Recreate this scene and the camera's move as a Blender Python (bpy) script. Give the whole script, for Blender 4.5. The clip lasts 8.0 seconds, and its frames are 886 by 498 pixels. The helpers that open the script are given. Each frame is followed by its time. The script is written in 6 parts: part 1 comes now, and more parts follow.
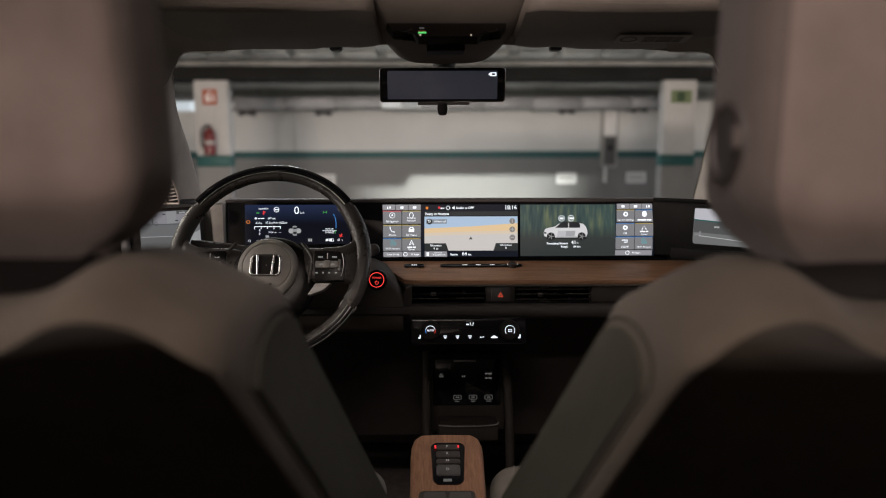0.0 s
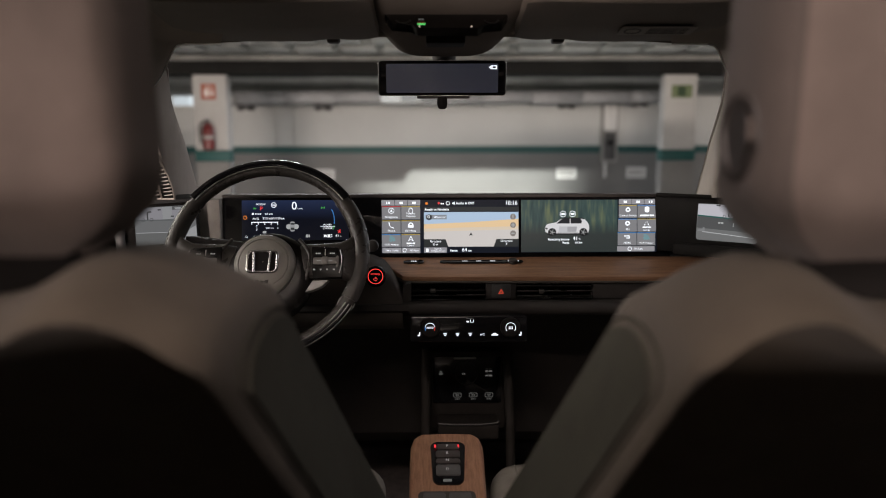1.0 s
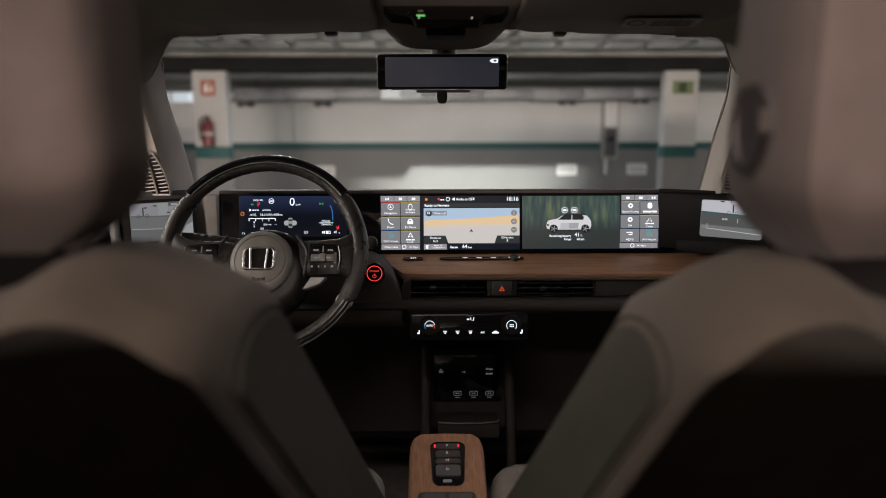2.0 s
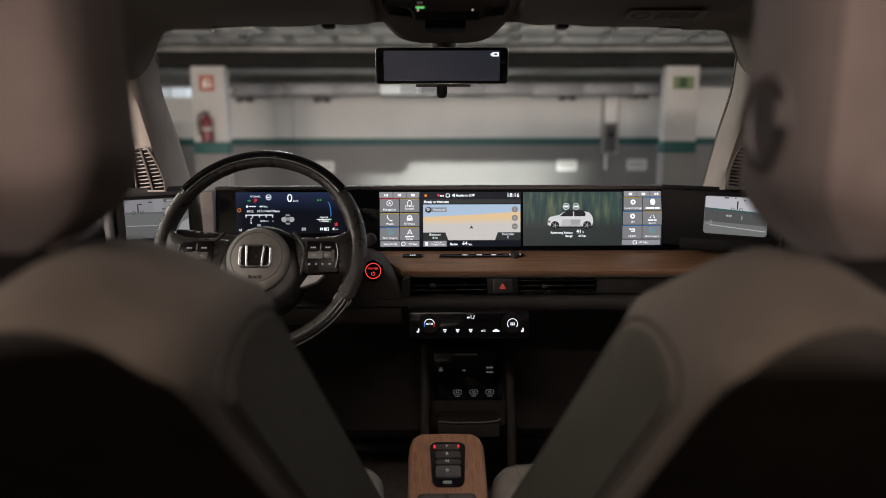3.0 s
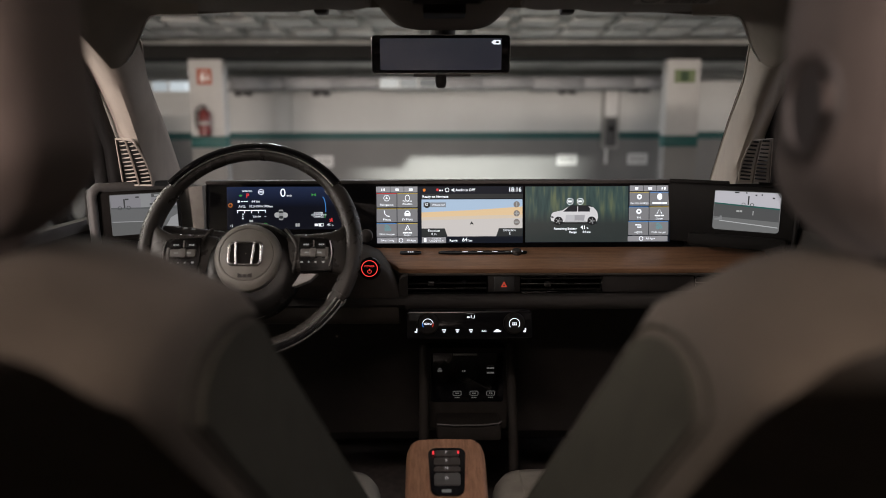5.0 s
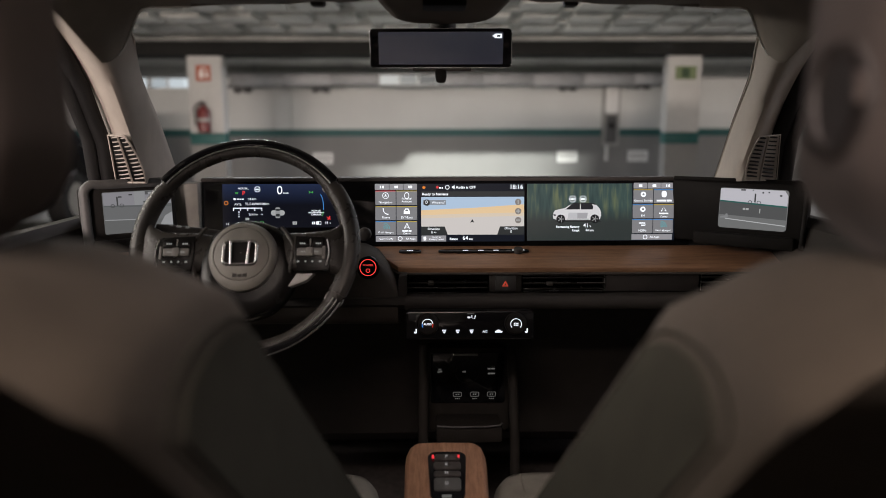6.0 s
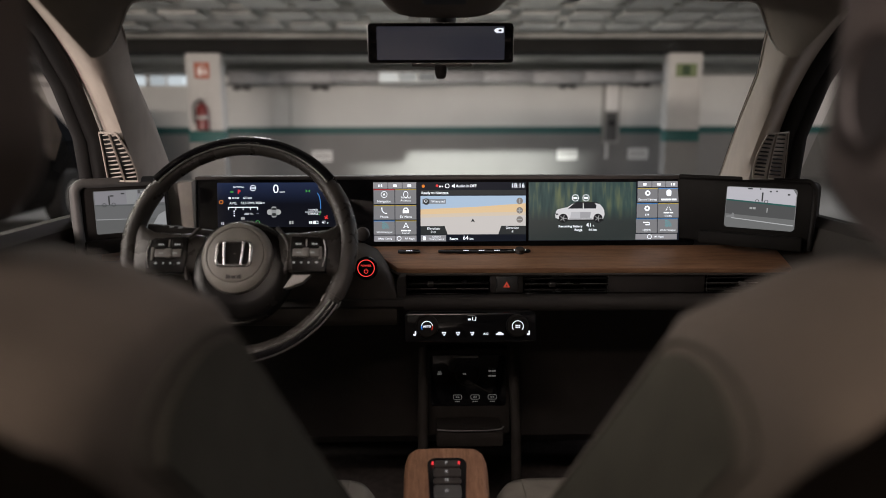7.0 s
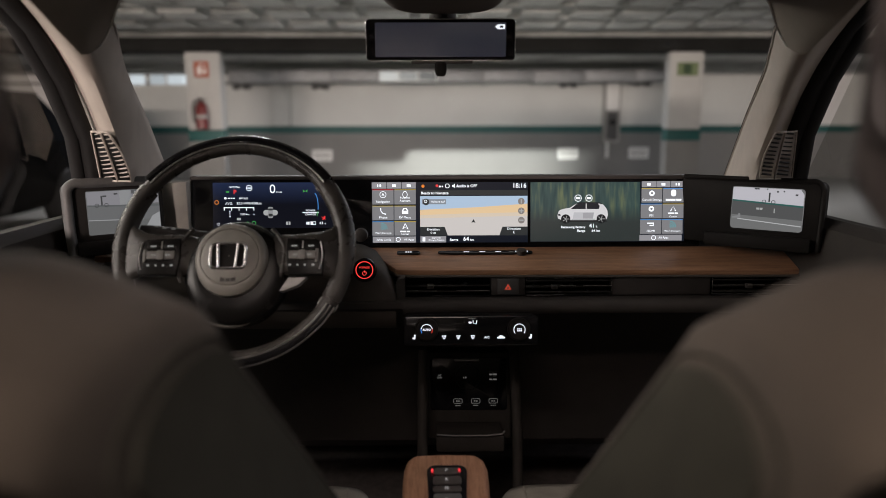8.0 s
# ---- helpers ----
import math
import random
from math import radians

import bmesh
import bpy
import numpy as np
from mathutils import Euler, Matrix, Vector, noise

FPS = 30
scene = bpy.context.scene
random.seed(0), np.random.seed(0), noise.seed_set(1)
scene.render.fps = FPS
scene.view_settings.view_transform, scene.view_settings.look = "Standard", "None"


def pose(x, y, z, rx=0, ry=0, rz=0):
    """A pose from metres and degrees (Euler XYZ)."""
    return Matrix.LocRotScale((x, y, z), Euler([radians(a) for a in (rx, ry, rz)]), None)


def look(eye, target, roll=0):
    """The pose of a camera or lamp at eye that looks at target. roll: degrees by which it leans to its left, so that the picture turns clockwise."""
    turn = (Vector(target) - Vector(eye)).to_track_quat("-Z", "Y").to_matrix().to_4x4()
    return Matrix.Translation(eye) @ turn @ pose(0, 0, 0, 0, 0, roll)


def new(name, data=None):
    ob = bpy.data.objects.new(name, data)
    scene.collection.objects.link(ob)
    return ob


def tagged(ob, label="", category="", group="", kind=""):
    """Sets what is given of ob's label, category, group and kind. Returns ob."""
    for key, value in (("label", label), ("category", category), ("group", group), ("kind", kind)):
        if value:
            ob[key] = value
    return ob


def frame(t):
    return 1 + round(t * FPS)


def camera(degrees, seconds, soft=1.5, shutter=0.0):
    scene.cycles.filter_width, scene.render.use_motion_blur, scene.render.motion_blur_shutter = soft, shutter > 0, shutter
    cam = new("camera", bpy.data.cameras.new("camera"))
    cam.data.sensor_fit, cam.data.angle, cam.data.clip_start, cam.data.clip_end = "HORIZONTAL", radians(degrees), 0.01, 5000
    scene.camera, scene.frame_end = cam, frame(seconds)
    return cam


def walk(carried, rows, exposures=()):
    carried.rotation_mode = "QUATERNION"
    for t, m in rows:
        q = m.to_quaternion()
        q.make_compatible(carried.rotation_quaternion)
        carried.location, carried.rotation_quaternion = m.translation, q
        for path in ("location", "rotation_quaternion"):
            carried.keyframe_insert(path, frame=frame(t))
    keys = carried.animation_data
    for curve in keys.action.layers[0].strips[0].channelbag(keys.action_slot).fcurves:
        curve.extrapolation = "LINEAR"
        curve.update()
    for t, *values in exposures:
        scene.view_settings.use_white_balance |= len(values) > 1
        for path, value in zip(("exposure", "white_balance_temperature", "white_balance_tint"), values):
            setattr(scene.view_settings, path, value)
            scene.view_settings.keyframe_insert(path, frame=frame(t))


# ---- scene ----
cam = camera(64.0, 8.0, soft=0.6)
PATH = [
    (0, (-0.021, -0.015, 1.151), (0.005, 1.963, 0.862), -0.1),
    (0.5, (-0.021, -0.006, 1.151), (0.005, 1.972, 0.855), -0.1),
    (1, (-0.021, 0.006, 1.15), (0.006, 1.983, 0.847), -0.1),
    (1.5, (-0.02, 0.016, 1.148), (0.006, 1.992, 0.841), -0.1),
    (3, (-0.02, 0.047, 1.146), (0.007, 2.02, 0.822), -0.1),
    (3.5, (-0.02, 0.058, 1.145), (0.008, 2.03, 0.817), -0.1),
    (4, (-0.02, 0.071, 1.144), (0.008, 2.043, 0.811), -0.1),
    (4.5, (-0.019, 0.085, 1.143), (0.009, 2.057, 0.807), -0.1),
    (6, (-0.018, 0.127, 1.14), (0.01, 2.097, 0.792), -0.1),
    (6.5, (-0.018, 0.14, 1.14), (0.01, 2.109, 0.789), -0.1),
    (7, (-0.018, 0.157, 1.139), (0.011, 2.125, 0.785), -0.1),
    (7.5, (-0.0175, 0.170, 1.138), (0.011, 2.137, 0.784), -0.1),
    (8, (-0.017, 0.184, 1.138), (0.011, 2.151, 0.782), -0.1),
]
walk(cam, [(t, look(eye, target, roll)) for t, eye, target, roll in PATH], [(0, 0.0, 6330, 10), (8, 0.0, 6330, 10)])
# a wide aperture focused on the dashboard displays
cam.data.dof.use_dof = True
cam.data.dof.focus_distance = 1.29
cam.data.dof.aperture_fstop = 2.4

# ---------------------------------------------------------------- world and large lights
world = bpy.data.worlds.new("world")
scene.world = world
world.use_nodes = True
world.node_tree.nodes["Background"].inputs[0].default_value = (0.55, 0.6, 0.6, 1)
world.node_tree.nodes["Background"].inputs[1].default_value = 0.01


def area_lamp(name, eye, target, sx, sy, power, color):
    data = bpy.data.lights.new(name, "AREA")
    data.shape, data.size, data.size_y, data.energy, data.color = "RECTANGLE", sx, sy, power, color
    ob = new(name, data)
    ob.matrix_world = look(eye, target)
    return ob


# ceiling tubes of the garage, in rows across the bays
TUBE = (0.985, 0.93, 1.0)
TUBE_ROWS = [(-3.6, 9.75, 66), (0.0, 9.75, 84), (3.6, 9.75, 60), (-1.0, 5.0, 46), (2.0, 5.0, 16), (7.6, 9.75, 54)]
for lx, ly, watts in TUBE_ROWS:
    area_lamp("garage_tube_light", (lx, ly, 2.06), (lx, ly + 0.01, 0), 1.5, 0.14, watts, TUBE)
# evening-coloured lamp behind the car, unseen; its long garage opening is assumed
WARM = (1.0, 0.80, 0.72)
area_lamp("rear_fill_light", (-2.0, -8.9, 1.66), (-0.25, 0.6, 1.1), 3.0, 0.24, 1900, WARM)
# tube lamp on the garage ceiling over the car's glass roof
ROOF_LAMP = (-0.20, -0.28, 2.09)
area_lamp("roof_light", ROOF_LAMP, (-0.1, 0.40, 1.1), 0.7, 0.24, 16.5, WARM)
# added fill lamps beside the car, none of them seen, one hung low
SIDE_FILLS = [(-2.9, 0.35, 1.90, 70, (1.0, 0.87, 0.80)), (-2.4, 2.6, 2.05, 40, (1.0, 0.92, 0.83)), (2.4, 1.5, 2.05, 14, TUBE)]
for lx, ly, lz, watts, tone in SIDE_FILLS:
    area_lamp("side_fill_light", (lx, ly, lz), (0, 1.1, 0.8), 1.5, 0.34 if lz > 2 else 0.8, watts, tone)

# the car's dipped headlamps, cut off above by the shields in their housings
for lx in (-0.55, 0.55):
    data = bpy.data.lights.new("headlamp", "SPOT")
    data.energy, data.color, data.spot_size, data.spot_blend, data.shadow_soft_size = 7000, (1.0, 0.97, 0.92), radians(26), 1.0, 0.0015
    new("headlamp", data).matrix_world = look((lx, 2.98, 0.64), (0.7, 14.5, 0.42))

# ---------------------------------------------------------------- materials


def material(name, color, rough=0.6, metal=0.0, vary=0.12, scale=40.0, fine=300.0, bump=0.1, stretch=(1, 1, 1), spec=0.5, coat=0.0, dark=None, sheen=0.0):
    m = bpy.data.materials.new(name)
    m.use_nodes = True
    nt = m.node_tree
    b = nt.nodes["Principled BSDF"]
    tc = nt.nodes.new("ShaderNodeTexCoord")
    mp = nt.nodes.new("ShaderNodeMapping")
    mp.inputs["Scale"].default_value = stretch
    nt.links.new(tc.outputs["Object"], mp.inputs["Vector"])
    big = nt.nodes.new("ShaderNodeTexNoise")
    big.inputs["Scale"].default_value, big.inputs["Detail"].default_value = scale, 5
    small = nt.nodes.new("ShaderNodeTexNoise")
    small.inputs["Scale"].default_value, small.inputs["Detail"].default_value = fine, 3
    for n in (big, small):
        nt.links.new(mp.outputs["Vector"], n.inputs["Vector"])
    add = nt.nodes.new("ShaderNodeMath")
    add.operation = "MULTIPLY_ADD"
    add.inputs[1].default_value = 0.35
    nt.links.new(small.outputs["Fac"], add.inputs[0])
    mul = nt.nodes.new("ShaderNodeMath")
    mul.operation = "MULTIPLY"
    mul.inputs[1].default_value = 0.65
    nt.links.new(big.outputs["Fac"], mul.inputs[0])
    nt.links.new(mul.outputs[0], add.inputs[2])
    ramp = nt.nodes.new("ShaderNodeValToRGB")
    lo = dark if dark else tuple(c * (1 - 2 * vary) for c in color)
    hi = color if dark else tuple(min(1, c * (1 + 2 * vary)) for c in color)
    ramp.color_ramp.elements[0].position, ramp.color_ramp.elements[1].position = 0.3, 0.7
    ramp.color_ramp.elements[0].color, ramp.color_ramp.elements[1].color = (*lo, 1), (*hi, 1)
    nt.links.new(add.outputs[0], ramp.inputs["Fac"])
    nt.links.new(ramp.outputs["Color"], b.inputs["Base Color"])
    rr = nt.nodes.new("ShaderNodeMapRange")
    rr.inputs["To Min"].default_value, rr.inputs["To Max"].default_value = max(0.02, rough - 0.08), min(1, rough + 0.08)
    nt.links.new(big.outputs["Fac"], rr.inputs["Value"])
    nt.links.new(rr.outputs[0], b.inputs["Roughness"])
    b.inputs["Metallic"].default_value = metal
    b.inputs["Specular IOR Level"].default_value = spec
    b.inputs["Coat Weight"].default_value = coat
    if sheen:
        b.inputs["Sheen Weight"].default_value = sheen
    if bump:
        bp = nt.nodes.new("ShaderNodeBump")
        bp.inputs["Strength"].default_value, bp.inputs["Distance"].default_value = bump, 0.002
        nt.links.new(small.outputs["Fac"], bp.inputs["Height"])
        nt.links.new(bp.outputs["Normal"], b.inputs["Normal"])
    return m


def glow(name, color, strength=1.0):
    m = bpy.data.materials.new(name)
    m.use_nodes = True
    b = m.node_tree.nodes["Principled BSDF"]
    b.inputs["Base Color"].default_value = (0.01, 0.01, 0.01, 1)
    b.inputs["Roughness"].default_value = 0.35
    b.inputs["Specular IOR Level"].default_value = 0.06
    b.inputs["Emission Color"].default_value = (*color, 1)
    b.inputs["Emission Strength"].default_value = strength
    return m


def glass(name, tint=(1, 1, 1), gloss=1.0):
    m = bpy.data.materials.new(name)
    m.use_nodes = True
    nt = m.node_tree
    nt.nodes.remove(nt.nodes["Principled BSDF"])
    out = nt.nodes["Material Output"]
    tr, gl = nt.nodes.new("ShaderNodeBsdfTransparent"), nt.nodes.new("ShaderNodeBsdfGlossy")
    tr.inputs["Color"].default_value = (*tint, 1)
    gl.inputs["Roughness"].default_value = 0.01
    gl.inputs["Color"].default_value = (gloss, gloss, gloss, 1)
    # Schlick's reflectance, the same from both sides
    lw, pw, ma, mix = nt.nodes.new("ShaderNodeLayerWeight"), nt.nodes.new("ShaderNodeMath"), nt.nodes.new("ShaderNodeMath"), nt.nodes.new("ShaderNodeMixShader")
    lw.inputs["Blend"].default_value = 0.5
    pw.operation, ma.operation = "POWER", "MULTIPLY_ADD"
    pw.inputs[1].default_value, ma.inputs[1].default_value, ma.inputs[2].default_value = 5.0, 0.92, 0.04
    nt.links.new(lw.outputs["Facing"], pw.inputs[0])
    nt.links.new(pw.outputs[0], ma.inputs[0])
    nt.links.new(ma.outputs[0], mix.inputs[0])
    nt.links.new(tr.outputs[0], mix.inputs[1])
    nt.links.new(gl.outputs[0], mix.inputs[2])
    nt.links.new(mix.outputs[0], out.inputs["Surface"])
    return m


FABRIC = material("grey_seat_fabric", (0.063, 0.0525, 0.040), 0.9, vary=0.1, scale=25, fine=900, bump=0.5, spec=0.15, sheen=0.06)
FABRIC_SIDE = material("dark_seat_fabric", (0.043, 0.0415, 0.032), 0.9, vary=0.1, scale=25, fine=900, bump=0.5, spec=0.1)
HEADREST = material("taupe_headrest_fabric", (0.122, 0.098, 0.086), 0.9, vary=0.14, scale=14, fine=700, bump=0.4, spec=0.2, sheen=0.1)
BLACK = material("matte_black_plastic", (0.042, 0.037, 0.034), 0.55, vary=0.15, scale=30, fine=1200, bump=0.15)
SOFT = material("soft_dash_vinyl", (0.038, 0.034, 0.030), 0.6, vary=0.12, scale=30, fine=1500, bump=0.3)
BOLSTER = material("charcoal_dash_skin", (0.078, 0.068, 0.058), 0.6, vary=0.12, scale=30, fine=1500, bump=0.3)
GLOSS = material("gloss_black_panel", (0.006, 0.006, 0.007), 0.12, vary=0.1, scale=20, fine=200, bump=0.0)
LEATHER = material("black_leather", (0.036, 0.033, 0.029), 0.28, spec=0.5, vary=0.12, scale=40, fine=1400, bump=0.25)
HUB = material("charcoal_airbag_cover", (0.20, 0.19, 0.165), 0.45, vary=0.1, scale=40, fine=1600, bump=0.25)
HUBSHELL = material("satin_black_shell", (0.009, 0.0085, 0.008), 0.25, spec=0.25, vary=0.1, scale=40, fine=1400, bump=0.1)
EMBLEM = material("dark_chrome", (0.62, 0.62, 0.62), 0.24, metal=1.0, vary=0.03, bump=0.0)
# pale metal for the reflections drawn along the rim
RIM_GLINT = material("rim_glint_metal", (0.8, 0.79, 0.76), 0.42, metal=1.0, vary=0.05, bump=0.0)
SATIN = material("satin_silver", (0.4, 0.39, 0.37), 0.35, metal=0.9, vary=0.06, bump=0.05)
WOOD = material("walnut_veneer", (0.50, 0.275, 0.155), 0.40, vary=0.2, scale=9, fine=60, bump=0.12, stretch=(1.2, 12, 30), dark=(0.23, 0.12, 0.068))
WOOD_Y = material("walnut_veneer_lengthwise", (0.38, 0.212, 0.128), 0.38, vary=0.2, scale=9, fine=60, bump=0.12, stretch=(30, 1.6, 12), dark=(0.18, 0.09, 0.05))
GREYTRIM = material("light_grey_dash_trim", (0.36, 0.35, 0.315), 0.75, vary=0.1, scale=30, fine=900, bump=0.3)
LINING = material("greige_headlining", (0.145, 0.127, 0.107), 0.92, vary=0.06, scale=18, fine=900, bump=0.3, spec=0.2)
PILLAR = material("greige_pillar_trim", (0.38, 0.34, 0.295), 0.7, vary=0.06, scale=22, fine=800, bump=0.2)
VISOR = material("greige_visor_vinyl", (0.165, 0.147, 0.124), 0.8, vary=0.06, scale=22, fine=900, bump=0.25)
RUBBER = material("black_rubber", (0.008, 0.008, 0.008), 0.7, spec=0.25, vary=0.1, scale=30, fine=500, bump=0.1)
CARPET = material("black_carpet", (0.075, 0.064, 0.058), 0.95, vary=0.2, scale=60, fine=600, bump=0.6)
DARKPAINT = material("black_car_paint", (0.006, 0.006, 0.006), 0.55, spec=0.0, vary=0.05, scale=5, fine=60, bump=0.0)
PAINT = material("white_car_paint", (0.62, 0.62, 0.6), 0.3, vary=0.02, scale=5, fine=60, bump=0.0, coat=0.5)
PANE = glass("window_glass", (0.93, 0.96, 0.94), 0.12)
PANE_TINT = glass("tinted_window_glass", (0.64, 0.65, 0.62), 1.0)
PRIVACY = glass("privacy_glass", (0.36, 0.36, 0.355), 0.8)
PRIVACY_SIDE = glass("rear_side_glass", (0.16, 0.16, 0.16), 0.8)
HOOD = material("deep_black_hood", (0.012, 0.011, 0.010), 0.6, spec=0.12, vary=0.1, scale=30, fine=900, bump=0.1)
DOORTRIM = material("black_door_trim", (0.028, 0.025, 0.022), 0.65, spec=0.12, vary=0.12, scale=30, fine=1200, bump=0.15)
WALLWHITE = material("white_wall_paint", (0.62, 0.63, 0.60), 0.8, vary=0.05, scale=0.9, fine=12, bump=0.1)
PILLARWHITE = material("white_pillar_paint", (0.44, 0.44, 0.42), 0.8, vary=0.06, scale=1.5, fine=14, bump=0.1)
WALLGREY = material("grey_wall_paint", (0.20, 0.20, 0.19), 0.75, vary=0.07, scale=1.1, fine=14, bump=0.1)
GREEN = material("green_stripe_paint", (0.010, 0.078, 0.072), 0.6, vary=0.1, scale=2, fine=20, bump=0.05)
CONCRETE = material("bare_concrete", (0.33, 0.33, 0.31), 0.85, vary=0.12, scale=1.6, fine=20, bump=0.2)
SLAB = material("grey_concrete_slab", (0.25, 0.25, 0.23), 0.9, vary=0.2, scale=1.2, fine=9, bump=0.2)
CEILWHITE = material("painted_concrete_ceiling", (0.42, 0.42, 0.39), 0.85, vary=0.22, scale=1.2, fine=9, bump=0.2)
FLOORPAINT = material("worn_garage_floor", (0.30, 0.30, 0.285), 0.4, vary=0.15, scale=0.8, fine=14, bump=0.05)
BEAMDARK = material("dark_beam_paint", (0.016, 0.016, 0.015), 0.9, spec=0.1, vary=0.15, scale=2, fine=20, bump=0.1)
ZINC = material("galvanised_duct", (0.27, 0.275, 0.275), 0.6, metal=0.7, vary=0.12, scale=6, fine=40, bump=0.1)
RED = material("red_enamel", (0.14, 0.022, 0.02), 0.35, vary=0.05, bump=0.0)
SIGNRED = material("red_sign", (0.33, 0.085, 0.04), 0.6, vary=0.05, bump=0.0)
SIGNGREEN = material("green_sign", (0.025, 0.055, 0.02), 0.6, vary=0.05, bump=0.0)
SIGNYELLOW = material("yellow_green_sign", (0.14, 0.18, 0.085), 0.6, vary=0.05, bump=0.0)
WHITE = material("white_plate", (0.75, 0.75, 0.72), 0.6, vary=0.03, scale=5, fine=60, bump=0.0)
DARKGREY = material("dark_grey_plastic", (0.07, 0.07, 0.068), 0.55, vary=0.1, bump=0.05)
LAMPWHITE = glow("tube_white", (0.95, 1.0, 0.94), 6.0)
W = glow("display_white", (0.92, 0.94, 0.98), 1.3)
ICON = glow("backlit_white", (0.9, 0.93, 1.0), 1.1)
DIM = glow("dim_backlit_white", (0.75, 0.72, 0.66), 0.13)
KEYMARK = glow("backlit_key_mark", (0.85, 0.83, 0.78), 0.34)

# ---------------------------------------------------------------- builders


def finish(bm, sharp=40):
    bmesh.ops.recalc_face_normals(bm, faces=bm.faces)
    for f in bm.faces:
        f.smooth = True
    lim = radians(sharp)
    for e in bm.edges:
        if len(e.link_faces) == 2 and e.calc_face_angle(0) > lim:
            e.smooth = False
    return bm


def part(name, bm, mat, parent=None, label=""):
    """Links a bmesh as one mesh object, under a thing or part where one is given."""
    me = bpy.data.meshes.new(name)
    bm.to_mesh(me)
    bm.free()
    me.materials.append(mat)
    ob = new(name, me)
    if parent is not None:
        ob.parent = parent
    if label:
        ob["label"] = label
    return ob


def thing(name, label, category, at=(0, 0, 0), turn=(0, 0, 0), group="", kind=""):
    ob = new(name)
    ob.matrix_basis = pose(*at, *turn)
    ob.empty_display_size = 0.05
    return tagged(ob, label, category, group, kind)


def box(x0, x1, y0, y1, z0, z1, r=0.0, seg=2, bm=None):
    own = bmesh.new()
    g = bmesh.ops.create_cube(own, size=1)
    for v in g["verts"]:
        v.co = Vector(((x0 + x1) / 2 + v.co.x * (x1 - x0), (y0 + y1) / 2 + v.co.y * (y1 - y0), (z0 + z1) / 2 + v.co.z * (z1 - z0)))
    if r:
        bmesh.ops.bevel(own, geom=own.edges[:], offset=r, segments=seg, affect="EDGES", profile=0.5)
    finish(own)
    return join(bm, own)


def join(bm, own):
    if bm is None:
        return own
    me = bpy.data.meshes.new("tmp")
    own.to_mesh(me)
    own.free()
    bm.from_mesh(me)
    bpy.data.meshes.remove(me)
    return bm


def moved(bm, m):
    bmesh.ops.transform(bm, matrix=m, verts=bm.verts)
    return bm


def loft(rings, closed=True, caps=True, sharp=40):
    bm = bmesh.new()
    rows = [[bm.verts.new(p) for p in ring] for ring in rings]
    n = len(rows[0])
    for a, b in zip(rows, rows[1:]):
        for i in range(n if closed else n - 1):
            j = (i + 1) % n
            bm.faces.new((a[i], a[j], b[j], b[i]))
    if caps and closed:
        bm.faces.new(rows[0][::-1])
        bm.faces.new(rows[-1])
    return finish(bm, sharp)


def ribbon_loft(rings, sharp=70):
    """A loft of loops that run up one side and down the other, its ends closed by quads between the two sides."""
    bm = bmesh.new()
    rows = [[bm.verts.new(p) for p in ring] for ring in rings]
    n = len(rows[0])
    for a, b in zip(rows, rows[1:]):
        for i in range(n):
            j = (i + 1) % n
            bm.faces.new((a[i], a[j], b[j], b[i]))
    for row in (rows[0], rows[-1]):
        for i in range((n - 1) // 2):
            corner = [row[i], row[i + 1], row[n - 2 - i], row[n - 1 - i]]
            bm.faces.new(corner if i + 1 != n - 2 - i else corner[:2] + corner[3:])
    return finish(bm, sharp)


def oval(cx, cy, z, hx, hy, n=40, power=2.6, tilt=0.0):
    """A rounded-square ring in a plane of constant z, or leaning by tilt in y."""
    out = []
    for i in range(n):
        a = 2 * math.pi * i / n
        c, s = math.cos(a), math.sin(a)
        u = hx * math.copysign(abs(c) ** (2 / power), c)
        v = hy * math.copysign(abs(s) ** (2 / power), s)
        out.append((cx + u, cy + v, z + tilt * v))
    return out


def rounded(x0, x1, z0, z1, r, n=6):
    """A rounded rectangle as a list of (x, z)."""
    out = []
    for cx, cz, a0 in ((x1 - r, z1 - r, 0), (x0 + r, z1 - r, 90), (x0 + r, z0 + r, 180), (x1 - r, z0 + r, 270)):
        for i in range(n + 1):
            a = radians(a0 + 90 * i / n)
            out.append((cx + r * math.cos(a), cz + r * math.sin(a)))
    return out


def plate(outline, y0, y1, bevel=0.0, bm=None):
    """A flat outline in x and z, given thickness from y0 (towards the cabin) to y1."""
    own = bmesh.new()
    f = own.faces.new([own.verts.new((x, y0, z)) for x, z in outline])
    g = bmesh.ops.extrude_face_region(own, geom=[f])
    for v in (e for e in g["geom"] if isinstance(e, bmesh.types.BMVert)):
        v.co.y = y1
    if bevel:
        bmesh.ops.recalc_face_normals(own, faces=own.faces)
        edges = [e for e in own.edges if all(abs(v.co.y - y0) < 1e-6 for v in e.verts)]
        bmesh.ops.bevel(own, geom=edges, offset=bevel, segments=2, affect="EDGES", profile=0.5)
    finish(own)
    return join(bm, own)


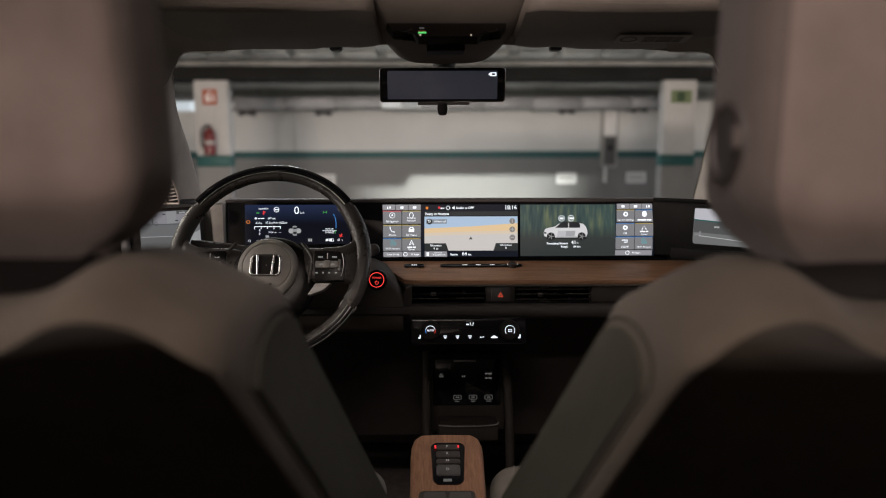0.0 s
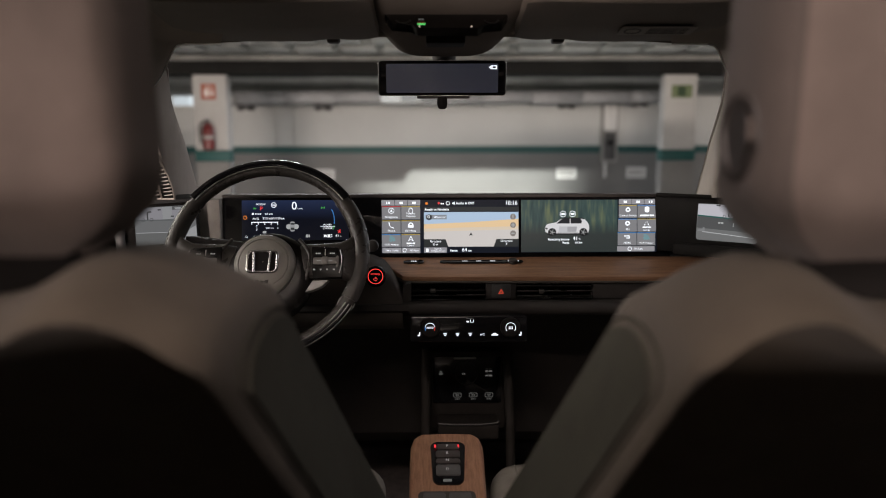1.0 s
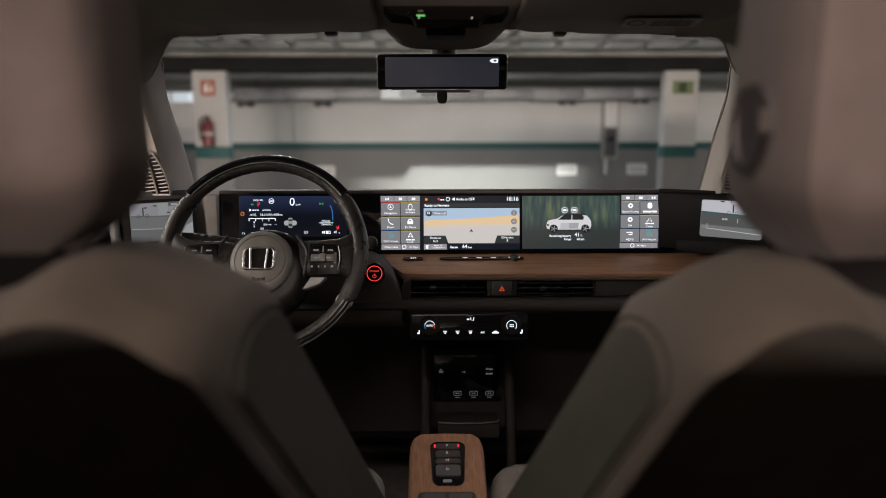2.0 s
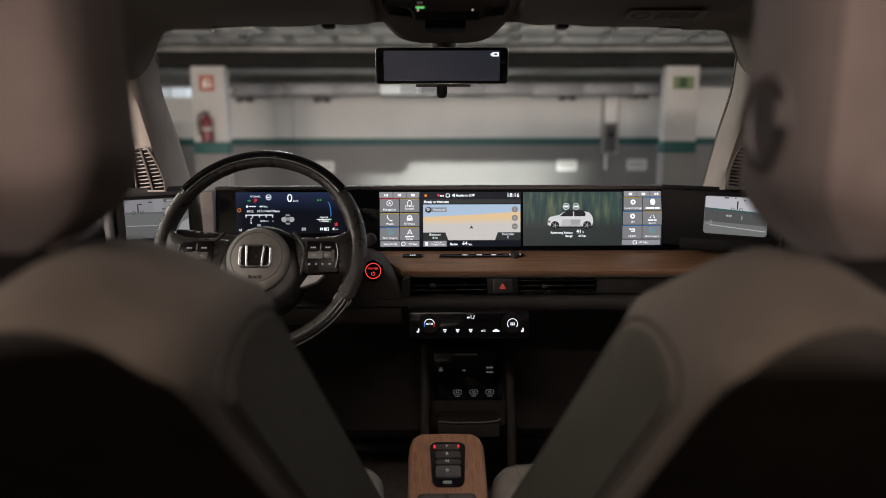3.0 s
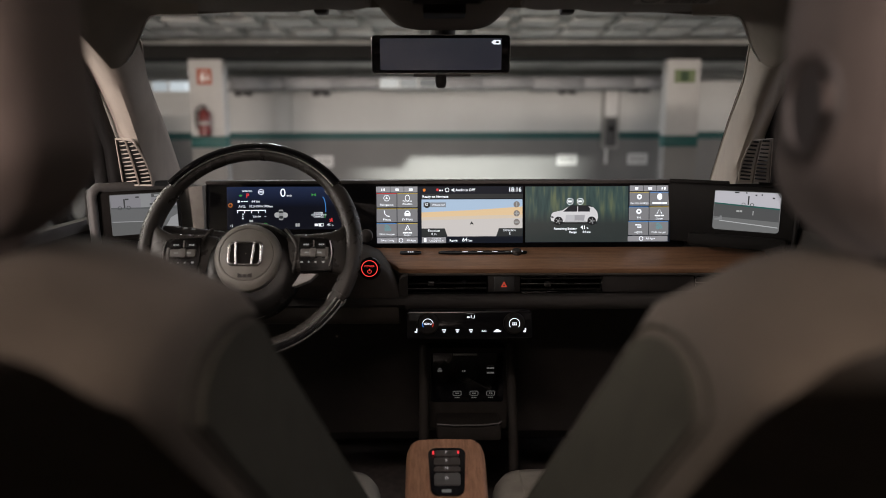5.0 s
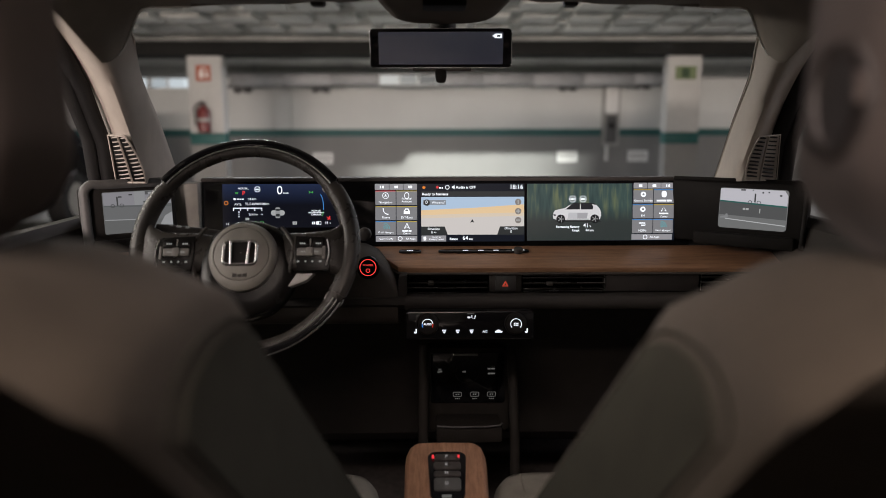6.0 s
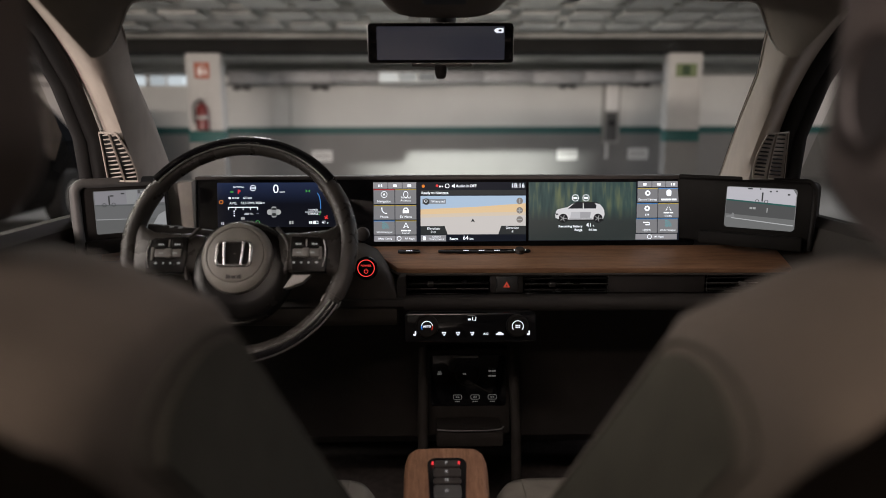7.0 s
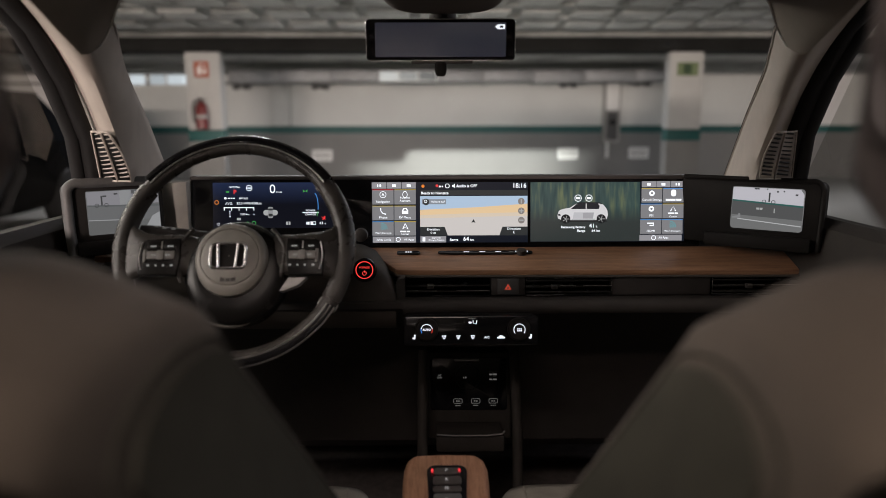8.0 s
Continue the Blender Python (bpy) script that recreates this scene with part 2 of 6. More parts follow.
def tube(points, radius, n=10, closed=False, bm=None, flat=1.0):
    pts = [Vector(p) for p in points]
    rings = []
    count = len(pts)
    side = None
    for i, p in enumerate(pts):
        a = pts[i - 1] if (i or closed) else p
        b = pts[(i + 1) % count] if (i < count - 1 or closed) else p
        d = (b - a).normalized()
        # carry the cross-section along the path without twisting it
        turn = d.cross(Vector((0, 0, 1))) if side is None else side - d * side.dot(d)
        if turn.length < 1e-4:
            turn = Vector((1, 0, 0)) - d * d.x
        side = turn.normalized()
        up = side.cross(d)
        rad = radius[i] if isinstance(radius, (list, tuple)) else radius
        rings.append([p + side * rad * math.cos(2 * math.pi * k / n) + up * rad * flat * math.sin(2 * math.pi * k / n) for k in range(n)])
    if closed:
        rings.append(rings[0])
    own = loft(rings, caps=not closed, sharp=60)
    if closed:
        bmesh.ops.remove_doubles(own, verts=own.verts, dist=1e-6)
    return join(bm, own)


def lathe(profile, n=32, bm=None):
    """Turns (radius, depth) pairs round the y axis."""
    rings = [[(r * math.cos(2 * math.pi * k / n), d, r * math.sin(2 * math.pi * k / n)) for k in range(n)] for r, d in profile]
    own = loft(rings, sharp=35)
    return join(bm, own)


def text(body, size, x, z, mat, parent, align="CENTER", y=-0.001, name="lettering", bold=0.0):
    cu = bpy.data.curves.new(name, "FONT")
    cu.body, cu.size, cu.align_x, cu.align_y, cu.offset = body, size, align, "CENTER", bold
    cu.resolution_u = 3
    tmp = bpy.data.objects.new("tmp", cu)
    scene.collection.objects.link(tmp)
    dg = bpy.context.evaluated_depsgraph_get()
    me = bpy.data.meshes.new_from_object(tmp.evaluated_get(dg))
    bpy.data.objects.remove(tmp)
    bpy.data.curves.remove(cu)
    me.name = name
    me.materials.clear()
    me.materials.append(mat)
    ob = new(name, me)
    ob.parent = parent
    ob.matrix_basis = pose(x, y, z, 90, 0, 0)
    return ob


def bars(widths, x, z, h, mat, parent, y=-0.001, gap=None, name="lettering", align=0.5):
    """Writing that cannot be read, as a row of plain bars."""
    gap = gap or h * 0.5
    total = sum(widths) + gap * (len(widths) - 1)
    bm, a = bmesh.new(), x - total * align
    for w in widths:
        plate([(a, z - h / 2), (a + w, z - h / 2), (a + w, z + h / 2), (a, z + h / 2)], y, y + 0.0004, bm=bm)
        a += w + gap
    return part(name, bm, mat, parent)


def ring(r, t, n=32, x=0, z=0, y0=-0.001, y1=0, a0=0, a1=360, bm=None):
    """A flat ring or arc in x and z."""
    own = bmesh.new()
    full = a1 - a0 >= 360
    steps = n if full else n + 1
    quad = []
    for i in range(steps):
        a = radians(a0 + (a1 - a0) * i / n)
        quad.append([own.verts.new((x + q * math.cos(a), y, z + q * math.sin(a))) for q, y in ((r - t, y0), (r, y0), (r, y1), (r - t, y1))])
    for i in range(n):
        p, q = quad[i], quad[(i + 1) % steps]
        for k in range(4):
            own.faces.new((p[k], p[(k + 1) % 4], q[(k + 1) % 4], q[k]))
    if not full:
        own.faces.new(quad[0])
        own.faces.new(quad[-1][::-1])
    finish(own)
    return join(bm, own)


def disc(r, x=0, z=0, y0=-0.001, y1=0, n=24, bm=None):
    return plate([(x + r * math.cos(2 * math.pi * k / n), z + r * math.sin(2 * math.pi * k / n)) for k in range(n)], y0, y1, bm=bm)

# ---------------------------------------------------------------- the garage

tagged(part("ground", box(-16, 16, -14, 14.5, -0.2, 0.0), FLOORPAINT), "worn grey painted concrete floor of a parking garage", "floor", kind="structure")
wall = thing("wall_north", "white garage wall with green stripe and grey base", "wall", kind="structure")
part("upper_paint", box(-16, 16, 14.5, 14.7, 1.038, 2.2), WALLWHITE, wall)
part("stripe", box(-16, 16, 14.492, 14.7, 0.894, 1.038), GREEN, wall)
part("base_paint", box(-16, 16, 14.5, 14.7, 0.0, 0.894), WALLGREY, wall)
for nm, x0, x1, y0, y1 in (("wall_west", -16.2, -16, -14, 14.5), ("wall_east", 16, 16.2, -14, 14.5), ("wall_south_1", -16, -3.7, -9.2, -9.0), ("wall_south_2", -0.3, 16, -9.2, -9.0)):
    w = thing(nm, "white garage wall with green stripe and grey base", "wall", kind="structure")
    part("upper_paint", box(x0, x1, y0, y1, 1.038, 2.2), WALLWHITE, w)
    part("stripe", box(x0, x1, y0, y1, 0.894, 1.038), GREEN, w)
    part("base_paint", box(x0, x1, y0, y1, 0.0, 0.894), WALLGREY, w)
# lintel and parapet added to frame the lamp behind the car
tagged(part("opening_lintel", box(-3.7, -0.3, -9.2, -9.0, 1.95, 2.2), CONCRETE), "concrete lintel over an assumed, unseen garage opening", "lintel", kind="structure")
tagged(part("opening_sill", box(-3.7, -0.3, -9.2, -9.0, 0.0, 1.1), CONCRETE), "concrete parapet below an assumed, unseen garage opening", "parapet", kind="structure")
# ceiling: rows of pale precast blocks under a darker slab
tagged(part("ceiling_slab", box(-16.2, 16.2, -14.2, 14.7, 2.2, 2.4), SLAB), "grey concrete garage ceiling slab", "ceiling", kind="structure")
bm = bmesh.new()
for j in range(9):
    y = 1.55 + 0.80 * j
    for i in range(40):
        x = -9.6 + i * 0.49 + 0.09 * j + 0.02 * random.random()
        d = 0.02 * random.random()
        box(x, x + 0.36 + 0.04 * random.random(), y, y + 0.40, 2.135 + d, 2.2, 0.012, 1, bm=bm)
    box(-16, 16, y + 0.55, y + 0.64, 2.165, 2.2, bm=bm)
box(-16, 16, 9.46, 14.4, 2.186, 2.2, bm=bm)
for i in range(9):
    box(-16, 16, -8.5 + i * 1.1, -8.38 + i * 1.1, 2.16, 2.2, bm=bm)
for i in range(4):
    box(-16, 16, 9.75 + i * 1.0, 9.86 + i * 1.0, 2.165, 2.187, bm=bm)
tagged(part("ceiling", bm, CEILWHITE), "rows of pale concrete blocks and ribs on the garage ceiling", "ceiling", kind="structure")
tagged(part("beam_haunch", box(-16, 16, 8.90, 9.45, 2.123, 2.2, 0.01), SLAB), "grey concrete haunch above the dark beam", "beam", kind="structure")
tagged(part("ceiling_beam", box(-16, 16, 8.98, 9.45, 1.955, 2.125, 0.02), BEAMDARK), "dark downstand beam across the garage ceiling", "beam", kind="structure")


def pillar(x0, x1):
    p = thing("pillar", "square white garage pillar with green stripe and grey foot", "pillar", kind="structure", group="pillars in front of the car")
    part("upper_paint", box(x0, x1, 9.0, 9.20, 1.029, 1.956, 0.02), PILLARWHITE, p)
    part("stripe", box(x0 - 0.004, x1 + 0.004, 8.996, 9.204, 0.893, 1.029, 0.012), GREEN, p)
    part("base_paint", box(x0, x1, 9.0, 9.20, 0.0, 0.893, 0.015), WALLGREY, p)
    return p


pillar(-2.994, -2.571)
pillar(2.867, 3.284)
tagged(part("pilaster", box(-3.15, -2.81, 14.40, 14.5, 1.04, 2.2, 0.01), WALLWHITE), "shallow white pilaster on the far garage wall", "pilaster", kind="structure")
tagged(part("far_beam", box(-16, 16, 13.6, 14.5, 2.03, 2.2, 0.02), CONCRETE), "grey concrete beam along the far wall", "beam", kind="structure")
# air duct under the far ceiling
bm = bmesh.new()
for i in range(9):
    x = -3.6 + i * 0.9
    box(x, x + 0.88, 13.0, 13.4, 1.80 + 0.012 * (i % 3), 2.02, 0.012, bm=bm)
    box(x + 0.875, x + 0.905, 12.985, 13.415, 1.785, 2.035, 0.004, bm=bm)
for i in range(5):
    tube([(-3.2 + 1.7 * i, 13.2, 2.0), (-3.2 + 1.7 * i, 13.2, 2.205)], 0.012, 6, bm=bm)
tagged(part("air_duct", bm, ZINC), "galvanised sheet-metal air duct under the ceiling", "duct")
tagged(part("conduit", tube([(-9, 14.44, 1.86), (-3.2, 14.44, 1.86)], 0.02), DARKGREY), "thin grey conduit along the far wall", "conduit")


def tube_fixture(x, y, z, length, lit=True):
    t = thing("tube_lamp", "long fluorescent tube lamp in white housing", "ceiling lamp", (x, y, z), group="garage tube lamps")
    part("housing", box(-length / 2, length / 2, -0.06, 0.06, 0.03, 0.135, 0.01), WHITE, t)
    if lit:
        part("tube", tube([(-length / 2 + 0.04, 0, 0.015), (length / 2 - 0.04, 0, 0.015)], 0.014), LAMPWHITE, t)
    if z < 2.0:
        for k in (-1, 1):
            part("hanger_rod", tube([(k * length * 0.35, 0, 0.13), (k * length * 0.35, 0, 2.21 - z)], 0.006, 6), DARKGREY, t)


for lx, ly, watts in TUBE_ROWS:
    tube_fixture(lx, ly, 2.07, 1.5)
# tube housings for the added side fill lamps
for lx, ly, lz, watts, tone in SIDE_FILLS:
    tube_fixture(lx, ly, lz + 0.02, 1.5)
tube_fixture(ROOF_LAMP[0], ROOF_LAMP[1], 2.10, 0.7)
for k, x in enumerate((-5.75, -5.36, -5.02, -4.72)):
    t = thing("wall_light_panel", "frosted bright light panel high on the wall", "wall lamp", (x, 14.42, 1.93), group="wall light panels")
    part("panel_frame", box(-0.17, 0.17, 0.0, 0.08, -0.11, 0.11, 0.01), WHITE, t)
    part("diffuser", plate(rounded(-0.15, 0.15, -0.09, 0.09, 0.03), -0.01, 0.0, 0.004), glow("frosted_panel", (0.9, 0.95, 1.0), (0.75, 0.5, 0.7, 0.9)[k]), t)

# added glow in place of the duct's bright reflection, weaker to the right
for x, k in ((-0.78, 1.0), (-0.44, 0.55), (-0.10, 0.3)):
    t = thing("duct_glint_panel", "glowing panel in place of a reflection on the air duct", "ceiling lamp", (x, 12.95, 1.905), group="duct light panels")
    part("panel_frame", box(-0.17, 0.17, 0.0, 0.05, -0.09, 0.09, 0.01), WHITE, t)
    part("diffuser", plate(rounded(-0.155, 0.155, -0.075, 0.075, 0.03), -0.01, 0.0, 0.004), glow("duct_glint_glow", (1.0, 0.96, 0.92), 0.62 * k), t)

# things fixed to the pillars and the far wall
s = thing("fire_extinguisher_sign", "square red fire extinguisher sign with white symbol", "sign", (-2.795, 8.997, 1.75))
part("plate", plate(rounded(-0.09, 0.09, -0.095, 0.095, 0.006), -0.004, 0.003), SIGNRED, s)
bm = plate(rounded(-0.045, 0.0, -0.06, 0.03, 0.015), -0.007, -0.0045)
tube([(-0.022, -0.006, 0.03), (-0.022, -0.006, 0.06), (0.03, -0.006, 0.055), (0.05, -0.006, 0.0)], 0.007, 6, bm=bm)
plate([(0.02, -0.05), (0.06, -0.05), (0.05, 0.0), (0.03, 0.01)], -0.007, -0.0045, bm=bm)
part("symbol", bm, WHITE, s)
s = thing("exit_sign", "green and yellow emergency exit sign", "sign", (3.085, 8.997, 1.75))
part("plate", plate(rounded(-0.13, 0.13, -0.08, 0.08, 0.006), -0.004, 0.003), SIGNYELLOW, s)
part("symbol", plate(rounded(-0.055, 0.045, -0.06, 0.06, 0.01), -0.007, -0.0045), SIGNGREEN, s)

e = thing("fire_extinguisher", "red fire extinguisher hung on a white pillar", "fire extinguisher", (-2.79, 8.90, 1.04))
rings = [oval(0, 0, z, r, r, 20, 2.0) for z, r in ((0, 0.06), (0.01, 0.072), (0.25, 0.072), (0.29, 0.055), (0.31, 0.025), (0.33, 0.022))]
part("cylinder", loft(rings), RED, e)
bm = box(-0.02, 0.02, -0.02, 0.02, 0.325, 0.355, 0.004)
box(-0.015, 0.015, -0.09, 0.01, 0.355, 0.37, 0.003, bm=bm)
part("valve", bm, DARKGREY, e)
part("hose", tube([(-0.02, 0, 0.345), (-0.07, 0, 0.34), (-0.1, -0.01, 0.28), (-0.098, -0.01, 0.16), (-0.085, -0.01, 0.08)], 0.011), RUBBER, e)
part("label_band", loft([oval(0, 0, z, 0.0732, 0.0732, 20, 2.0) for z in (0.13, 0.17)], caps=False), CONCRETE, e)
part("bracket", box(-0.03, 0.03, 0.06, 0.1, 0.2, 0.3, 0.004), DARKGREY, e)

c = thing("charging_station", "tall white wall charging station with dark lower half", "charging station", (3.53, 14.4, 0.0))
part("back_plate", plate(rounded(-0.165, 0.165, 0.70, 1.90, 0.03), -0.02, 0.1), CONCRETE, c, "grey mounting plate")
part("upper_cover", plate(rounded(-0.125, 0.125, 1.34, 1.86, 0.03), -0.07, -0.02, 0.01), WHITE, c)
part("lower_cover", plate(rounded(-0.105, 0.105, 0.76, 1.30, 0.03), -0.07, -0.02, 0.01), DARKGREY, c)
part("socket", lathe([(0.05, -0.09), (0.06, -0.07), (0.0601, -0.06)], 20), RUBBER, c).location = (0, 0, 1.1)
part("riser_pipe", tube([(0.05, 0.05, 1.88), (0.05, 0.05, 2.2)], 0.03), WHITE, c)
part("lower_pipe", tube([(-0.06, 0.05, 0.70), (-0.06, 0.05, 0.4)], 0.03), WHITE, c)


def wall_number(x, z):
    p = thing("bay_plate", "white bay number plate on the wall", "sign", (x, 14.49, z), group="bay plates")
    part("plate", plate(rounded(-0.2, 0.2, -0.11, 0.11, 0.01), -0.004, 0.003), WHITE, p)
    bars([0.05, 0.05, 0.05], 0, 0, 0.11, CONCRETE, p, -0.006, 0.05)


for x, z in ((-2.22, 0.46), (2.695, 0.485), (4.12, 0.495)):
    wall_number(x, z)


def wall_fitting(x, z):
    p = thing("wall_fitting", "small dark twin fitting high on the garage wall", "wall fitting", (x, 14.4, z), group="wall fittings")
    part("bracket", box(-0.17, 0.17, 0.03, 0.1, -0.02, 0.03, 0.005), DARKGREY, p)
    for d in (-0.1, 0.1):
        part("head", box(d - 0.065, d + 0.065, -0.06, 0.05, -0.06, 0.04, 0.02), DARKGREY, p)


for x, z in ((-3.74, 1.80), (-2.21, 1.80), (2.653, 1.83), (4.107, 1.86)):
    wall_fitting(x, z)


def parked_car(x, y):
    c = thing("parked_car", "black parked hatchback standing in a bay", "car", (x, y, 0))
    # body sections along its length: y, half width, sill height, shoulder height
    secs = [(0.0, 0.66, 0.30, 0.62), (0.08, 0.80, 0.22, 0.74), (0.6, 0.86, 0.18, 0.86), (1.2, 0.87, 0.18, 0.93), (2.4, 0.87, 0.18, 0.96), (3.2, 0.86, 0.20, 0.98), (3.7, 0.80, 0.26, 0.95), (3.8, 0.70, 0.36, 0.86)]
    rings = []
    for yy, w, z0, z1 in secs:
        rings.append([(w * math.copysign(abs(math.cos(a)) ** 0.45, math.cos(a)), yy, (z0 + z1) / 2 + (z1 - z0) / 2 * math.copysign(abs(math.sin(a)) ** 0.5, math.sin(a))) for a in [2 * math.pi * k / 28 for k in range(28)]])
    part("body", loft(rings), DARKPAINT, c)
    glassy = material("dark_car_glass", (0.006, 0.0065, 0.007), 0.3, vary=0.02, bump=0.0, spec=0.0)
    rings = [[(-0.78 * k, yy, 0.92), (-0.60 * k, yy + o, zz), (0.60 * k, yy + o, zz), (0.78 * k, yy, 0.92)] for yy, o, zz, k in ((0.95, 0.05, 0.95, 1.0), (1.30, 0.25, 1.36, 1.0), (2.2, 0.0, 1.43, 1.0), (3.1, 0.0, 1.40, 0.98), (3.65, -0.1, 1.0, 0.95))]
    part("glasshouse", loft(rings), glassy, c)
    part("roof", box(-0.58, 0.58, 1.6, 3.1, 1.385, 1.445, 0.02), DARKPAINT, c)
    for s in (-1, 1):
        part("headlight", box(s * 0.62 - 0.14, s * 0.62 + 0.14, -0.01, 0.12, 0.62, 0.72, 0.03), SATIN, c)
        part("wing_mirror", box(s * 0.95 - 0.09, s * 0.95 + 0.09, 1.1, 1.22, 0.93, 1.05, 0.03), DARKPAINT, c)
        for yy in (0.72, 3.05):
            w = part("wheel", lathe([(0.20, -0.1), (0.30, -0.1), (0.315, -0.08), (0.315, 0.08), (0.30, 0.1), (0.2, 0.1)], 28), RUBBER, c)
            w.matrix_basis = pose(s * 0.80, yy, 0.315, 0, 0, 90)
            part("rim", lathe([(0.04, -0.105), (0.19, -0.102), (0.2, -0.09), (0.2, 0.1)], 20), SATIN, w)


parked_car(-4.87, 5.0)

# ---------------------------------------------------------------- the car's cabin

car = thing("car_body", "pale car cabin shell with greige headlining and pillars", "car")


def lerp(a, b, t):
    return tuple(p + (q - p) * t for p, q in zip(a, b))


# roof lining: a crowned sheet from the windscreen header to the tailgate, open round the glass roof
def lining_piece(stations, u0, u1, n=24):
    rings = []
    for y, z, hw in stations:
        row = []
        for i in range(n + 1):
            u = u0 + (u1 - u0) * i / n
            row.append((hw * u, y, z - 0.05 * min(1, max(0, (1.15 - y) / 0.2)) * abs(u) ** 6 - 0.012 * u * u))
        rings.append(row + [(p[0], p[1], p[2] + 0.05) for p in reversed(row)])
    return loft(rings)


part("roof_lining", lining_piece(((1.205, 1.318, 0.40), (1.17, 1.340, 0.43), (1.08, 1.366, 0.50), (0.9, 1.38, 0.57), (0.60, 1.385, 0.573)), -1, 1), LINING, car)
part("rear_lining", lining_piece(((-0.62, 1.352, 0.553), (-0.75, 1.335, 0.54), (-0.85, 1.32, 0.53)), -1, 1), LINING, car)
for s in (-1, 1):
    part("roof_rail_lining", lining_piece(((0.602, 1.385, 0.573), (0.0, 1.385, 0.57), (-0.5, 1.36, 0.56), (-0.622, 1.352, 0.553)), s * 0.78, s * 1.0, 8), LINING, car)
    part("outer_roof_rail", box(s * 0.53 - 0.09, s * 0.53 + 0.09, -0.62, 0.60, 1.46, 1.50, 0.015), PAINT, car)
part("outer_roof", box(-0.62, 0.62, 0.60, 1.25, 1.46, 1.50, 0.015), PAINT, car)
part("outer_roof_rear", box(-0.62, 0.62, -0.95, -0.62, 1.46, 1.50, 0.015), PAINT, car)
part("roof_glass", box(-0.445, 0.445, -0.625, 0.605, 1.478, 1.484), PANE_TINT, car, "tinted glass roof panel").visible_shadow = False


# lighter copy of LINING, offsets the shading of the down-facing corner
CORNER = material("lightened_corner_lining", (0.25, 0.22, 0.188), 0.9, vary=0.06, scale=18, fine=900, bump=0.3, spec=0.2)


def screen_pillar(s):
    """A-pillar trim: from the header down to the dash end, with a rear face, a ridge and a face beside the windscreen."""
    keys = [  # windscreen edge, ridge, outer edge by the door seal
        ((0.440, 1.07, 1.365), (0.455, 0.88, 1.335), (0.570, 0.90, 1.372)),
        ((0.462, 1.175, 1.316), (0.488, 1.05, 1.281), (0.575, 1.09, 1.337)),
        ((0.476, 1.26, 1.270), (0.498, 1.145, 1.252), (0.590, 1.18, 1.315)),
        ((0.512, 1.36, 1.217), (0.5037, 1.2250, 1.2046), (0.600, 1.29, 1.265)),
        ((0.548, 1.50, 1.145), (0.520, 1.315, 1.130), (0.600, 1.37, 1.195)),
        ((0.585, 1.63, 1.080), (0.522, 1.37, 1.055), (0.600, 1.43, 1.11)),
        ((0.618, 1.75, 1.015), (0.522, 1.385, 1.037), (0.600, 1.448, 1.037)),
    ]
    rings = []
    for a, b, c in keys:
        a, b, c = Vector(a), Vector(b), Vector(c)
        if s > 0:
            a.x += 0.012
        else:
            a.x -= 0.026 * max(0.0, min(1.0, (1.27 - a.z) / 0.25))
            c.x -= 0.010
        loop = []
        for k in range(7):
            t = k / 6
            p = a.lerp(b, t)
            p.x -= 0.006 * math.sin(math.pi * t)
            loop.append(p)
        for k in range(1, 6):
            t = k / 5
            loop.append(b.lerp(c, t) - Vector((0, 0.003, 0)) * math.sin(math.pi * t))
        # round the ridge between the two faces
        for _ in range(4 if s > 0 else 2):
            loop = [loop[0]] + [p * 0.5 + (o + q) * 0.25 for o, p, q in zip(loop, loop[1:], loop[2:])] + [loop[-1]]
        loop.append(c + Vector((0.05, 0.05, 0)))
        loop.append(a + Vector((0.06, 0.03, 0.02)))
        rings.append([Vector((p.x * s, p.y, p.z)) for p in loop])
    # smooth between the keys
    fine = []
    for i in range(len(rings) - 1):
        p0, p1, p2, p3 = rings[max(i - 1, 0)], rings[i], rings[i + 1], rings[min(i + 2, len(rings) - 1)]
        for k in range(4):
            t = k / 4
            fine.append([0.5 * (2 * b + (c - a) * t + (2 * a - 5 * b + 4 * c - d) * t * t + (3 * b - a - 3 * c + d) * t ** 3) for a, b, c, d in zip(p0, p1, p2, p3)])
    fine.append(rings[-1])
    ob = part("a_pillar", loft(fine, sharp=60), PILLAR, car, "greige A-pillar trim beside the windscreen")
    part("glass_edge", tube([(s * (x + (0.014 if s > 0 else 0.003)), y + 0.008, z + 0.003) for (x, y, z), b, c in keys], 0.0014, 6), RUBBER if s > 0 else PILLAR, ob)
    part("pillar_edge", tube([(s * (x + (0.0105 if s > 0 else -0.001)), y - 0.002, z) for (x, y, z), b, c in keys[1:]], 0.0016, 6), PILLAR, ob)
    # headlining carried round the windscreen's upper corner and down over the pillar
    dx = -0.004 if s > 0 else -0.008
    edge = [(0.3700, 1.186, 1.3045), (0.4122, 1.1880, 1.3044), (0.4273, 1.1920, 1.3053), (0.4441, 1.2000, 1.3036), (0.4545, 1.2100, 1.2984), (0.4682, 1.2250, 1.2862), (0.4795, 1.2350, 1.2713), (0.4906, 1.2420, 1.2567), (0.5034, 1.2480, 1.2438)]
    back = [(0.270, 0.93, 1.380), (0.330, 0.93, 1.375), (0.400, 0.93, 1.362), (0.450, 0.92, 1.345), (0.478, 0.94, 1.325), (0.488, 0.99, 1.302), (0.496, 1.06, 1.278), (0.504, 1.14, 1.250), (0.508, 1.20, 1.228)]
    rings = []
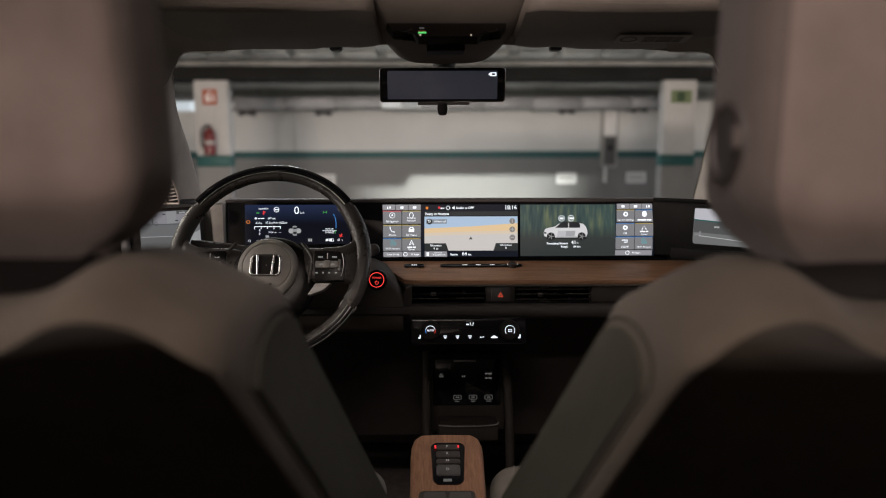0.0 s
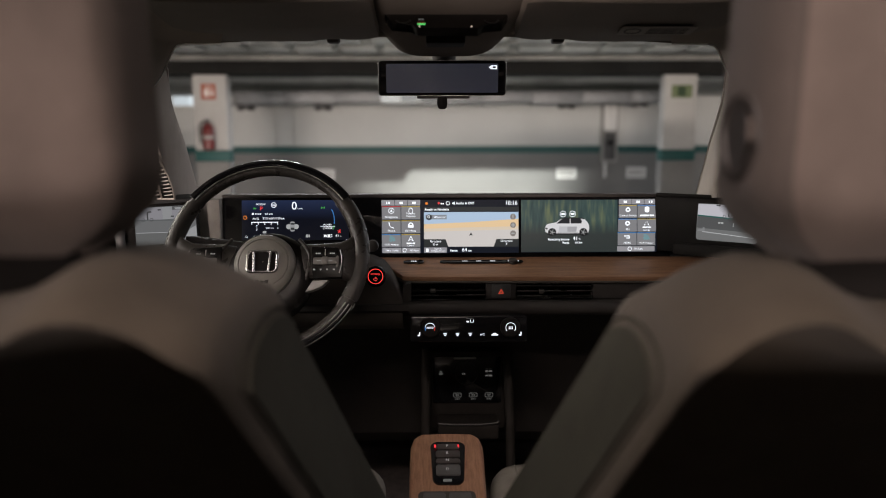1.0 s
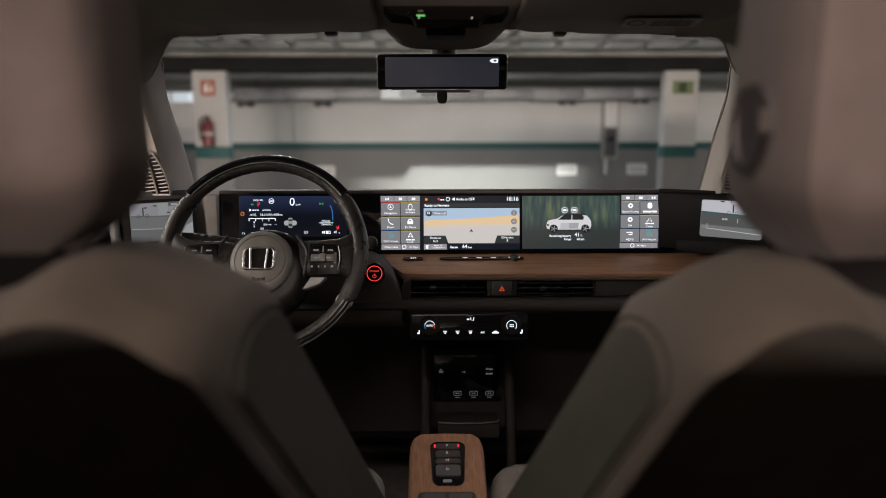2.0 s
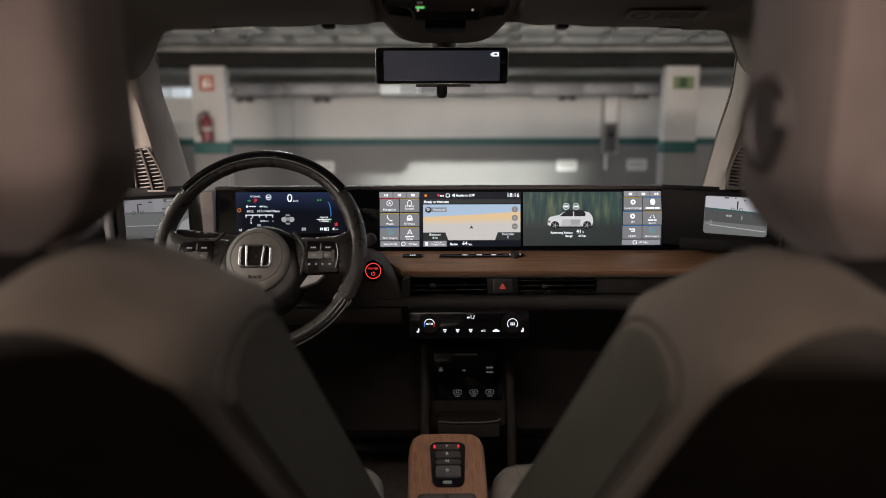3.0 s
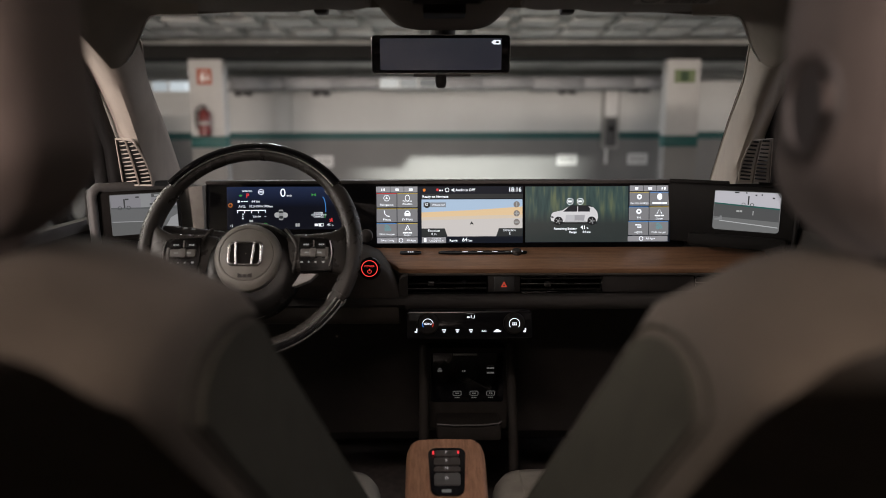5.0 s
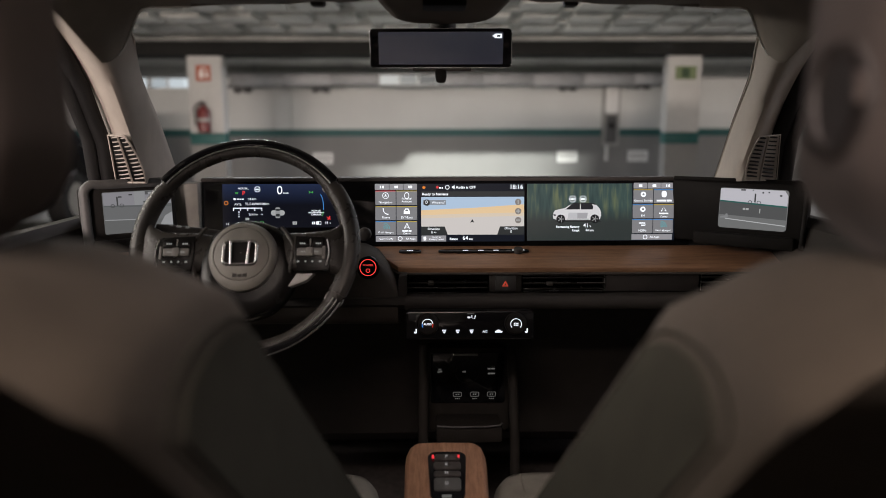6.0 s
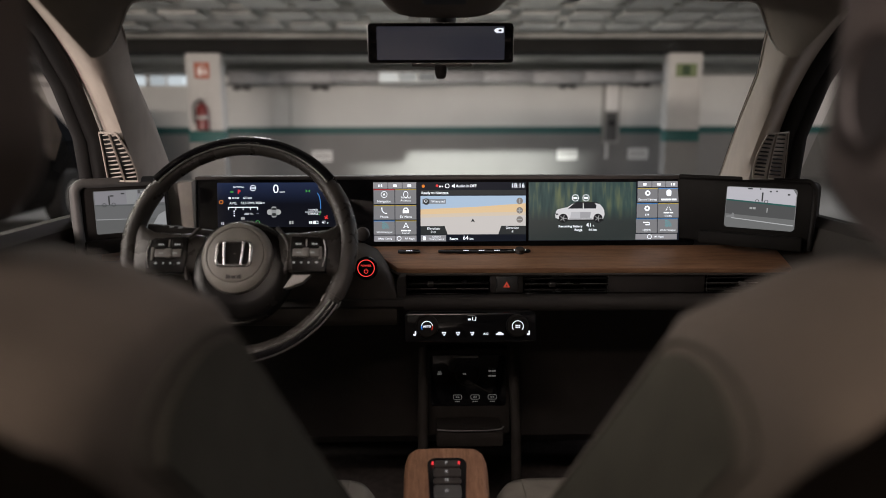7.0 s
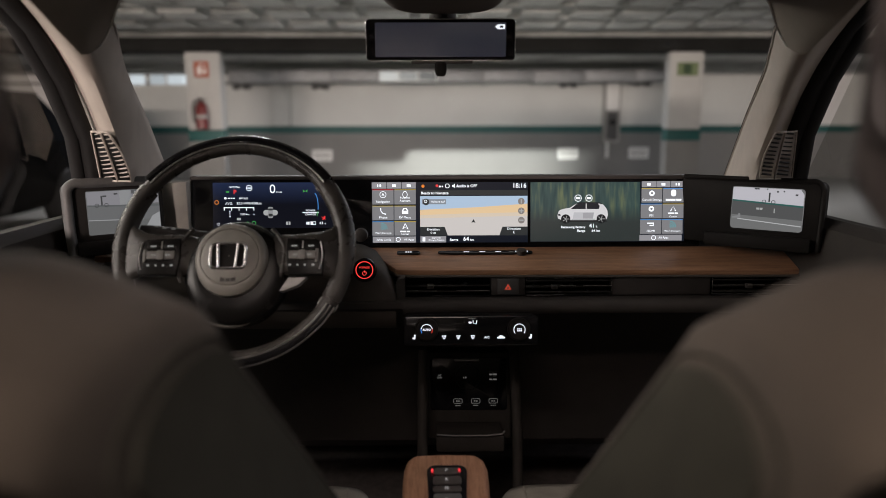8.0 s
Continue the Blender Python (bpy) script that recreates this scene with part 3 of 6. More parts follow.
    for e, q in zip(edge, back):
        e, q = Vector((e[0] + dx, e[1], e[2])), Vector((q[0] + dx, q[1], q[2]))
        e = e.lerp(Vector((0.0, 0.08, 1.146)), 0.022)
        q = q.lerp(Vector((0.0, 0.08, 1.146)), 0.014)
        row = [e + Vector((0, 0.004, 0.006))]
        for k in range(11):
            t = k / 10
            p = e.lerp(q, t)
            row.append(p + Vector((-0.35, -0.6, -0.5)) * 0.007 * math.sin(math.pi * t))
        row += [q + Vector((0.01, 0.01, 0.02)), e.lerp(q, 0.5) + Vector((0.012, 0.01, 0.012))]
        rings.append([Vector((s * p.x, p.y, p.z)) for p in row])
    part("lining_corner", loft(rings, sharp=60), CORNER, ob, "headlining over the pillar, coloured lighter to offset its shading")
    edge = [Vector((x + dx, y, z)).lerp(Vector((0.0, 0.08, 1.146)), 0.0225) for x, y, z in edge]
    # white bead painted in for windscreen light on the edge
    part("lining_edge_glint", tube([(s * p.x, p.y, p.z) for p in edge], 0.0017, 6), WHITE, ob, "white line for the light caught by the headlining edge")
    # speaker grille let into the foot of the pillar's rear face
    g0, g1, h0, h1 = [Vector(p) for p in (((-0.5159, 1.3080, 1.1243), (-0.5090, 1.3660, 1.0441), (-0.5615, 1.3520, 1.1256), (-0.5830, 1.4180, 1.0401)) if s < 0 else ((0.5182, 1.3080, 1.1215), (0.5244, 1.3660, 1.0449), (0.5734, 1.3520, 1.1236), (0.6050, 1.4180, 1.0407)))]
    n = (g1 - g0).cross(h0 - g0).normalized()
    if n.y > 0:
        n = -n
    rim = [g0, g0.lerp(h0, 0.5), h0, h0.lerp(h1, 0.5), h1, g1.lerp(h1, 0.5), g1, g0.lerp(g1, 0.75) + Vector((-s * 0.005, 0, 0)), g0.lerp(g1, 0.45) + Vector((-s * 0.0065, 0, 0)), g0.lerp(g1, 0.2) + Vector((-s * 0.004, 0, 0))]
    rim = [Vector(p) + n * 0.007 for p in rim]
    gr = part("tweeter_grille", tube(rim, 0.0020 if s < 0 else 0.0011, 6, closed=True), PILLAR, ob, "slotted greige speaker grille")
    part("centre_rib", tube([g0.lerp(h0, 0.42) + n * 0.0075, g0.lerp(g1, 0.5).lerp(h0.lerp(h1, 0.5), 0.40) + n * 0.008, g1.lerp(h1, 0.44) + n * 0.0075], 0.0019, 6), PILLAR, gr)
    bm = bmesh.new()
    bm.faces.new([bm.verts.new(p - n * 0.002) for p in rim])
    bmesh.ops.solidify(bm, geom=bm.faces[:], thickness=0.002)
    part("grille_back", bm, RUBBER if s < 0 else PILLAR, gr)
    # left: pale slats; right, in shade: slots painted as dark strips
    for col in (0, 1):
        for k in range(11):
            t = (k + 0.7) / 11.6
            a, b = g0.lerp(g1, t), h0.lerp(h1, t)
            a = a + Vector((-s * 0.005 * math.sin(math.pi * t), 0, 0))
            p, q = a.lerp(b, 0.06 + 0.46 * col), a.lerp(b, 0.36 + 0.52 * col)
            p = p + Vector((0, 0, 0.0022))
            part("grille_strip", tube([p + n * (0.0062 - 0.0004 * (s + 1)), p.lerp(q, 0.5) + n * (0.0068 - 0.0006 * (s + 1)), q + n * (0.0058 - 0.0002 * (s + 1))], [0.0017, 0.0014, 0.0008] if s < 0 else [0.0020, 0.0018, 0.0014], 5), PILLAR if s < 0 else RUBBER, gr)


screen_pillar(-1)
screen_pillar(1)

# windscreen
rings = []
for y, z, hw in ((1.19, 1.325, 0.47), (1.36, 1.235, 0.54), (1.56, 1.13, 0.59), (1.80, 1.005, 0.65), (1.98, 0.91, 0.68)):
    rings.append([(hw * u, y + 0.05 * (1 - u * u), z + 0.02 * (1 - u * u)) for u in [-1 + i / 8 for i in range(17)]])
pane = part("windscreen", loft(rings, closed=False), PANE, car, "clear laminated windscreen")
pane.visible_shadow = False
for s in (-1, 1):
    # door glass, its seal and the rubber run down the pillar
    q = [(s * 0.575, 1.10, 1.345), (s * 0.60, 0.40, 1.37), (s * 0.675, 0.40, 0.95), (s * 0.675, 1.52, 0.95), (s * 0.655, 1.46, 1.03)]
    bm = bmesh.new()
    bm.faces.new([bm.verts.new(p) for p in q])
    p = part("door_glass", bm, PANE_TINT, car, "frameless side window")
    p.visible_shadow = False
    run = [(s * 0.580, 1.06, 1.345), (s * 0.592, 1.16, 1.322), (s * 0.604, 1.275, 1.275), (s * 0.608, 1.36, 1.20), (s * 0.611, 1.425, 1.11), (s * 0.618, 1.455, 1.01), (s * 0.63, 1.46, 0.95)]
    part("door_seal", tube(run, 0.014, 8), RUBBER, car)
    part("window_frame", tube([(x + s * 0.020, y - 0.010, z + 0.004) for x, y, z in run], 0.013, 8), RUBBER, car, "black door window frame")
    # unseen sill, its height set to cut light off the front seatbacks
    part("rear_quarter", box(s * 0.62, s * 0.72, -0.95, 0.38, 0.2, 1.085, 0.02), BLACK, car)
    part("b_pillar", loft([[(s * a, y, z) for a, y in ((u, 0.30), (u + 0.06, 0.30), (u + 0.06, 0.42), (u, 0.42))] for u, z in ((0.60, 1.38), (0.66, 0.95), (0.66, 0.3))]), SOFT, car)
    # unseen pane, added to hold the side lamps off the seatbacks
    bm = bmesh.new()
    bm.faces.new([bm.verts.new(p) for p in ((s * 0.66, 0.32, 1.08), (s * 0.612, 0.32, 1.385), (s * 0.585, -0.62, 1.375), (s * 0.65, -0.62, 1.08))])
    part("rear_door_glass", bm, PRIVACY_SIDE, car, "dark privacy glass of the rear door")
    part("c_pillar", loft([[(s * a, y + d, z) for a, y in ((u, -0.95), (u + 0.1, -0.95), (u + 0.1, -0.6), (u, -0.6))] for u, z, d in ((0.55, 1.37, 0.1), (0.62, 0.95, 0.0))]), BLACK, car)
    # door card below the belt line
    door = thing("front_door", "black front door with soft upper trim", "car door", group="front doors")
    part("door_card", loft([[(s * x, y, z) for x, z in ((0.645, 0.958), (0.665, 0.972), (0.70, 0.968), (0.74, 0.9), (0.74, 0.3), (0.66, 0.3), (0.64, 0.62), (0.625, 0.80), (0.63, 0.90))] for y in (0.42, 0.8, 1.2, 1.36, 1.50)]), DOORTRIM, door)
    part("armrest", box(s * 0.555 if s > 0 else -0.66, 0.66 if s > 0 else -0.555, 0.55, 1.15, 0.62, 0.70, 0.02), BLACK, door)
    part("belt_strip", tube([(s * 0.668, 0.42, 0.972), (s * 0.668, 1.44, 0.966)], 0.005, 6), RUBBER, door)
part("cabin_floor", box(-0.72, 0.72, -0.95, 2.1, 0.18, 0.24), CARPET, car)
part("firewall", box(-0.72, 0.72, 2.05, 2.12, 0.2, 0.9), CARPET, car)
part("tailgate", box(-0.72, 0.72, -1.0, -0.95, 0.2, 0.93, 0.01), BLACK, car)
# unseen rear window, tint chosen to dim the lamp behind the car
bm = bmesh.new()
bm.faces.new([bm.verts.new(p) for p in ((-0.60, -0.975, 0.93), (0.60, -0.975, 0.93), (0.55, -0.88, 1.34), (-0.55, -0.88, 1.34))])
part("rear_window", bm, PRIVACY, car, "dark-tinted rear window")
part("bonnet", loft([[(0.72 * u, y, z - 0.05 * u * u) for u in [-1 + i / 6 for i in range(13)]] + [(0.72 * u, y, 0.6) for u in [1 - i / 6 for i in range(13)]] for y, z in ((2.0, 0.915), (2.4, 0.87), (2.75, 0.78), (2.85, 0.70))]), PAINT, car)
for lx in (-0.55, 0.55):
    sh = part("headlamp_bowl", lathe([(0.09, -0.06), (0.10, 0.0), (0.105, 0.06)], 28), BLACK, car)
    sh.matrix_basis = pose(lx, 2.90, 0.64)
    # stepped shield that gives the beam its kinked upper edge
    kx = (-0.55 - lx) * 0.0219
    part("headlamp_shield", plate([(-0.3, -0.0070), (kx - 0.002, -0.0070), (kx + 0.002, -0.0021), (0.3, -0.0021), (0.3, 0.12), (-0.3, 0.12)], 0.0, 0.001), BLACK, car).matrix_basis = pose(lx, 3.23, 0.64)
for lx in (-0.70, 0.70):
    for ly in (-0.62, 2.42):
        w = part("wheel", lathe([(0.20, -0.09), (0.29, -0.09), (0.305, -0.07), (0.305, 0.07), (0.29, 0.09), (0.2, 0.09)], 32), RUBBER, car)
        w.matrix_basis = pose(lx, ly, 0.305, 0, 0, 90)
        part("wheel_rim", lathe([(0.03, -0.095), (0.06, -0.098), (0.18, -0.090), (0.2, -0.085), (0.2, 0.09)], 28), SATIN, w)
    part("outer_sill", box(lx - 0.04, lx + 0.04, -0.25, 2.05, 0.16, 0.30, 0.02), DARKPAINT, car)
    part("front_wing", loft([[(lx * 1.06, y, 0.62), (lx * 1.07, y, 0.45 if 2.1 < y < 2.75 else 0.3), (lx * 0.95, y, 0.45 if 2.1 < y < 2.75 else 0.3), (lx * 0.95, y, z), (lx * 1.03, y, z)] for y, z in ((2.02, 0.88), (2.1, 0.87), (2.4, 0.82), (2.72, 0.74), (2.86, 0.66))]), PAINT, car)
part("front_bumper", box(-0.74, 0.74, 2.84, 2.94, 0.22, 0.56, 0.04, 3), PAINT, car)
# unseen bench, height and dark cloth set to shade the front seatbacks
bench = thing("rear_bench", "unseen rear bench, raised and dark to shade the front seats", "car seat")
for x0, x1 in ((-0.6, -0.12), (0.12, 0.6)):
    part("rear_backrest", box(x0, x1, -0.85, -0.62, 0.45, 1.100, 0.05, 3), FABRIC_SIDE, bench)
part("rear_centre_pad", box(-0.135, 0.135, -0.84, -0.64, 0.45, 1.075, 0.04, 3), FABRIC_SIDE, bench)
part("rear_cushion", box(-0.6, 0.6, -0.61, -0.2, 0.30, 0.48, 0.05, 3), FABRIC_SIDE, bench)

# overhead: visors, console and mirror


def sun_visor(s, x0, x1):
    v = thing("sun_visor", "greige folded-up sun visor under the headlining", "sun visor", group="sun visors")
    rows = []
    for k in range(33):
        u = k / 32
        x = x0 + (x1 - x0) * u
        e = min(u, 1 - u) * abs(x1 - x0)
        inset = 0.022 * max(0.0, 1 - e / 0.03) ** 2
        drop = 0.004 * math.sin(math.pi * u)
        y0, y1 = 0.985 + inset, 1.178 - inset
        z0, z1 = 1.345 - drop, 1.320 - drop
        # scallop where the clip sits
        near = abs(abs(x) - 0.18) / 0.032
        y1 -= 0.016 * max(0.0, 1 - near * near)
        t = 0.011
        rows.append([(x, y0, z0 + t), (x, y0 - 0.006, z0), (x, y0, z0 - t), (x, (y0 + y1) / 2, (z0 + z1) / 2 - t - 0.004), (x, y1 - 0.01, z1 - t), (x, y1, z1 - t * 0.4), (x, y1 + 0.001, z1), (x, y1 - 0.004, z1 + t), (x, (y0 + y1) / 2, (z0 + z1) / 2 + t)])
    part("visor_board", loft(rows, sharp=50), VISOR, v)
    part("clip", box(s * 0.18 - 0.010, s * 0.18 + 0.010, 1.172, 1.194, 1.304, 1.326, 0.004), BLACK, v)
    part("hinge_arm", tube([(s * 0.40, 1.17, 1.338), (s * 0.40, 1.168, 1.316), (s * 0.36, 1.168, 1.313)], 0.005, 8), BLACK, v)
    return v


sun_visor(-1, -0.436, -0.105)
v = sun_visor(1, 0.108, 0.432)
lab = new("warning_label")
lab.parent = v
lab.matrix_basis = pose(0.31, 1.085, 1.3095, 82, 0, 0)
lab["label"] = "printed airbag warning label"
part("label_sheet", plate(rounded(-0.055, 0.055, -0.02, 0.02, 0.003), -0.0006, 0.0004), material("label_paper", (0.26, 0.24, 0.21), 0.7, vary=0.05, bump=0), lab)
LABELINK = material("label_ink", (0.09, 0.08, 0.075), 0.7, vary=0.05, bump=0)
part("symbol_ring", ring(0.013, 0.003, x=-0.036, y0=-0.0012, y1=-0.0007), LABELINK, lab)
for k in range(4):
    bars([0.018, 0.025, 0.012], 0.015, 0.011 - 0.0075 * k, 0.0035, LABELINK, lab, -0.0012)

oc = thing("overhead_console", "greige overhead pod with dark switch panel", "overhead console")
rings = []
for y, z, hw, h in ((0.98, 1.365, 0.118, 0.012), (1.03, 1.352, 0.118, 0.022), (1.10, 1.340, 0.117, 0.035), (1.18, 1.334, 0.112, 0.045), (1.25, 1.336, 0.104, 0.056), (1.31, 1.338, 0.098, 0.060)):
    rings.append([(hw * math.copysign(abs(math.cos(a)) ** 0.55, math.cos(a)), y, z + 0.02 + h * math.copysign(abs(math.sin(a)) ** 0.6, math.sin(a))) for a in [2 * math.pi * i / 36 for i in range(36)]])
part("pod", loft(rings), LINING, oc)
out = [(-0.089, 0.012), (0.086, 0.012), (0.076, -0.012), (0.05, -0.017), (0.042, -0.026), (-0.042, -0.026), (-0.05, -0.017), (-0.078, -0.012)]
sw = part("switch_panel", plate(out, -0.003, 0.01, 0.002), GLOSS, oc, "dark gloss switch panel")
sw.matrix_basis = pose(0, 1.045, 1.318, -52, 0, 0)
for x, z, w, m in ((-0.0365, -0.0178, 0.0115, glow("status_green", (0.15, 0.9, 0.2), 0.9)), (-0.037, -0.0140, 0.010, glow("status_dim_red", (0.5, 0.1, 0.05), 0.15))):
    part("indicator", plate(rounded(x - w / 2, x + w / 2, z - 0.0007, z + 0.0007, 0.0006), -0.0045, -0.003), m, sw)
bars([0.003, 0.003], -0.037, -0.006, 0.003, DIM, sw, -0.0045, 0.001)
for x in (-0.039, 0.033):
    part("lens_dot", disc(0.0008, x, -0.0240, -0.0045, -0.003, 12), glow("pin_light", (1.0, 0.8, 0.6), 0.9), sw)
for s in (-1, 1):
    part("map_lamp_switch", ring(0.011, 0.0012, x=s * 0.062, z=-0.004, y0=-0.0042, y1=-0.003, a0=200, a1=340, n=12), DARKGREY, sw)
part("sensor_block", box(-0.031, 0.029, 1.12, 1.17, 1.296, 1.318, 0.003), HOOD, oc)
part("mirror_boss", lathe([(0.016, -0.03), (0.022, 0.0), (0.02, 0.05), (0.014, 0.1)], 20), BLACK, oc).matrix_basis = pose(0, 1.36, 1.305, -30, 0, 0)

rm = thing("rear_view_mirror", "black digital rear-view mirror with dark screen", "mirror", (-0.004, 1.32, 1.261), (4, 0, -1))
part("mirror_housing", plate(rounded(-0.1155, 0.1155, -0.031, 0.031, 0.006), -0.002, 0.028, 0.003), GLOSS, rm)
part("bezel_edge", tube([(x, -0.001, z) for x, z in rounded(-0.115, 0.115, -0.0305, 0.0305, 0.006)], 0.0008, 6, closed=True), EMBLEM, rm)
mg = material("mirror_display_glass", (0.02, 0.02, 0.026), 0.07, vary=0.02, bump=0.0, spec=0.5)
mg.node_tree.nodes["Principled BSDF"].inputs["Emission Color"].default_value = (0.05, 0.051, 0.072, 1)
mg.node_tree.nodes["Principled BSDF"].inputs["Emission Strength"].default_value = 0.33
sc = part("mirror_screen", plate(rounded(-0.101, 0.101, -0.0255, 0.0255, 0.002), -0.0035, -0.0022), mg, rm, "dim bluish mirror display")
bm = plate(rounded(0.087, 0.099, 0.0155, 0.0225, 0.001), -0.0045, -0.0036)
plate([(0.0835, 0.019), (0.087, 0.0215), (0.087, 0.0165)], -0.0045, -0.0036, bm=bm)
mi = part("camera_icon", bm, ICON, sc)
part("icon_lens", plate(rounded(0.091, 0.096, 0.0175, 0.0205, 0.0005), -0.005, -0.0046), RUBBER, sc)
part("lower_rail", box(-0.046, 0.05, 0.0, 0.012, -0.036, -0.031, 0.0015), BLACK, rm)
part("dimming_tab", loft([oval(0, 0.004, z, a, b, 16, 2.4) for z, a, b in ((-0.033, 0.009, 0.007), (-0.045, 0.0095, 0.008), (-0.052, 0.008, 0.007), (-0.055, 0.005, 0.005))]), HOOD, rm)
part("ball_stem", tube([(0.002, 0.03, 0.0), (0.002, 0.05, 0.02), (0.002, 0.04, 0.05)], 0.01, 10), BLACK, rm)

# ---------------------------------------------------------------- dashboard

dash = thing("dashboard", "dark dashboard with walnut shelf and air vents", "dashboard")
profile = [(1.98, 0.90), (1.60, 0.975), (1.535, 1.0), (1.525, 0.90), (1.49, 0.878), (1.435, 0.872), (1.435, 0.832), (1.392, 0.831), (1.383, 0.826), (1.382, 0.815), (1.392, 0.806), (1.46, 0.80), (1.56, 0.76), (1.60, 0.62), (1.64, 0.45), (1.80, 0.36), (1.98, 0.36)]
part("dash_body", loft([[(x, y, z) for y, z in profile] for x in (-0.67, -0.3, 0.1, 0.4, 0.675)]), SOFT, dash)
# padded lip under the vents
part("lip_pad", loft([[(x, 1.392 + 0.012 * math.sin(a) * -1, 0.817 + 0.014 * math.cos(a)) for a in [2 * math.pi * k / 14 for k in range(14)]] for x in (-0.07, 0.1, 0.3, 0.5, 0.66)]), SOFT, dash)
# display bezel, one long gloss panel that leans back a little
bz = part("display_bezel", plate(rounded(-0.472, 0.472, -0.067, 0.065, 0.004), 0.0, 0.035, 0.002), GLOSS, dash, "long gloss black display bezel")
bz.matrix_basis = pose(0.009, 1.4925, 0.9715, -8.2, 0, 0)
part("bezel_cap", box(-0.466, 0.485, 1.50, 1.535, 1.030, 1.0375, 0.003), BLACK, dash)
part("side_block", plate([(-0.515, 0.915), (-0.4645, 0.915), (-0.4645, 1.030), (-0.515, 1.027)], 1.478, 1.53, 0.003), GREYTRIM, dash, "light grey trim block beside the bezel")

# walnut shelf
front = [(-0.63, 1.452), (-0.30, 1.452), (-0.150, 1.450), (-0.125, 1.445), (-0.105, 1.434), (-0.092, 1.418), (-0.082, 1.405), (-0.06, 1.402), (0.60, 1.398), (0.645, 1.399), (0.662, 1.404), (0.670, 1.416), (0.672, 1.44)]
bm = bmesh.new()
rows = []
for x, y in front:
    k = (1.480 - y) / 0.078
    z = 0.9055 - 0.0255 * k
    rows.append([bm.verts.new(p) for p in ((x, 1.482, 0.906), (x, (1.482 + y) / 2, (0.9065 + z) / 2), (x, y + 0.006, z + 0.002), (x, y + 0.001, z - 0.0005), (x, y, z - 0.004), (x, y + 0.002, z - 0.010), (x, 1.482, 0.885))])
for a, b in zip(rows, rows[1:]):
    for i in range(6):
        bm.faces.new((a[i], a[i + 1], b[i + 1], b[i]))
bm.faces.new(rows[0])
bm.faces.new(rows[-1])
part("wood_shelf", finish(bm, 35), WOOD, dash, "walnut veneer shelf below the displays")
part("shelf_trim", tube([(x, y - 0.0015, 0.9055 - 0.0255 * (1.480 - y) / 0.078 - 0.011) for x, y in front[5:]], 0.0025, 6), BOLSTER, dash)


def shelf_button_strip(x0, x1):
    s = part("button_strip", loft([oval((x0 + x1) / 2, 0, z, (x1 - x0) / 2 + d, 0.0062 + d, 40, 5) for z, d in ((0, 0), (0.0018, 0), (0.0024, -0.0008))]), GLOSS, dash)
    s.matrix_basis = pose(0, 1.459, 0.8995, 19, 0, 0)
    return s


def flat_bars(widths, x, mat, parent, h=0.0022, z=0.0028, gap=0.0012):
    ob = bars(widths, 0, 0, h, mat, parent, 0, gap)
    ob.matrix_basis = pose(x, 0, z, -65, 0, 0)
    return ob


s = shelf_button_strip(-0.083, -0.041)
flat_bars([0.003, 0.003, 0.003], -0.062, ICON, s)
s = shelf_button_strip(-0.008, 0.165)
for x in (0.044, 0.073, 0.102):
    flat_bars([0.0028, 0.004, 0.0028], x, ICON, s, 0.0016, gap=0.0004)
flat_bars([0.008], 0.126, DIM, s, 0.001)
k = part("volume_knob", lathe([(0.0075, -0.005), (0.0085, -0.004), (0.009, 0.0), (0.0095, 0.003)], 24), BLACK, dash)
k.matrix_basis = pose(0.1445, 1.457, 0.9015, -70, 0, 0)
for x in (0.1345, 0.1555):
    flat_bars([0.0015], x, ICON, s, 0.004)

# vents
part("vent_recess", box(-0.075, 0.64, 1.425, 1.434, 0.833, 0.870), RUBBER, dash)


LOUVRE = material("louvre_gloss", (0.018, 0.017, 0.016), 0.25, vary=0.05, bump=0.0)


def vent(x0, x1, levels, tabs):
    v = part("air_vent", box(x0, x1, 1.400, 1.432, 0.8655, 0.869, 0.001), GLOSS, dash, "slim black air vent")
    for z in levels:
        part("louvre", box(x0, x1, 1.398, 1.425, z - 0.0014, z + 0.0014, 0.0007), LOUVRE, v)
    # each tab carries a silver strip for its highlight
    for x, z in tabs:
        t = part("vane_tab", box(x - 0.0055, x + 0.0055, 1.391, 1.402, z - 0.004, z + 0.004, 0.0015), BLACK, v)
        part("tab_glint", box(x - 0.0045, x + 0.0045, 1.3895, 1.3915, z + 0.002, z + 0.0035, 0.0005), SATIN, v)
    part("lower_edge", box(x0, x1, 1.400, 1.432, 0.832, 0.8345, 0.001), GLOSS, v)
    # silver lines drawn in for the gloss on louvres and frame
    mid = levels[len(levels) // 2] + 0.0016
    for a, b in ((0.02, 0.40), (0.62, 1.0)) if x0 < 0 else ((0.0, 0.58), (0.66, 1.0)):
        part("louvre_glint", tube([(x0 + (x1 - x0) * a, 1.3975, mid), (x0 + (x1 - x0) * b, 1.3975, mid)], 0.00045, 5), SATIN, v)
    if x0 > 0:
        for z in (0.8650, 0.8360):
            part("frame_line", tube([(x0, 1.3995, z), (x1, 1.3995, z)], 0.00035, 5), DARKGREY, v)
            part("frame_glint", tube([(tabs[0][0], 1.399, z), (tabs[0][0] + 0.018, 1.399, z)], 0.0004, 5), SATIN, v)
        part("end_glint", tube([(x1 - 0.0005 if x0 < 0.3 else x0 + 0.0005, 1.399, 0.836), (x1 - 0.0005 if x0 < 0.3 else x0 + 0.0005, 1.399, 0.866)], 0.0004, 5), SATIN, v)


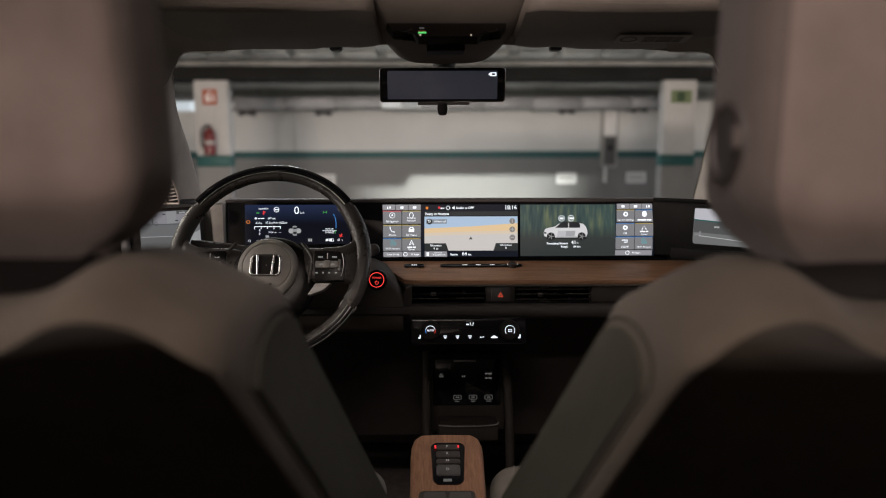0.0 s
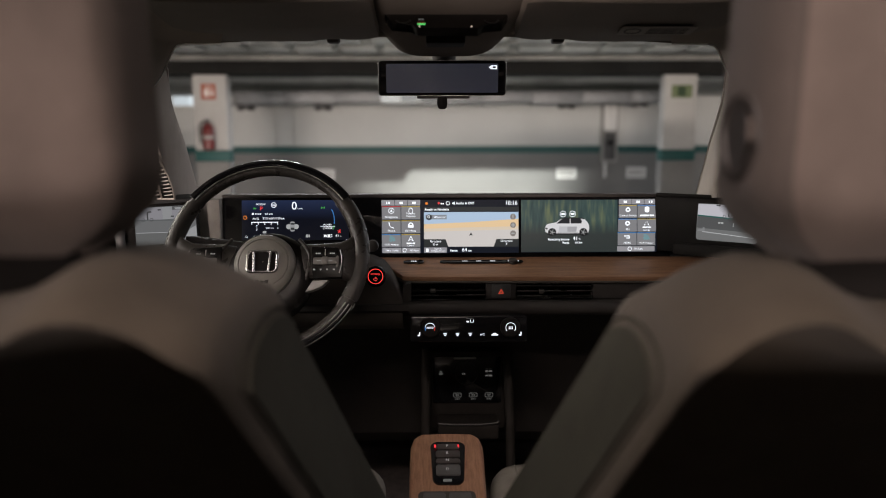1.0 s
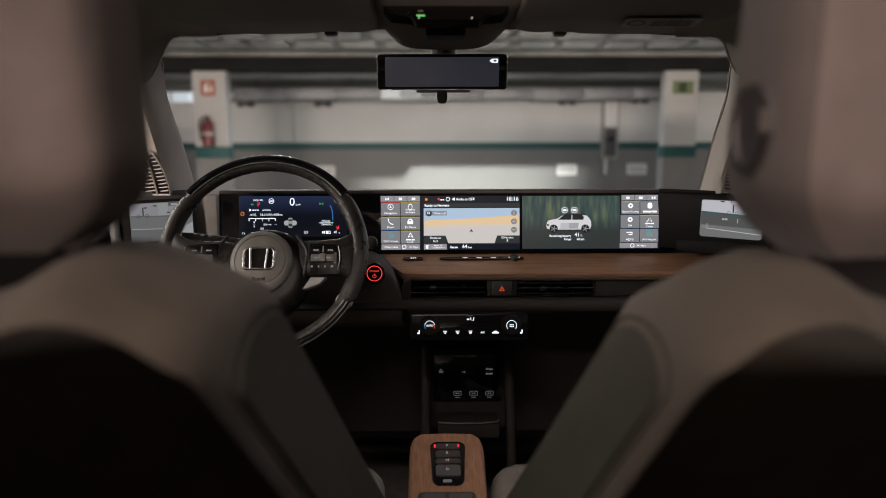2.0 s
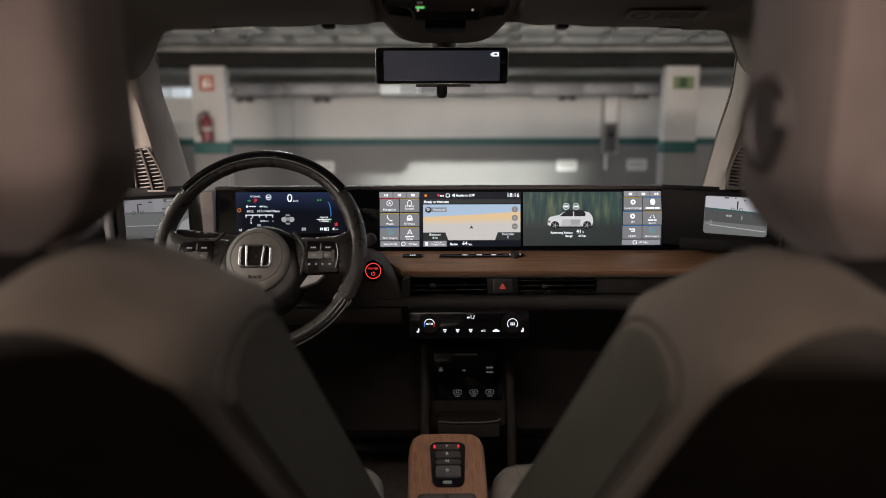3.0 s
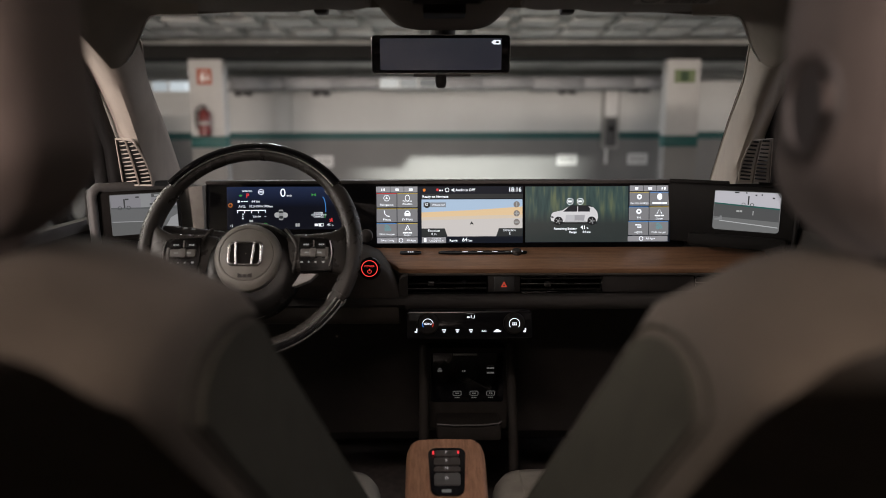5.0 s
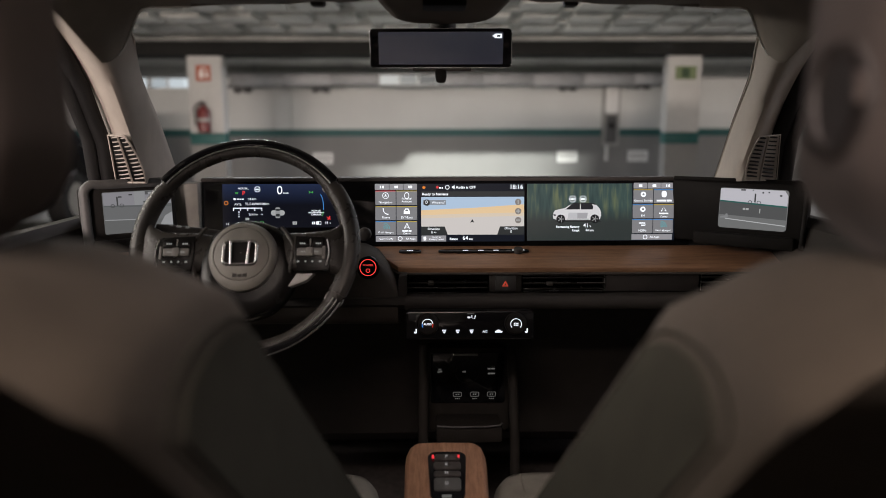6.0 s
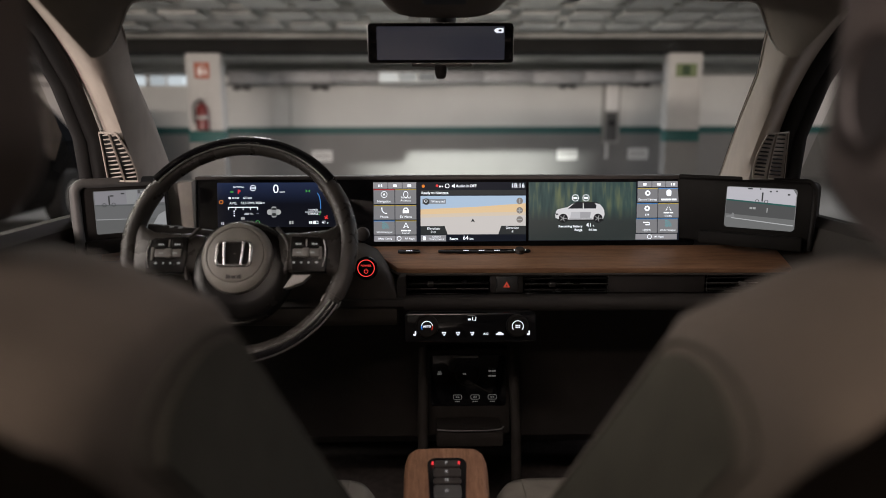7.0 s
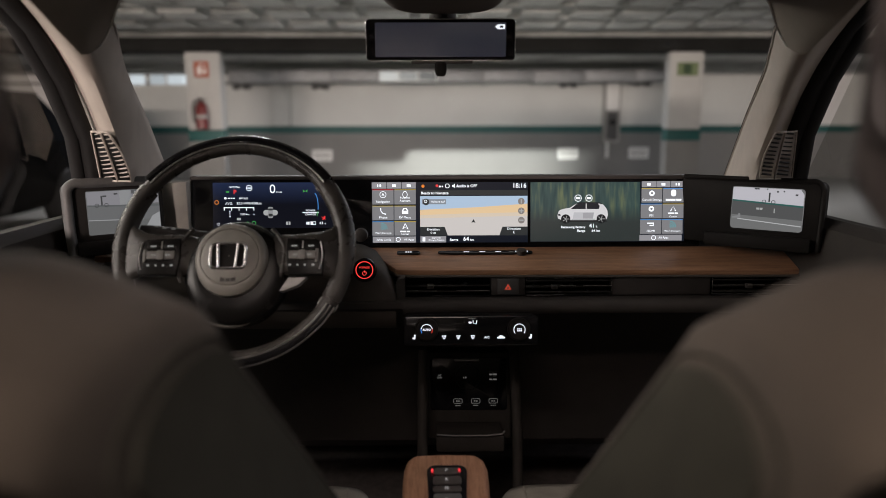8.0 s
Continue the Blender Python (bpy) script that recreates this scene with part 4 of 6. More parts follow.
vent(-0.073, 0.083, (0.852, 0.842), ((-0.022, 0.8525),))
vent(0.147, 0.298, (0.861, 0.850, 0.840), ((0.196, 0.8505),))
vent(0.476, 0.635, (0.861, 0.850, 0.840), ((0.54, 0.8505),))
part("blank_panel", box(0.300, 0.474, 1.401, 1.43, 0.8335, 0.8685, 0.002), BLACK, dash)
hz = part("hazard_switch", box(0.085, 0.145, 1.4, 1.43, 0.834, 0.868, 0.002), BLACK, dash, "hazard light switch with red triangle")
part("switch_key", box(0.096, 0.134, 1.397, 1.402, 0.837, 0.865, 0.0015), DARKGREY, hz)
bm = plate([(0.1085, 0.8455), (0.1205, 0.8455), (0.1145, 0.856)], 1.396, 1.3972)
part("triangle", bm, glow("hazard_red", (0.75, 0.09, 0.05), 0.55), hz)
part("triangle_eye", plate([(0.1122, 0.8475), (0.1168, 0.8475), (0.1145, 0.8515)], 1.3953, 1.3962), DARKGREY, hz)

# power button in its pod
rings = []
for x, zt in ((-0.62, 0.860), (-0.46, 0.864), (-0.41, 0.885), (-0.37, 0.905), (-0.30, 0.915), (-0.17, 0.918), (-0.145, 0.914), (-0.125, 0.905), (-0.110, 0.894), (-0.098, 0.881), (-0.089, 0.867), (-0.083, 0.852)):
    rings.append([(x, 1.470, zt), (x, 1.425, zt), (x, 1.402, zt - 0.004), (x, 1.391, zt - 0.012), (x, 1.387, zt - 0.025), (x, 1.387, 0.815), (x, 1.391, 0.795), (x, 1.405, 0.775), (x, 1.470, 0.755)])
part("driver_bolster", loft(rings, sharp=50), BOLSTER, dash, "smooth charcoal panel round the start button")
rings = []
for x, zt in ((-0.0825, 0.858), (-0.080, 0.865), (-0.075, 0.8695), (-0.066, 0.8715)):
    rings.append([(x, 1.43, zt), (x, 1.394, zt), (x, 1.390, zt - 0.003), (x, 1.390, 0.818), (x, 1.43, 0.812)])
part("vent_surround_end", loft(rings, sharp=50), SOFT, dash)
pb = part("power_button", lathe([(0.0195, -0.004), (0.021, 0.0), (0.021, 0.02)], 36), GLOSS, dash, "round start button with red glowing ring")
pb.matrix_basis = pose(-0.1355, 1.386, 0.884, -12, 0, 0)
REDGLOW = glow("power_red", (1.0, 0.06, 0.05), 0.95)
part("lit_ring", ring(0.0152, 0.0014, 40, y0=-0.0052, y1=-0.004), REDGLOW, pb)
text("POWER", 0.0054, 0, 0.0042, REDGLOW, pb, y=-0.0052)
part("power_symbol", ring(0.0038, 0.0009, 20, z=-0.0055, y0=-0.0052, y1=-0.004, a0=120, a1=420), REDGLOW, pb)
part("power_stroke", box(-0.0005, 0.0005, -0.0052, -0.004, -0.0045, -0.0008), REDGLOW, pb)

# climate panel
cl = part("climate_panel", plate(rounded(-0.112, 0.112, -0.0245, 0.0245, 0.006), -0.003, 0.12, 0.003), GLOSS, dash, "gloss black climate panel with backlit keys")
cl.matrix_basis = pose(0.0455, 1.313, 0.796, -10, 0, 0)
for x, sym in ((-0.0735, "AUTO"), (0.0785, "fan")):
    kn = part("climate_dial", lathe([(0.0165, -0.012), (0.0185, -0.010), (0.0195, -0.003), (0.0195, 0.0)], 36), HOOD, cl)
    kn.matrix_basis = pose(x, 0, 0.003)
    if sym == "AUTO":
        part("scale_white", ring(0.0098, 0.0011, 24, y0=-0.0135, y1=-0.012, a0=10, a1=170), ICON, kn)
        part("scale_blue", ring(0.0098, 0.0011, 8, y0=-0.0135, y1=-0.012, a0=170, a1=212), glow("cool_blue", (0.05, 0.3, 1.0), 1.0), kn)
        part("scale_red", ring(0.0098, 0.0011, 8, y0=-0.0135, y1=-0.012, a0=-32, a1=10), glow("warm_red", (1.0, 0.05, 0.03), 0.8), kn)
        text("AUTO", 0.0047, 0, 0.0005, ICON, kn, y=-0.0135, bold=0.0002)
    else:
        part("scale_white", ring(0.0098, 0.0011, 30, y0=-0.0135, y1=-0.012, a0=-40, a1=220), ICON, kn)
        bars([0.0022, 0.0022, 0.0022], 0, 0.0013, 0.0022, ICON, kn, -0.0135, 0.0006)
        bars([0.0022, 0.0022, 0.0022], 0, -0.0017, 0.0022, ICON, kn, -0.0135, 0.0006)


def seat_icon(x, z):
    bm = plate(rounded(x - 0.0008, x + 0.0015, z, z + 0.005, 0.0006), -0.0045, -0.003)
    plate(rounded(x - 0.0035, x + 0.0012, z - 0.0025, z + 0.0005, 0.001), -0.0045, -0.003, bm=bm)
    part("seat_heat_icon", bm, ICON, cl)


seat_icon(-0.0935, -0.0105)
seat_icon(0.0985, -0.0105)
for x in (-0.045, -0.0215, 0.0025):
    bm = plate([(x - 0.0038, -0.0072), (x + 0.0038, -0.0072), (x + 0.0034, -0.0084), (x - 0.0034, -0.0084)], -0.0045, -0.003)
    for k in (-1, 0, 1):
        plate([(x + k * 0.0021 - 0.0006, -0.0089), (x + k * 0.0021 + 0.0006, -0.0089), (x + k * 0.0013 + 0.0005, -0.0125 - 0.001 * (k == 0)), (x + k * 0.0013 - 0.0005, -0.0125 - 0.001 * (k == 0))], -0.0045, -0.003, bm=bm)
    part("vent_mode_icon", bm, ICON, cl)
text("A/C", 0.0052, 0.0255, -0.0105, ICON, cl, y=-0.0045, bold=0.0001)
bm = plate([(0.043, -0.0125), (0.055, -0.0125), (0.056, -0.0105), (0.0535, -0.0095), (0.051, -0.0075), (0.047, -0.0075), (0.0445, -0.0098), (0.0425, -0.0108)], -0.0045, -0.003)
part("recirculate_icon", bm, ICON, cl)
bm = plate(rounded(-0.0045, 0.0005, 0.0125, 0.0155, 0.001), -0.0045, -0.003)
tube([(0.003, -0.0038, 0.018), (0.003, -0.0038, 0.013), (0.008, -0.0038, 0.012), (0.009, -0.0038, 0.018)], 0.0008, 5, bm=bm)
part("airflow_icon", bm, ICON, cl)
bars([0.004, 0.004, 0.003], 0.001, 0.0205, 0.0012, DIM, cl, -0.0045, 0.0005)

# lower stack with sockets
st = part("socket_console", plate(rounded(-0.087, 0.087, -0.115, 0.06, 0.01), 0.0, 0.06, 0.003), DOORTRIM, dash, "black socket panel below the climate keys")
st.matrix_basis = pose(0.051, 1.525, 0.625, -6, 0, 0)
part("socket_panel", plate(rounded(-0.075, 0.078, -0.055, 0.05, 0.006), -0.003, 0.0, 0.001), GLOSS, st)
part("upper_slot", box(-0.028, 0.022, -0.010, -0.002, 0.045, 0.0485, 0.001), SATIN, st)
text("AC\n230V", 0.0046, -0.056, 0.0135, DIM, st, y=-0.0042, bold=0.0002)
part("outlet_cover", ring(0.026, 0.0012, 30, x=0.0, z=0.012, y0=-0.0042, y1=-0.003), RUBBER, st)
bars([0.002, 0.003], -0.006, 0.011, 0.003, DIM, st, -0.0042)
for k in range(4):
    bars([0.006, 0.008], 0.05, 0.022 - 0.005 * k, 0.003, DIM if k % 2 else DARKGREY, st, -0.0042, 0.001)
for x in (-0.020, 0.0155, 0.0505):
    part("port_frame", tube([(a, -0.004, b) for a, b in rounded(x - 0.0085, x + 0.0085, -0.041, -0.032, 0.002, 3)], 0.0006, 5, closed=True), DIM, st)
    bars([0.003, 0.003], x, -0.0365, 0.0025, DIM, st, -0.0042)
    bars([0.003, 0.003, 0.002], x, -0.0455, 0.0018, DIM, st, -0.0042, 0.001)
tray = part("phone_tray", box(-0.064, 0.066, -0.085, 0.0, -0.112, -0.078, 0.006), DOORTRIM, st)
part("tray_rim", tube([(-0.0625, -0.086, -0.0765), (-0.03, -0.0875, -0.0785), (0.03, -0.0875, -0.0785), (0.060, -0.086, -0.076), (0.066, -0.084, -0.071)], 0.0020, 6), DARKGREY, st)
for s in (-1, 1):
    part("stack_leg", tube([(0.051 + s * 0.088, 1.50, 0.70), (0.051 + s * 0.090, 1.44, 0.56), (0.051 + s * 0.088, 1.40, 0.46)], 0.010, 8), DOORTRIM, dash)

# ---------------------------------------------------------------- displays set in the bezel


def display(name, label, x, z=1.0262):
    return thing(name, label, "display", (x, 1.4985, z), (-8.2, 0, 0))


TILE = glow("tile_grey", (0.205, 0.20, 0.205), 1.05)
TILE2 = glow("tile_grey_light", (0.275, 0.265, 0.275), 1.05)
NIGHT = glow("display_navy", (0.006, 0.008, 0.014), 1.0)
BAR = glow("display_charcoal", (0.028, 0.03, 0.03), 1.0)
YEL = glow("display_yellow", (0.62, 0.46, 0.08), 0.9)
REDL = glow("display_red", (0.85, 0.05, 0.05), 0.9)
BLUE = glow("display_blue", (0.08, 0.3, 0.75), 0.9)
TEAL = glow("display_teal", (0.12, 0.42, 0.46), 0.9)
GRN = glow("display_green", (0.1, 0.55, 0.12), 0.55)
ORANGE = glow("display_orange", (0.85, 0.25, 0.03), 0.9)
GREYW = glow("display_soft_white", (0.42, 0.42, 0.41), 0.9)
G = 0.000361


def quad(pts, mat, parent, name, y=-0.0012, t=0.0004):
    return part(name, plate(pts, y, y + t), mat, parent)


def grid(x0, g=G, z0=96):
    """From grid counts to metres on a display whose grid begins at x0, z0."""
    return (lambda a: (a - x0) * g), (lambda b: -(b - z0) * g)


def tile(d, X, Z, x0, x1, y0, y1, line=None, mat=None):
    t = part("tile", plate([(X(x0), Z(y1)), (X(x1), Z(y1)), (X(x1), Z(y0)), (X(x0), Z(y0))], -0.0014, -0.0008), mat or TILE, d)
    if line:
        quad([(X(x0), Z(y0 + 3)), (X(x1), Z(y0 + 3)), (X(x1), Z(y0)), (X(x0), Z(y0))], line, t, "accent_line", -0.002)
    return t


def icon_round(t, X, Z, cx, cy, r=17, mat=None):
    part("icon", ring(r * G, 2.6 * G, 20, X(cx), Z(cy), -0.002, -0.0014), mat or W, t)


def icon_wifi(t, X, Z, cx, cy):
    for k, r in enumerate((10, 18, 27, 36)):
        part("icon_arc", ring(r * G, 3.4 * G, 10, X(cx - 16), Z(cy + 18), -0.002, -0.0014, 5, 85), TEAL, t)


nav = display("navigation_display", "lit touch display with map and app tiles", -0.136)
X, Z = grid(151)
quad([(X(168), Z(407)), (X(969), Z(407)), (X(969), Z(97)), (X(168), Z(97))], NIGHT, nav, "screen", -0.0006)
for x0, x1, w in ((168, 243, [6, 8]), (246, 318, [18]), (321, 393, [20])):
    t = tile(nav, X, Z, x0, x1, 97, 129, mat=TILE2)
    bars([a * G for a in w], X((x0 + x1) / 2), Z(114), 13 * G, W, t, -0.002)
t = tile(nav, X, Z, 170, 279, 134, 210, REDL)
icon_round(t, X, Z, 225, 160)
quad([(X(218), Z(166)), (X(225), Z(163)), (X(232), Z(166)), (X(225), Z(150))], W, t, "icon", -0.002)
text("Navigation", 17 * G, X(225), Z(196), W, t, y=-0.002)
t = tile(nav, X, Z, 283, 393, 134, 210, YEL)
part("icon", loft([[(X(338) + r * 13 * G * math.cos(a), yy, Z(160) + r * 18 * G * math.sin(a)) for a in [2 * math.pi * k / 20 for k in range(20)]] for r, yy in ((1, -0.002), (1, -0.0015), (0.8, -0.0015), (0.8, -0.002), (1, -0.002))], caps=False), W, t)
text("Personal\nAssistant", 15 * G, X(338), Z(184), W, t, y=-0.002)
t = tile(nav, X, Z, 170, 279, 217, 291, YEL)
bm = tube([(X(212), -0.0018, Z(228)), (X(214), -0.0018, Z(244)), (X(224), -0.0018, Z(256)), (X(240), -0.0018, Z(260))], [3.5 * G, 2.2 * G, 2.2 * G, 3.5 * G], 6)
part("icon", bm, W, t)
text("Phone", 17 * G, X(226), Z(277), W, t, y=-0.002)
t = tile(nav, X, Z, 283, 393, 217, 291, YEL)
bm = plate([(X(322), Z(258)), (X(354), Z(258)), (X(354), Z(242)), (X(346), Z(229)), (X(330), Z(229)), (X(322), Z(242))], -0.002, -0.0014)
part("icon", bm, W, t)
quad([(X(329), Z(243)), (X(347), Z(243)), (X(343), Z(234)), (X(333), Z(234))], TILE, t, "icon_glass", -0.0025)
text("EV Menu", 17 * G, X(338), Z(277), W, t, y=-0.002)
t = tile(nav, X, Z, 170, 279, 297, 370, BLUE)
icon_wifi(t, X, Z, 228, 322)
text("Wi-Fi Hotspot", 14 * G, X(226), Z(357), W, t, y=-0.002)
t = tile(nav, X, Z, 283, 393, 297, 370, YEL)
part("icon", tube([(X(325), -0.0018, Z(336)), (X(338), -0.0018, Z(308)), (X(352), -0.0018, Z(336)), (X(338), -0.0018, Z(326))], 2 * G, 5, closed=True), W, t)
bars([30 * G, 16 * G], X(338), Z(349), 7 * G, W, t, -0.002)
text("Center", 14 * G, X(338), Z(362), W, t, y=-0.002)
t = tile(nav, X, Z, 172, 283, 375, 406, mat=TILE2)
text("Safety Config", 14 * G, X(228), Z(391), W, t, y=-0.002)
t = tile(nav, X, Z, 286, 393, 375, 406, mat=TILE2)
icon_round(t, X, Z, 302, 390, 12)
text("All Apps", 15 * G, X(358), Z(391), W, t, y=-0.002)
sb = quad([(X(415), Z(163)), (X(969), Z(163)), (X(969), Z(138)), (X(415), Z(138))], BAR, nav, "title_bar", -0.0012)
text("Ready to Navigate", 19 * G, X(420), Z(153), W, sb, "LEFT", y=-0.002, bold=0.00012)
part("alert_dot", disc(8 * G, X(430), Z(117), -0.0012, -0.0006), ORANGE, nav)
bm = disc(7 * G, X(502), Z(115), -0.0012, -0.0006)
part("status_dot", bm, REDL, nav)
bars([10 * G, 6 * G], X(522), Z(119), 8 * G, W, nav, -0.0012, name="status_mark")
part("status_ring", ring(12 * G, 3 * G, 18, X(555), Z(116), -0.0012, -0.0006), W, nav)
part("speaker_mark", plate([(X(580), Z(120)), (X(586), Z(120)), (X(594), Z(128)), (X(594), Z(104)), (X(586), Z(112)), (X(580), Z(112))], -0.0012, -0.0006), W, nav)
text("Audio is OFF", 20 * G, X(601), Z(117), W, nav, "LEFT", y=-0.0012, bold=0.00012)
text("18:16", 33 * G, X(962), Z(116), W, nav, "RIGHT", y=-0.0012, bold=0.0001)
mp = quad([(X(415), Z(370)), (X(967), Z(370)), (X(967), Z(168)), (X(415), Z(168))], glow("map_grey", (0.52, 0.48, 0.45), 1.16), nav, "map_ground", -0.0009, 0.0003)
quad([(X(415), Z(238)), (X(700), Z(226)), (X(967), Z(208)), (X(967), Z(168)), (X(415), Z(168))], glow("map_sky", (0.36, 0.46, 0.58), 1.16), mp, "map_sky", -0.0013)
quad([(X(415), Z(265)), (X(640), Z(258)), (X(967), Z(252)), (X(967), Z(208)), (X(700), Z(226)), (X(415), Z(238))], glow("map_sand", (0.66, 0.47, 0.27), 1.16), mp, "map_field", -0.0013)
quad([(X(415), Z(282)), (X(967), Z(270)), (X(967), Z(252)), (X(640), Z(258)), (X(415), Z(265))], glow("map_pale", (0.58, 0.48, 0.37), 1.16), mp, "map_verge", -0.0013)
quad([(X(425), Z(210)), (X(548), Z(210)), (X(548), Z(184)), (X(425), Z(184))], glow("search_grey", (0.24, 0.26, 0.29), 1.0), mp, "search_field", -0.0018)
part("search_disc", disc(17 * G, X(445), Z(198), -0.0023, -0.0019), BAR, mp)
part("search_icon", ring(8 * G, 2.4 * G, 14, X(443), Z(195), -0.0028, -0.0024), W, mp)
text("Where to?", 16 * G, X(472), Z(198), W, mp, "LEFT", y=-0.0024)
for cy, kind in ((196, 0), (245, 1), (293, 2)):
    part("zoom_button", disc(17 * G, X(935), Z(cy), -0.0020, -0.0016), glow("zoom_grey", (0.25, 0.22, 0.2), 0.9), mp)
    bm = plate(rounded(X(923), X(947), Z(cy + 3), Z(cy - 3), 2 * G), -0.0025, -0.0021) if kind else plate(rounded(X(932), X(938), Z(cy + 12), Z(cy - 12), 2 * G), -0.0025, -0.0021)
    if kind == 1:
        plate(rounded(X(932), X(938), Z(cy + 12), Z(cy - 12), 2 * G), -0.0026, -0.0022, bm=bm)
    part("zoom_mark", bm, GREYW, mp)
part("position_arrow", plate([(X(678), Z(306)), (X(689), Z(302)), (X(700), Z(306)), (X(689), Z(287))], -0.0018, -0.0014), BAR, mp)
quad([(X(415), Z(371)), (X(557), Z(371)), (X(541), Z(326)), (X(415), Z(326))], BAR, mp, "elevation_box", -0.0018)
text("Elevation\n0 m", 18 * G, X(482), Z(348), W, mp, y=-0.0024)
quad([(X(822), Z(371)), (X(967), Z(371)), (X(967), Z(326)), (X(838), Z(326))], BAR, mp, "direction_box", -0.0018)
text("Direction\nE", 18 * G, X(897), Z(346), W, mp, y=-0.0024)
t = tile(nav, X, Z, 416, 548, 374, 406, mat=TILE2)
text("Search for\nCharging Stations", 11.5 * G, X(498), Z(388), W, t, y=-0.002)
bars([14 * G], X(434), Z(390), 20 * G, W, t, -0.002)
text("Range", 18 * G, X(567), Z(393), W, nav, "LEFT", y=-0.0012, bold=0.00012)
text("64", 30 * G, X(636), Z(389), W, nav, "LEFT", y=-0.0012, bold=0.0001)
text("km", 16 * G, X(672), Z(394), W, nav, "LEFT", y=-0.0012, bold=0.0001)

# energy display with a woodland picture behind a car side view
en = display("energy_display", "lit touch display showing a white car over woodland", 0.164)
X, Z = grid(117)
wd = bpy.data.materials.new("woodland_picture")
wd.use_nodes = True
nt = wd.node_tree
b = nt.nodes["Principled BSDF"]
tc, mp2, nz, rp = nt.nodes.new("ShaderNodeTexCoord"), nt.nodes.new("ShaderNodeMapping"), nt.nodes.new("ShaderNodeTexNoise"), nt.nodes.new("ShaderNodeValToRGB")
mp2.inputs["Scale"].default_value = (95, 1, 14)
nz.inputs["Scale"].default_value, nz.inputs["Detail"].default_value = 1.0, 2
el = rp.color_ramp.elements
el[0].position, el[0].color = 0.30, (0.014, 0.034, 0.036, 1)
el[1].position, el[1].color = 0.78, (0.13, 0.15, 0.075, 1)
e2 = el.new(0.52)
e2.color = (0.038, 0.068, 0.062, 1)
sep, mr, mixc = nt.nodes.new("ShaderNodeSeparateXYZ"), nt.nodes.new("ShaderNodeMapRange"), nt.nodes.new("ShaderNodeMix")
mixc.data_type = "RGBA"
mr.inputs["From Min"].default_value, mr.inputs["From Max"].default_value = -0.075, -0.045
nt.links.new(tc.outputs["Object"], mp2.inputs["Vector"])
nt.links.new(mp2.outputs[0], nz.inputs["Vector"])
nt.links.new(nz.outputs["Fac"], rp.inputs["Fac"])
nt.links.new(tc.outputs["Object"], sep.inputs[0])
nt.links.new(sep.outputs["Z"], mr.inputs["Value"])
nt.links.new(mr.outputs[0], mixc.inputs["Factor"])
mixc.inputs["A"].default_value = (0.030, 0.036, 0.034, 1)
nt.links.new(rp.outputs[0], mixc.inputs["B"])
nt.links.new(mixc.outputs["Result"], b.inputs["Emission Color"])
b.inputs["Emission Strength"].default_value = 1.0
b.inputs["Base Color"].default_value = (0.01, 0.01, 0.01, 1)
b.inputs["Roughness"].default_value = 0.35
b.inputs["Specular IOR Level"].default_value = 0.2
quad([(X(117), Z(405)), (X(912), Z(405)), (X(912), Z(97)), (X(117), Z(97))], NIGHT, en, "screen", -0.0006)
quad([(X(118), Z(403)), (X(683), Z(403)), (X(683), Z(99)), (X(118), Z(99))], wd, en, "woodland", -0.0009, 0.0003)
ci = quad([(X(a), Z(b)) for a, b in ((259, 285), (257, 268), (262, 250), (270, 241), (298, 234), (322, 230), (350, 211), (372, 203), (470, 204), (490, 212), (508, 232), (515, 248), (517, 270), (510, 289), (500, 295), (282, 295))], glow("icon_car_white", (0.66, 0.64, 0.64), 1.0), en, "car_picture", -0.0014)
quad([(X(a), Z(b)) for a, b in ((324, 237), (352, 214), (373, 208), (402, 208), (402, 237))], glow("icon_car_glass", (0.016, 0.017, 0.02), 1.0), ci, "picture_window", -0.0018)
quad([(X(a), Z(b)) for a, b in ((407, 237), (407, 208), (464, 209), (474, 220), (471, 237))], glow("icon_car_glass", (0.016, 0.017, 0.02), 1.0), ci, "picture_window", -0.0018)
quad([(X(a), Z(b)) for a, b in ((342, 215), (372, 202), (472, 203), (491, 211), (484, 213), (470, 209), (373, 209))], glow("icon_car_roof", (0.015, 0.015, 0.017), 1.0), ci, "picture_roof", -0.002)
quad([(X(a), Z(b)) for a, b in ((336, 286), (440, 286), (446, 254), (341, 254))], glow("icon_car_shade", (0.50, 0.49, 0.50), 1.0), ci, "picture_door", -0.0018)
quad([(X(a), Z(b)) for a, b in ((388, 286), (439, 286), (444, 256), (388, 256))], glow("icon_car_battery", (0.36, 0.35, 0.36), 1.0), ci, "picture_battery", -0.0022)
quad([(X(a), Z(b)) for a, b in ((258, 262), (270, 262), (274, 270), (262, 272))], glow("icon_car_lamp", (0.05, 0.05, 0.055), 1.0), ci, "picture_lamp", -0.0018)
quad([(X(a), Z(b)) for a, b in ((330, 292), (452, 292), (452, 287), (330, 287))], glow("icon_car_shade", (0.42, 0.41, 0.42), 1.0), ci, "picture_sill", -0.0018)
quad([(X(a), Z(b)) for a, b in ((268, 303), (515, 303), (505, 294), (278, 294))], glow("picture_shadow", (0.02, 0.02, 0.02), 1.0), ci, "picture_underside", -0.0017)
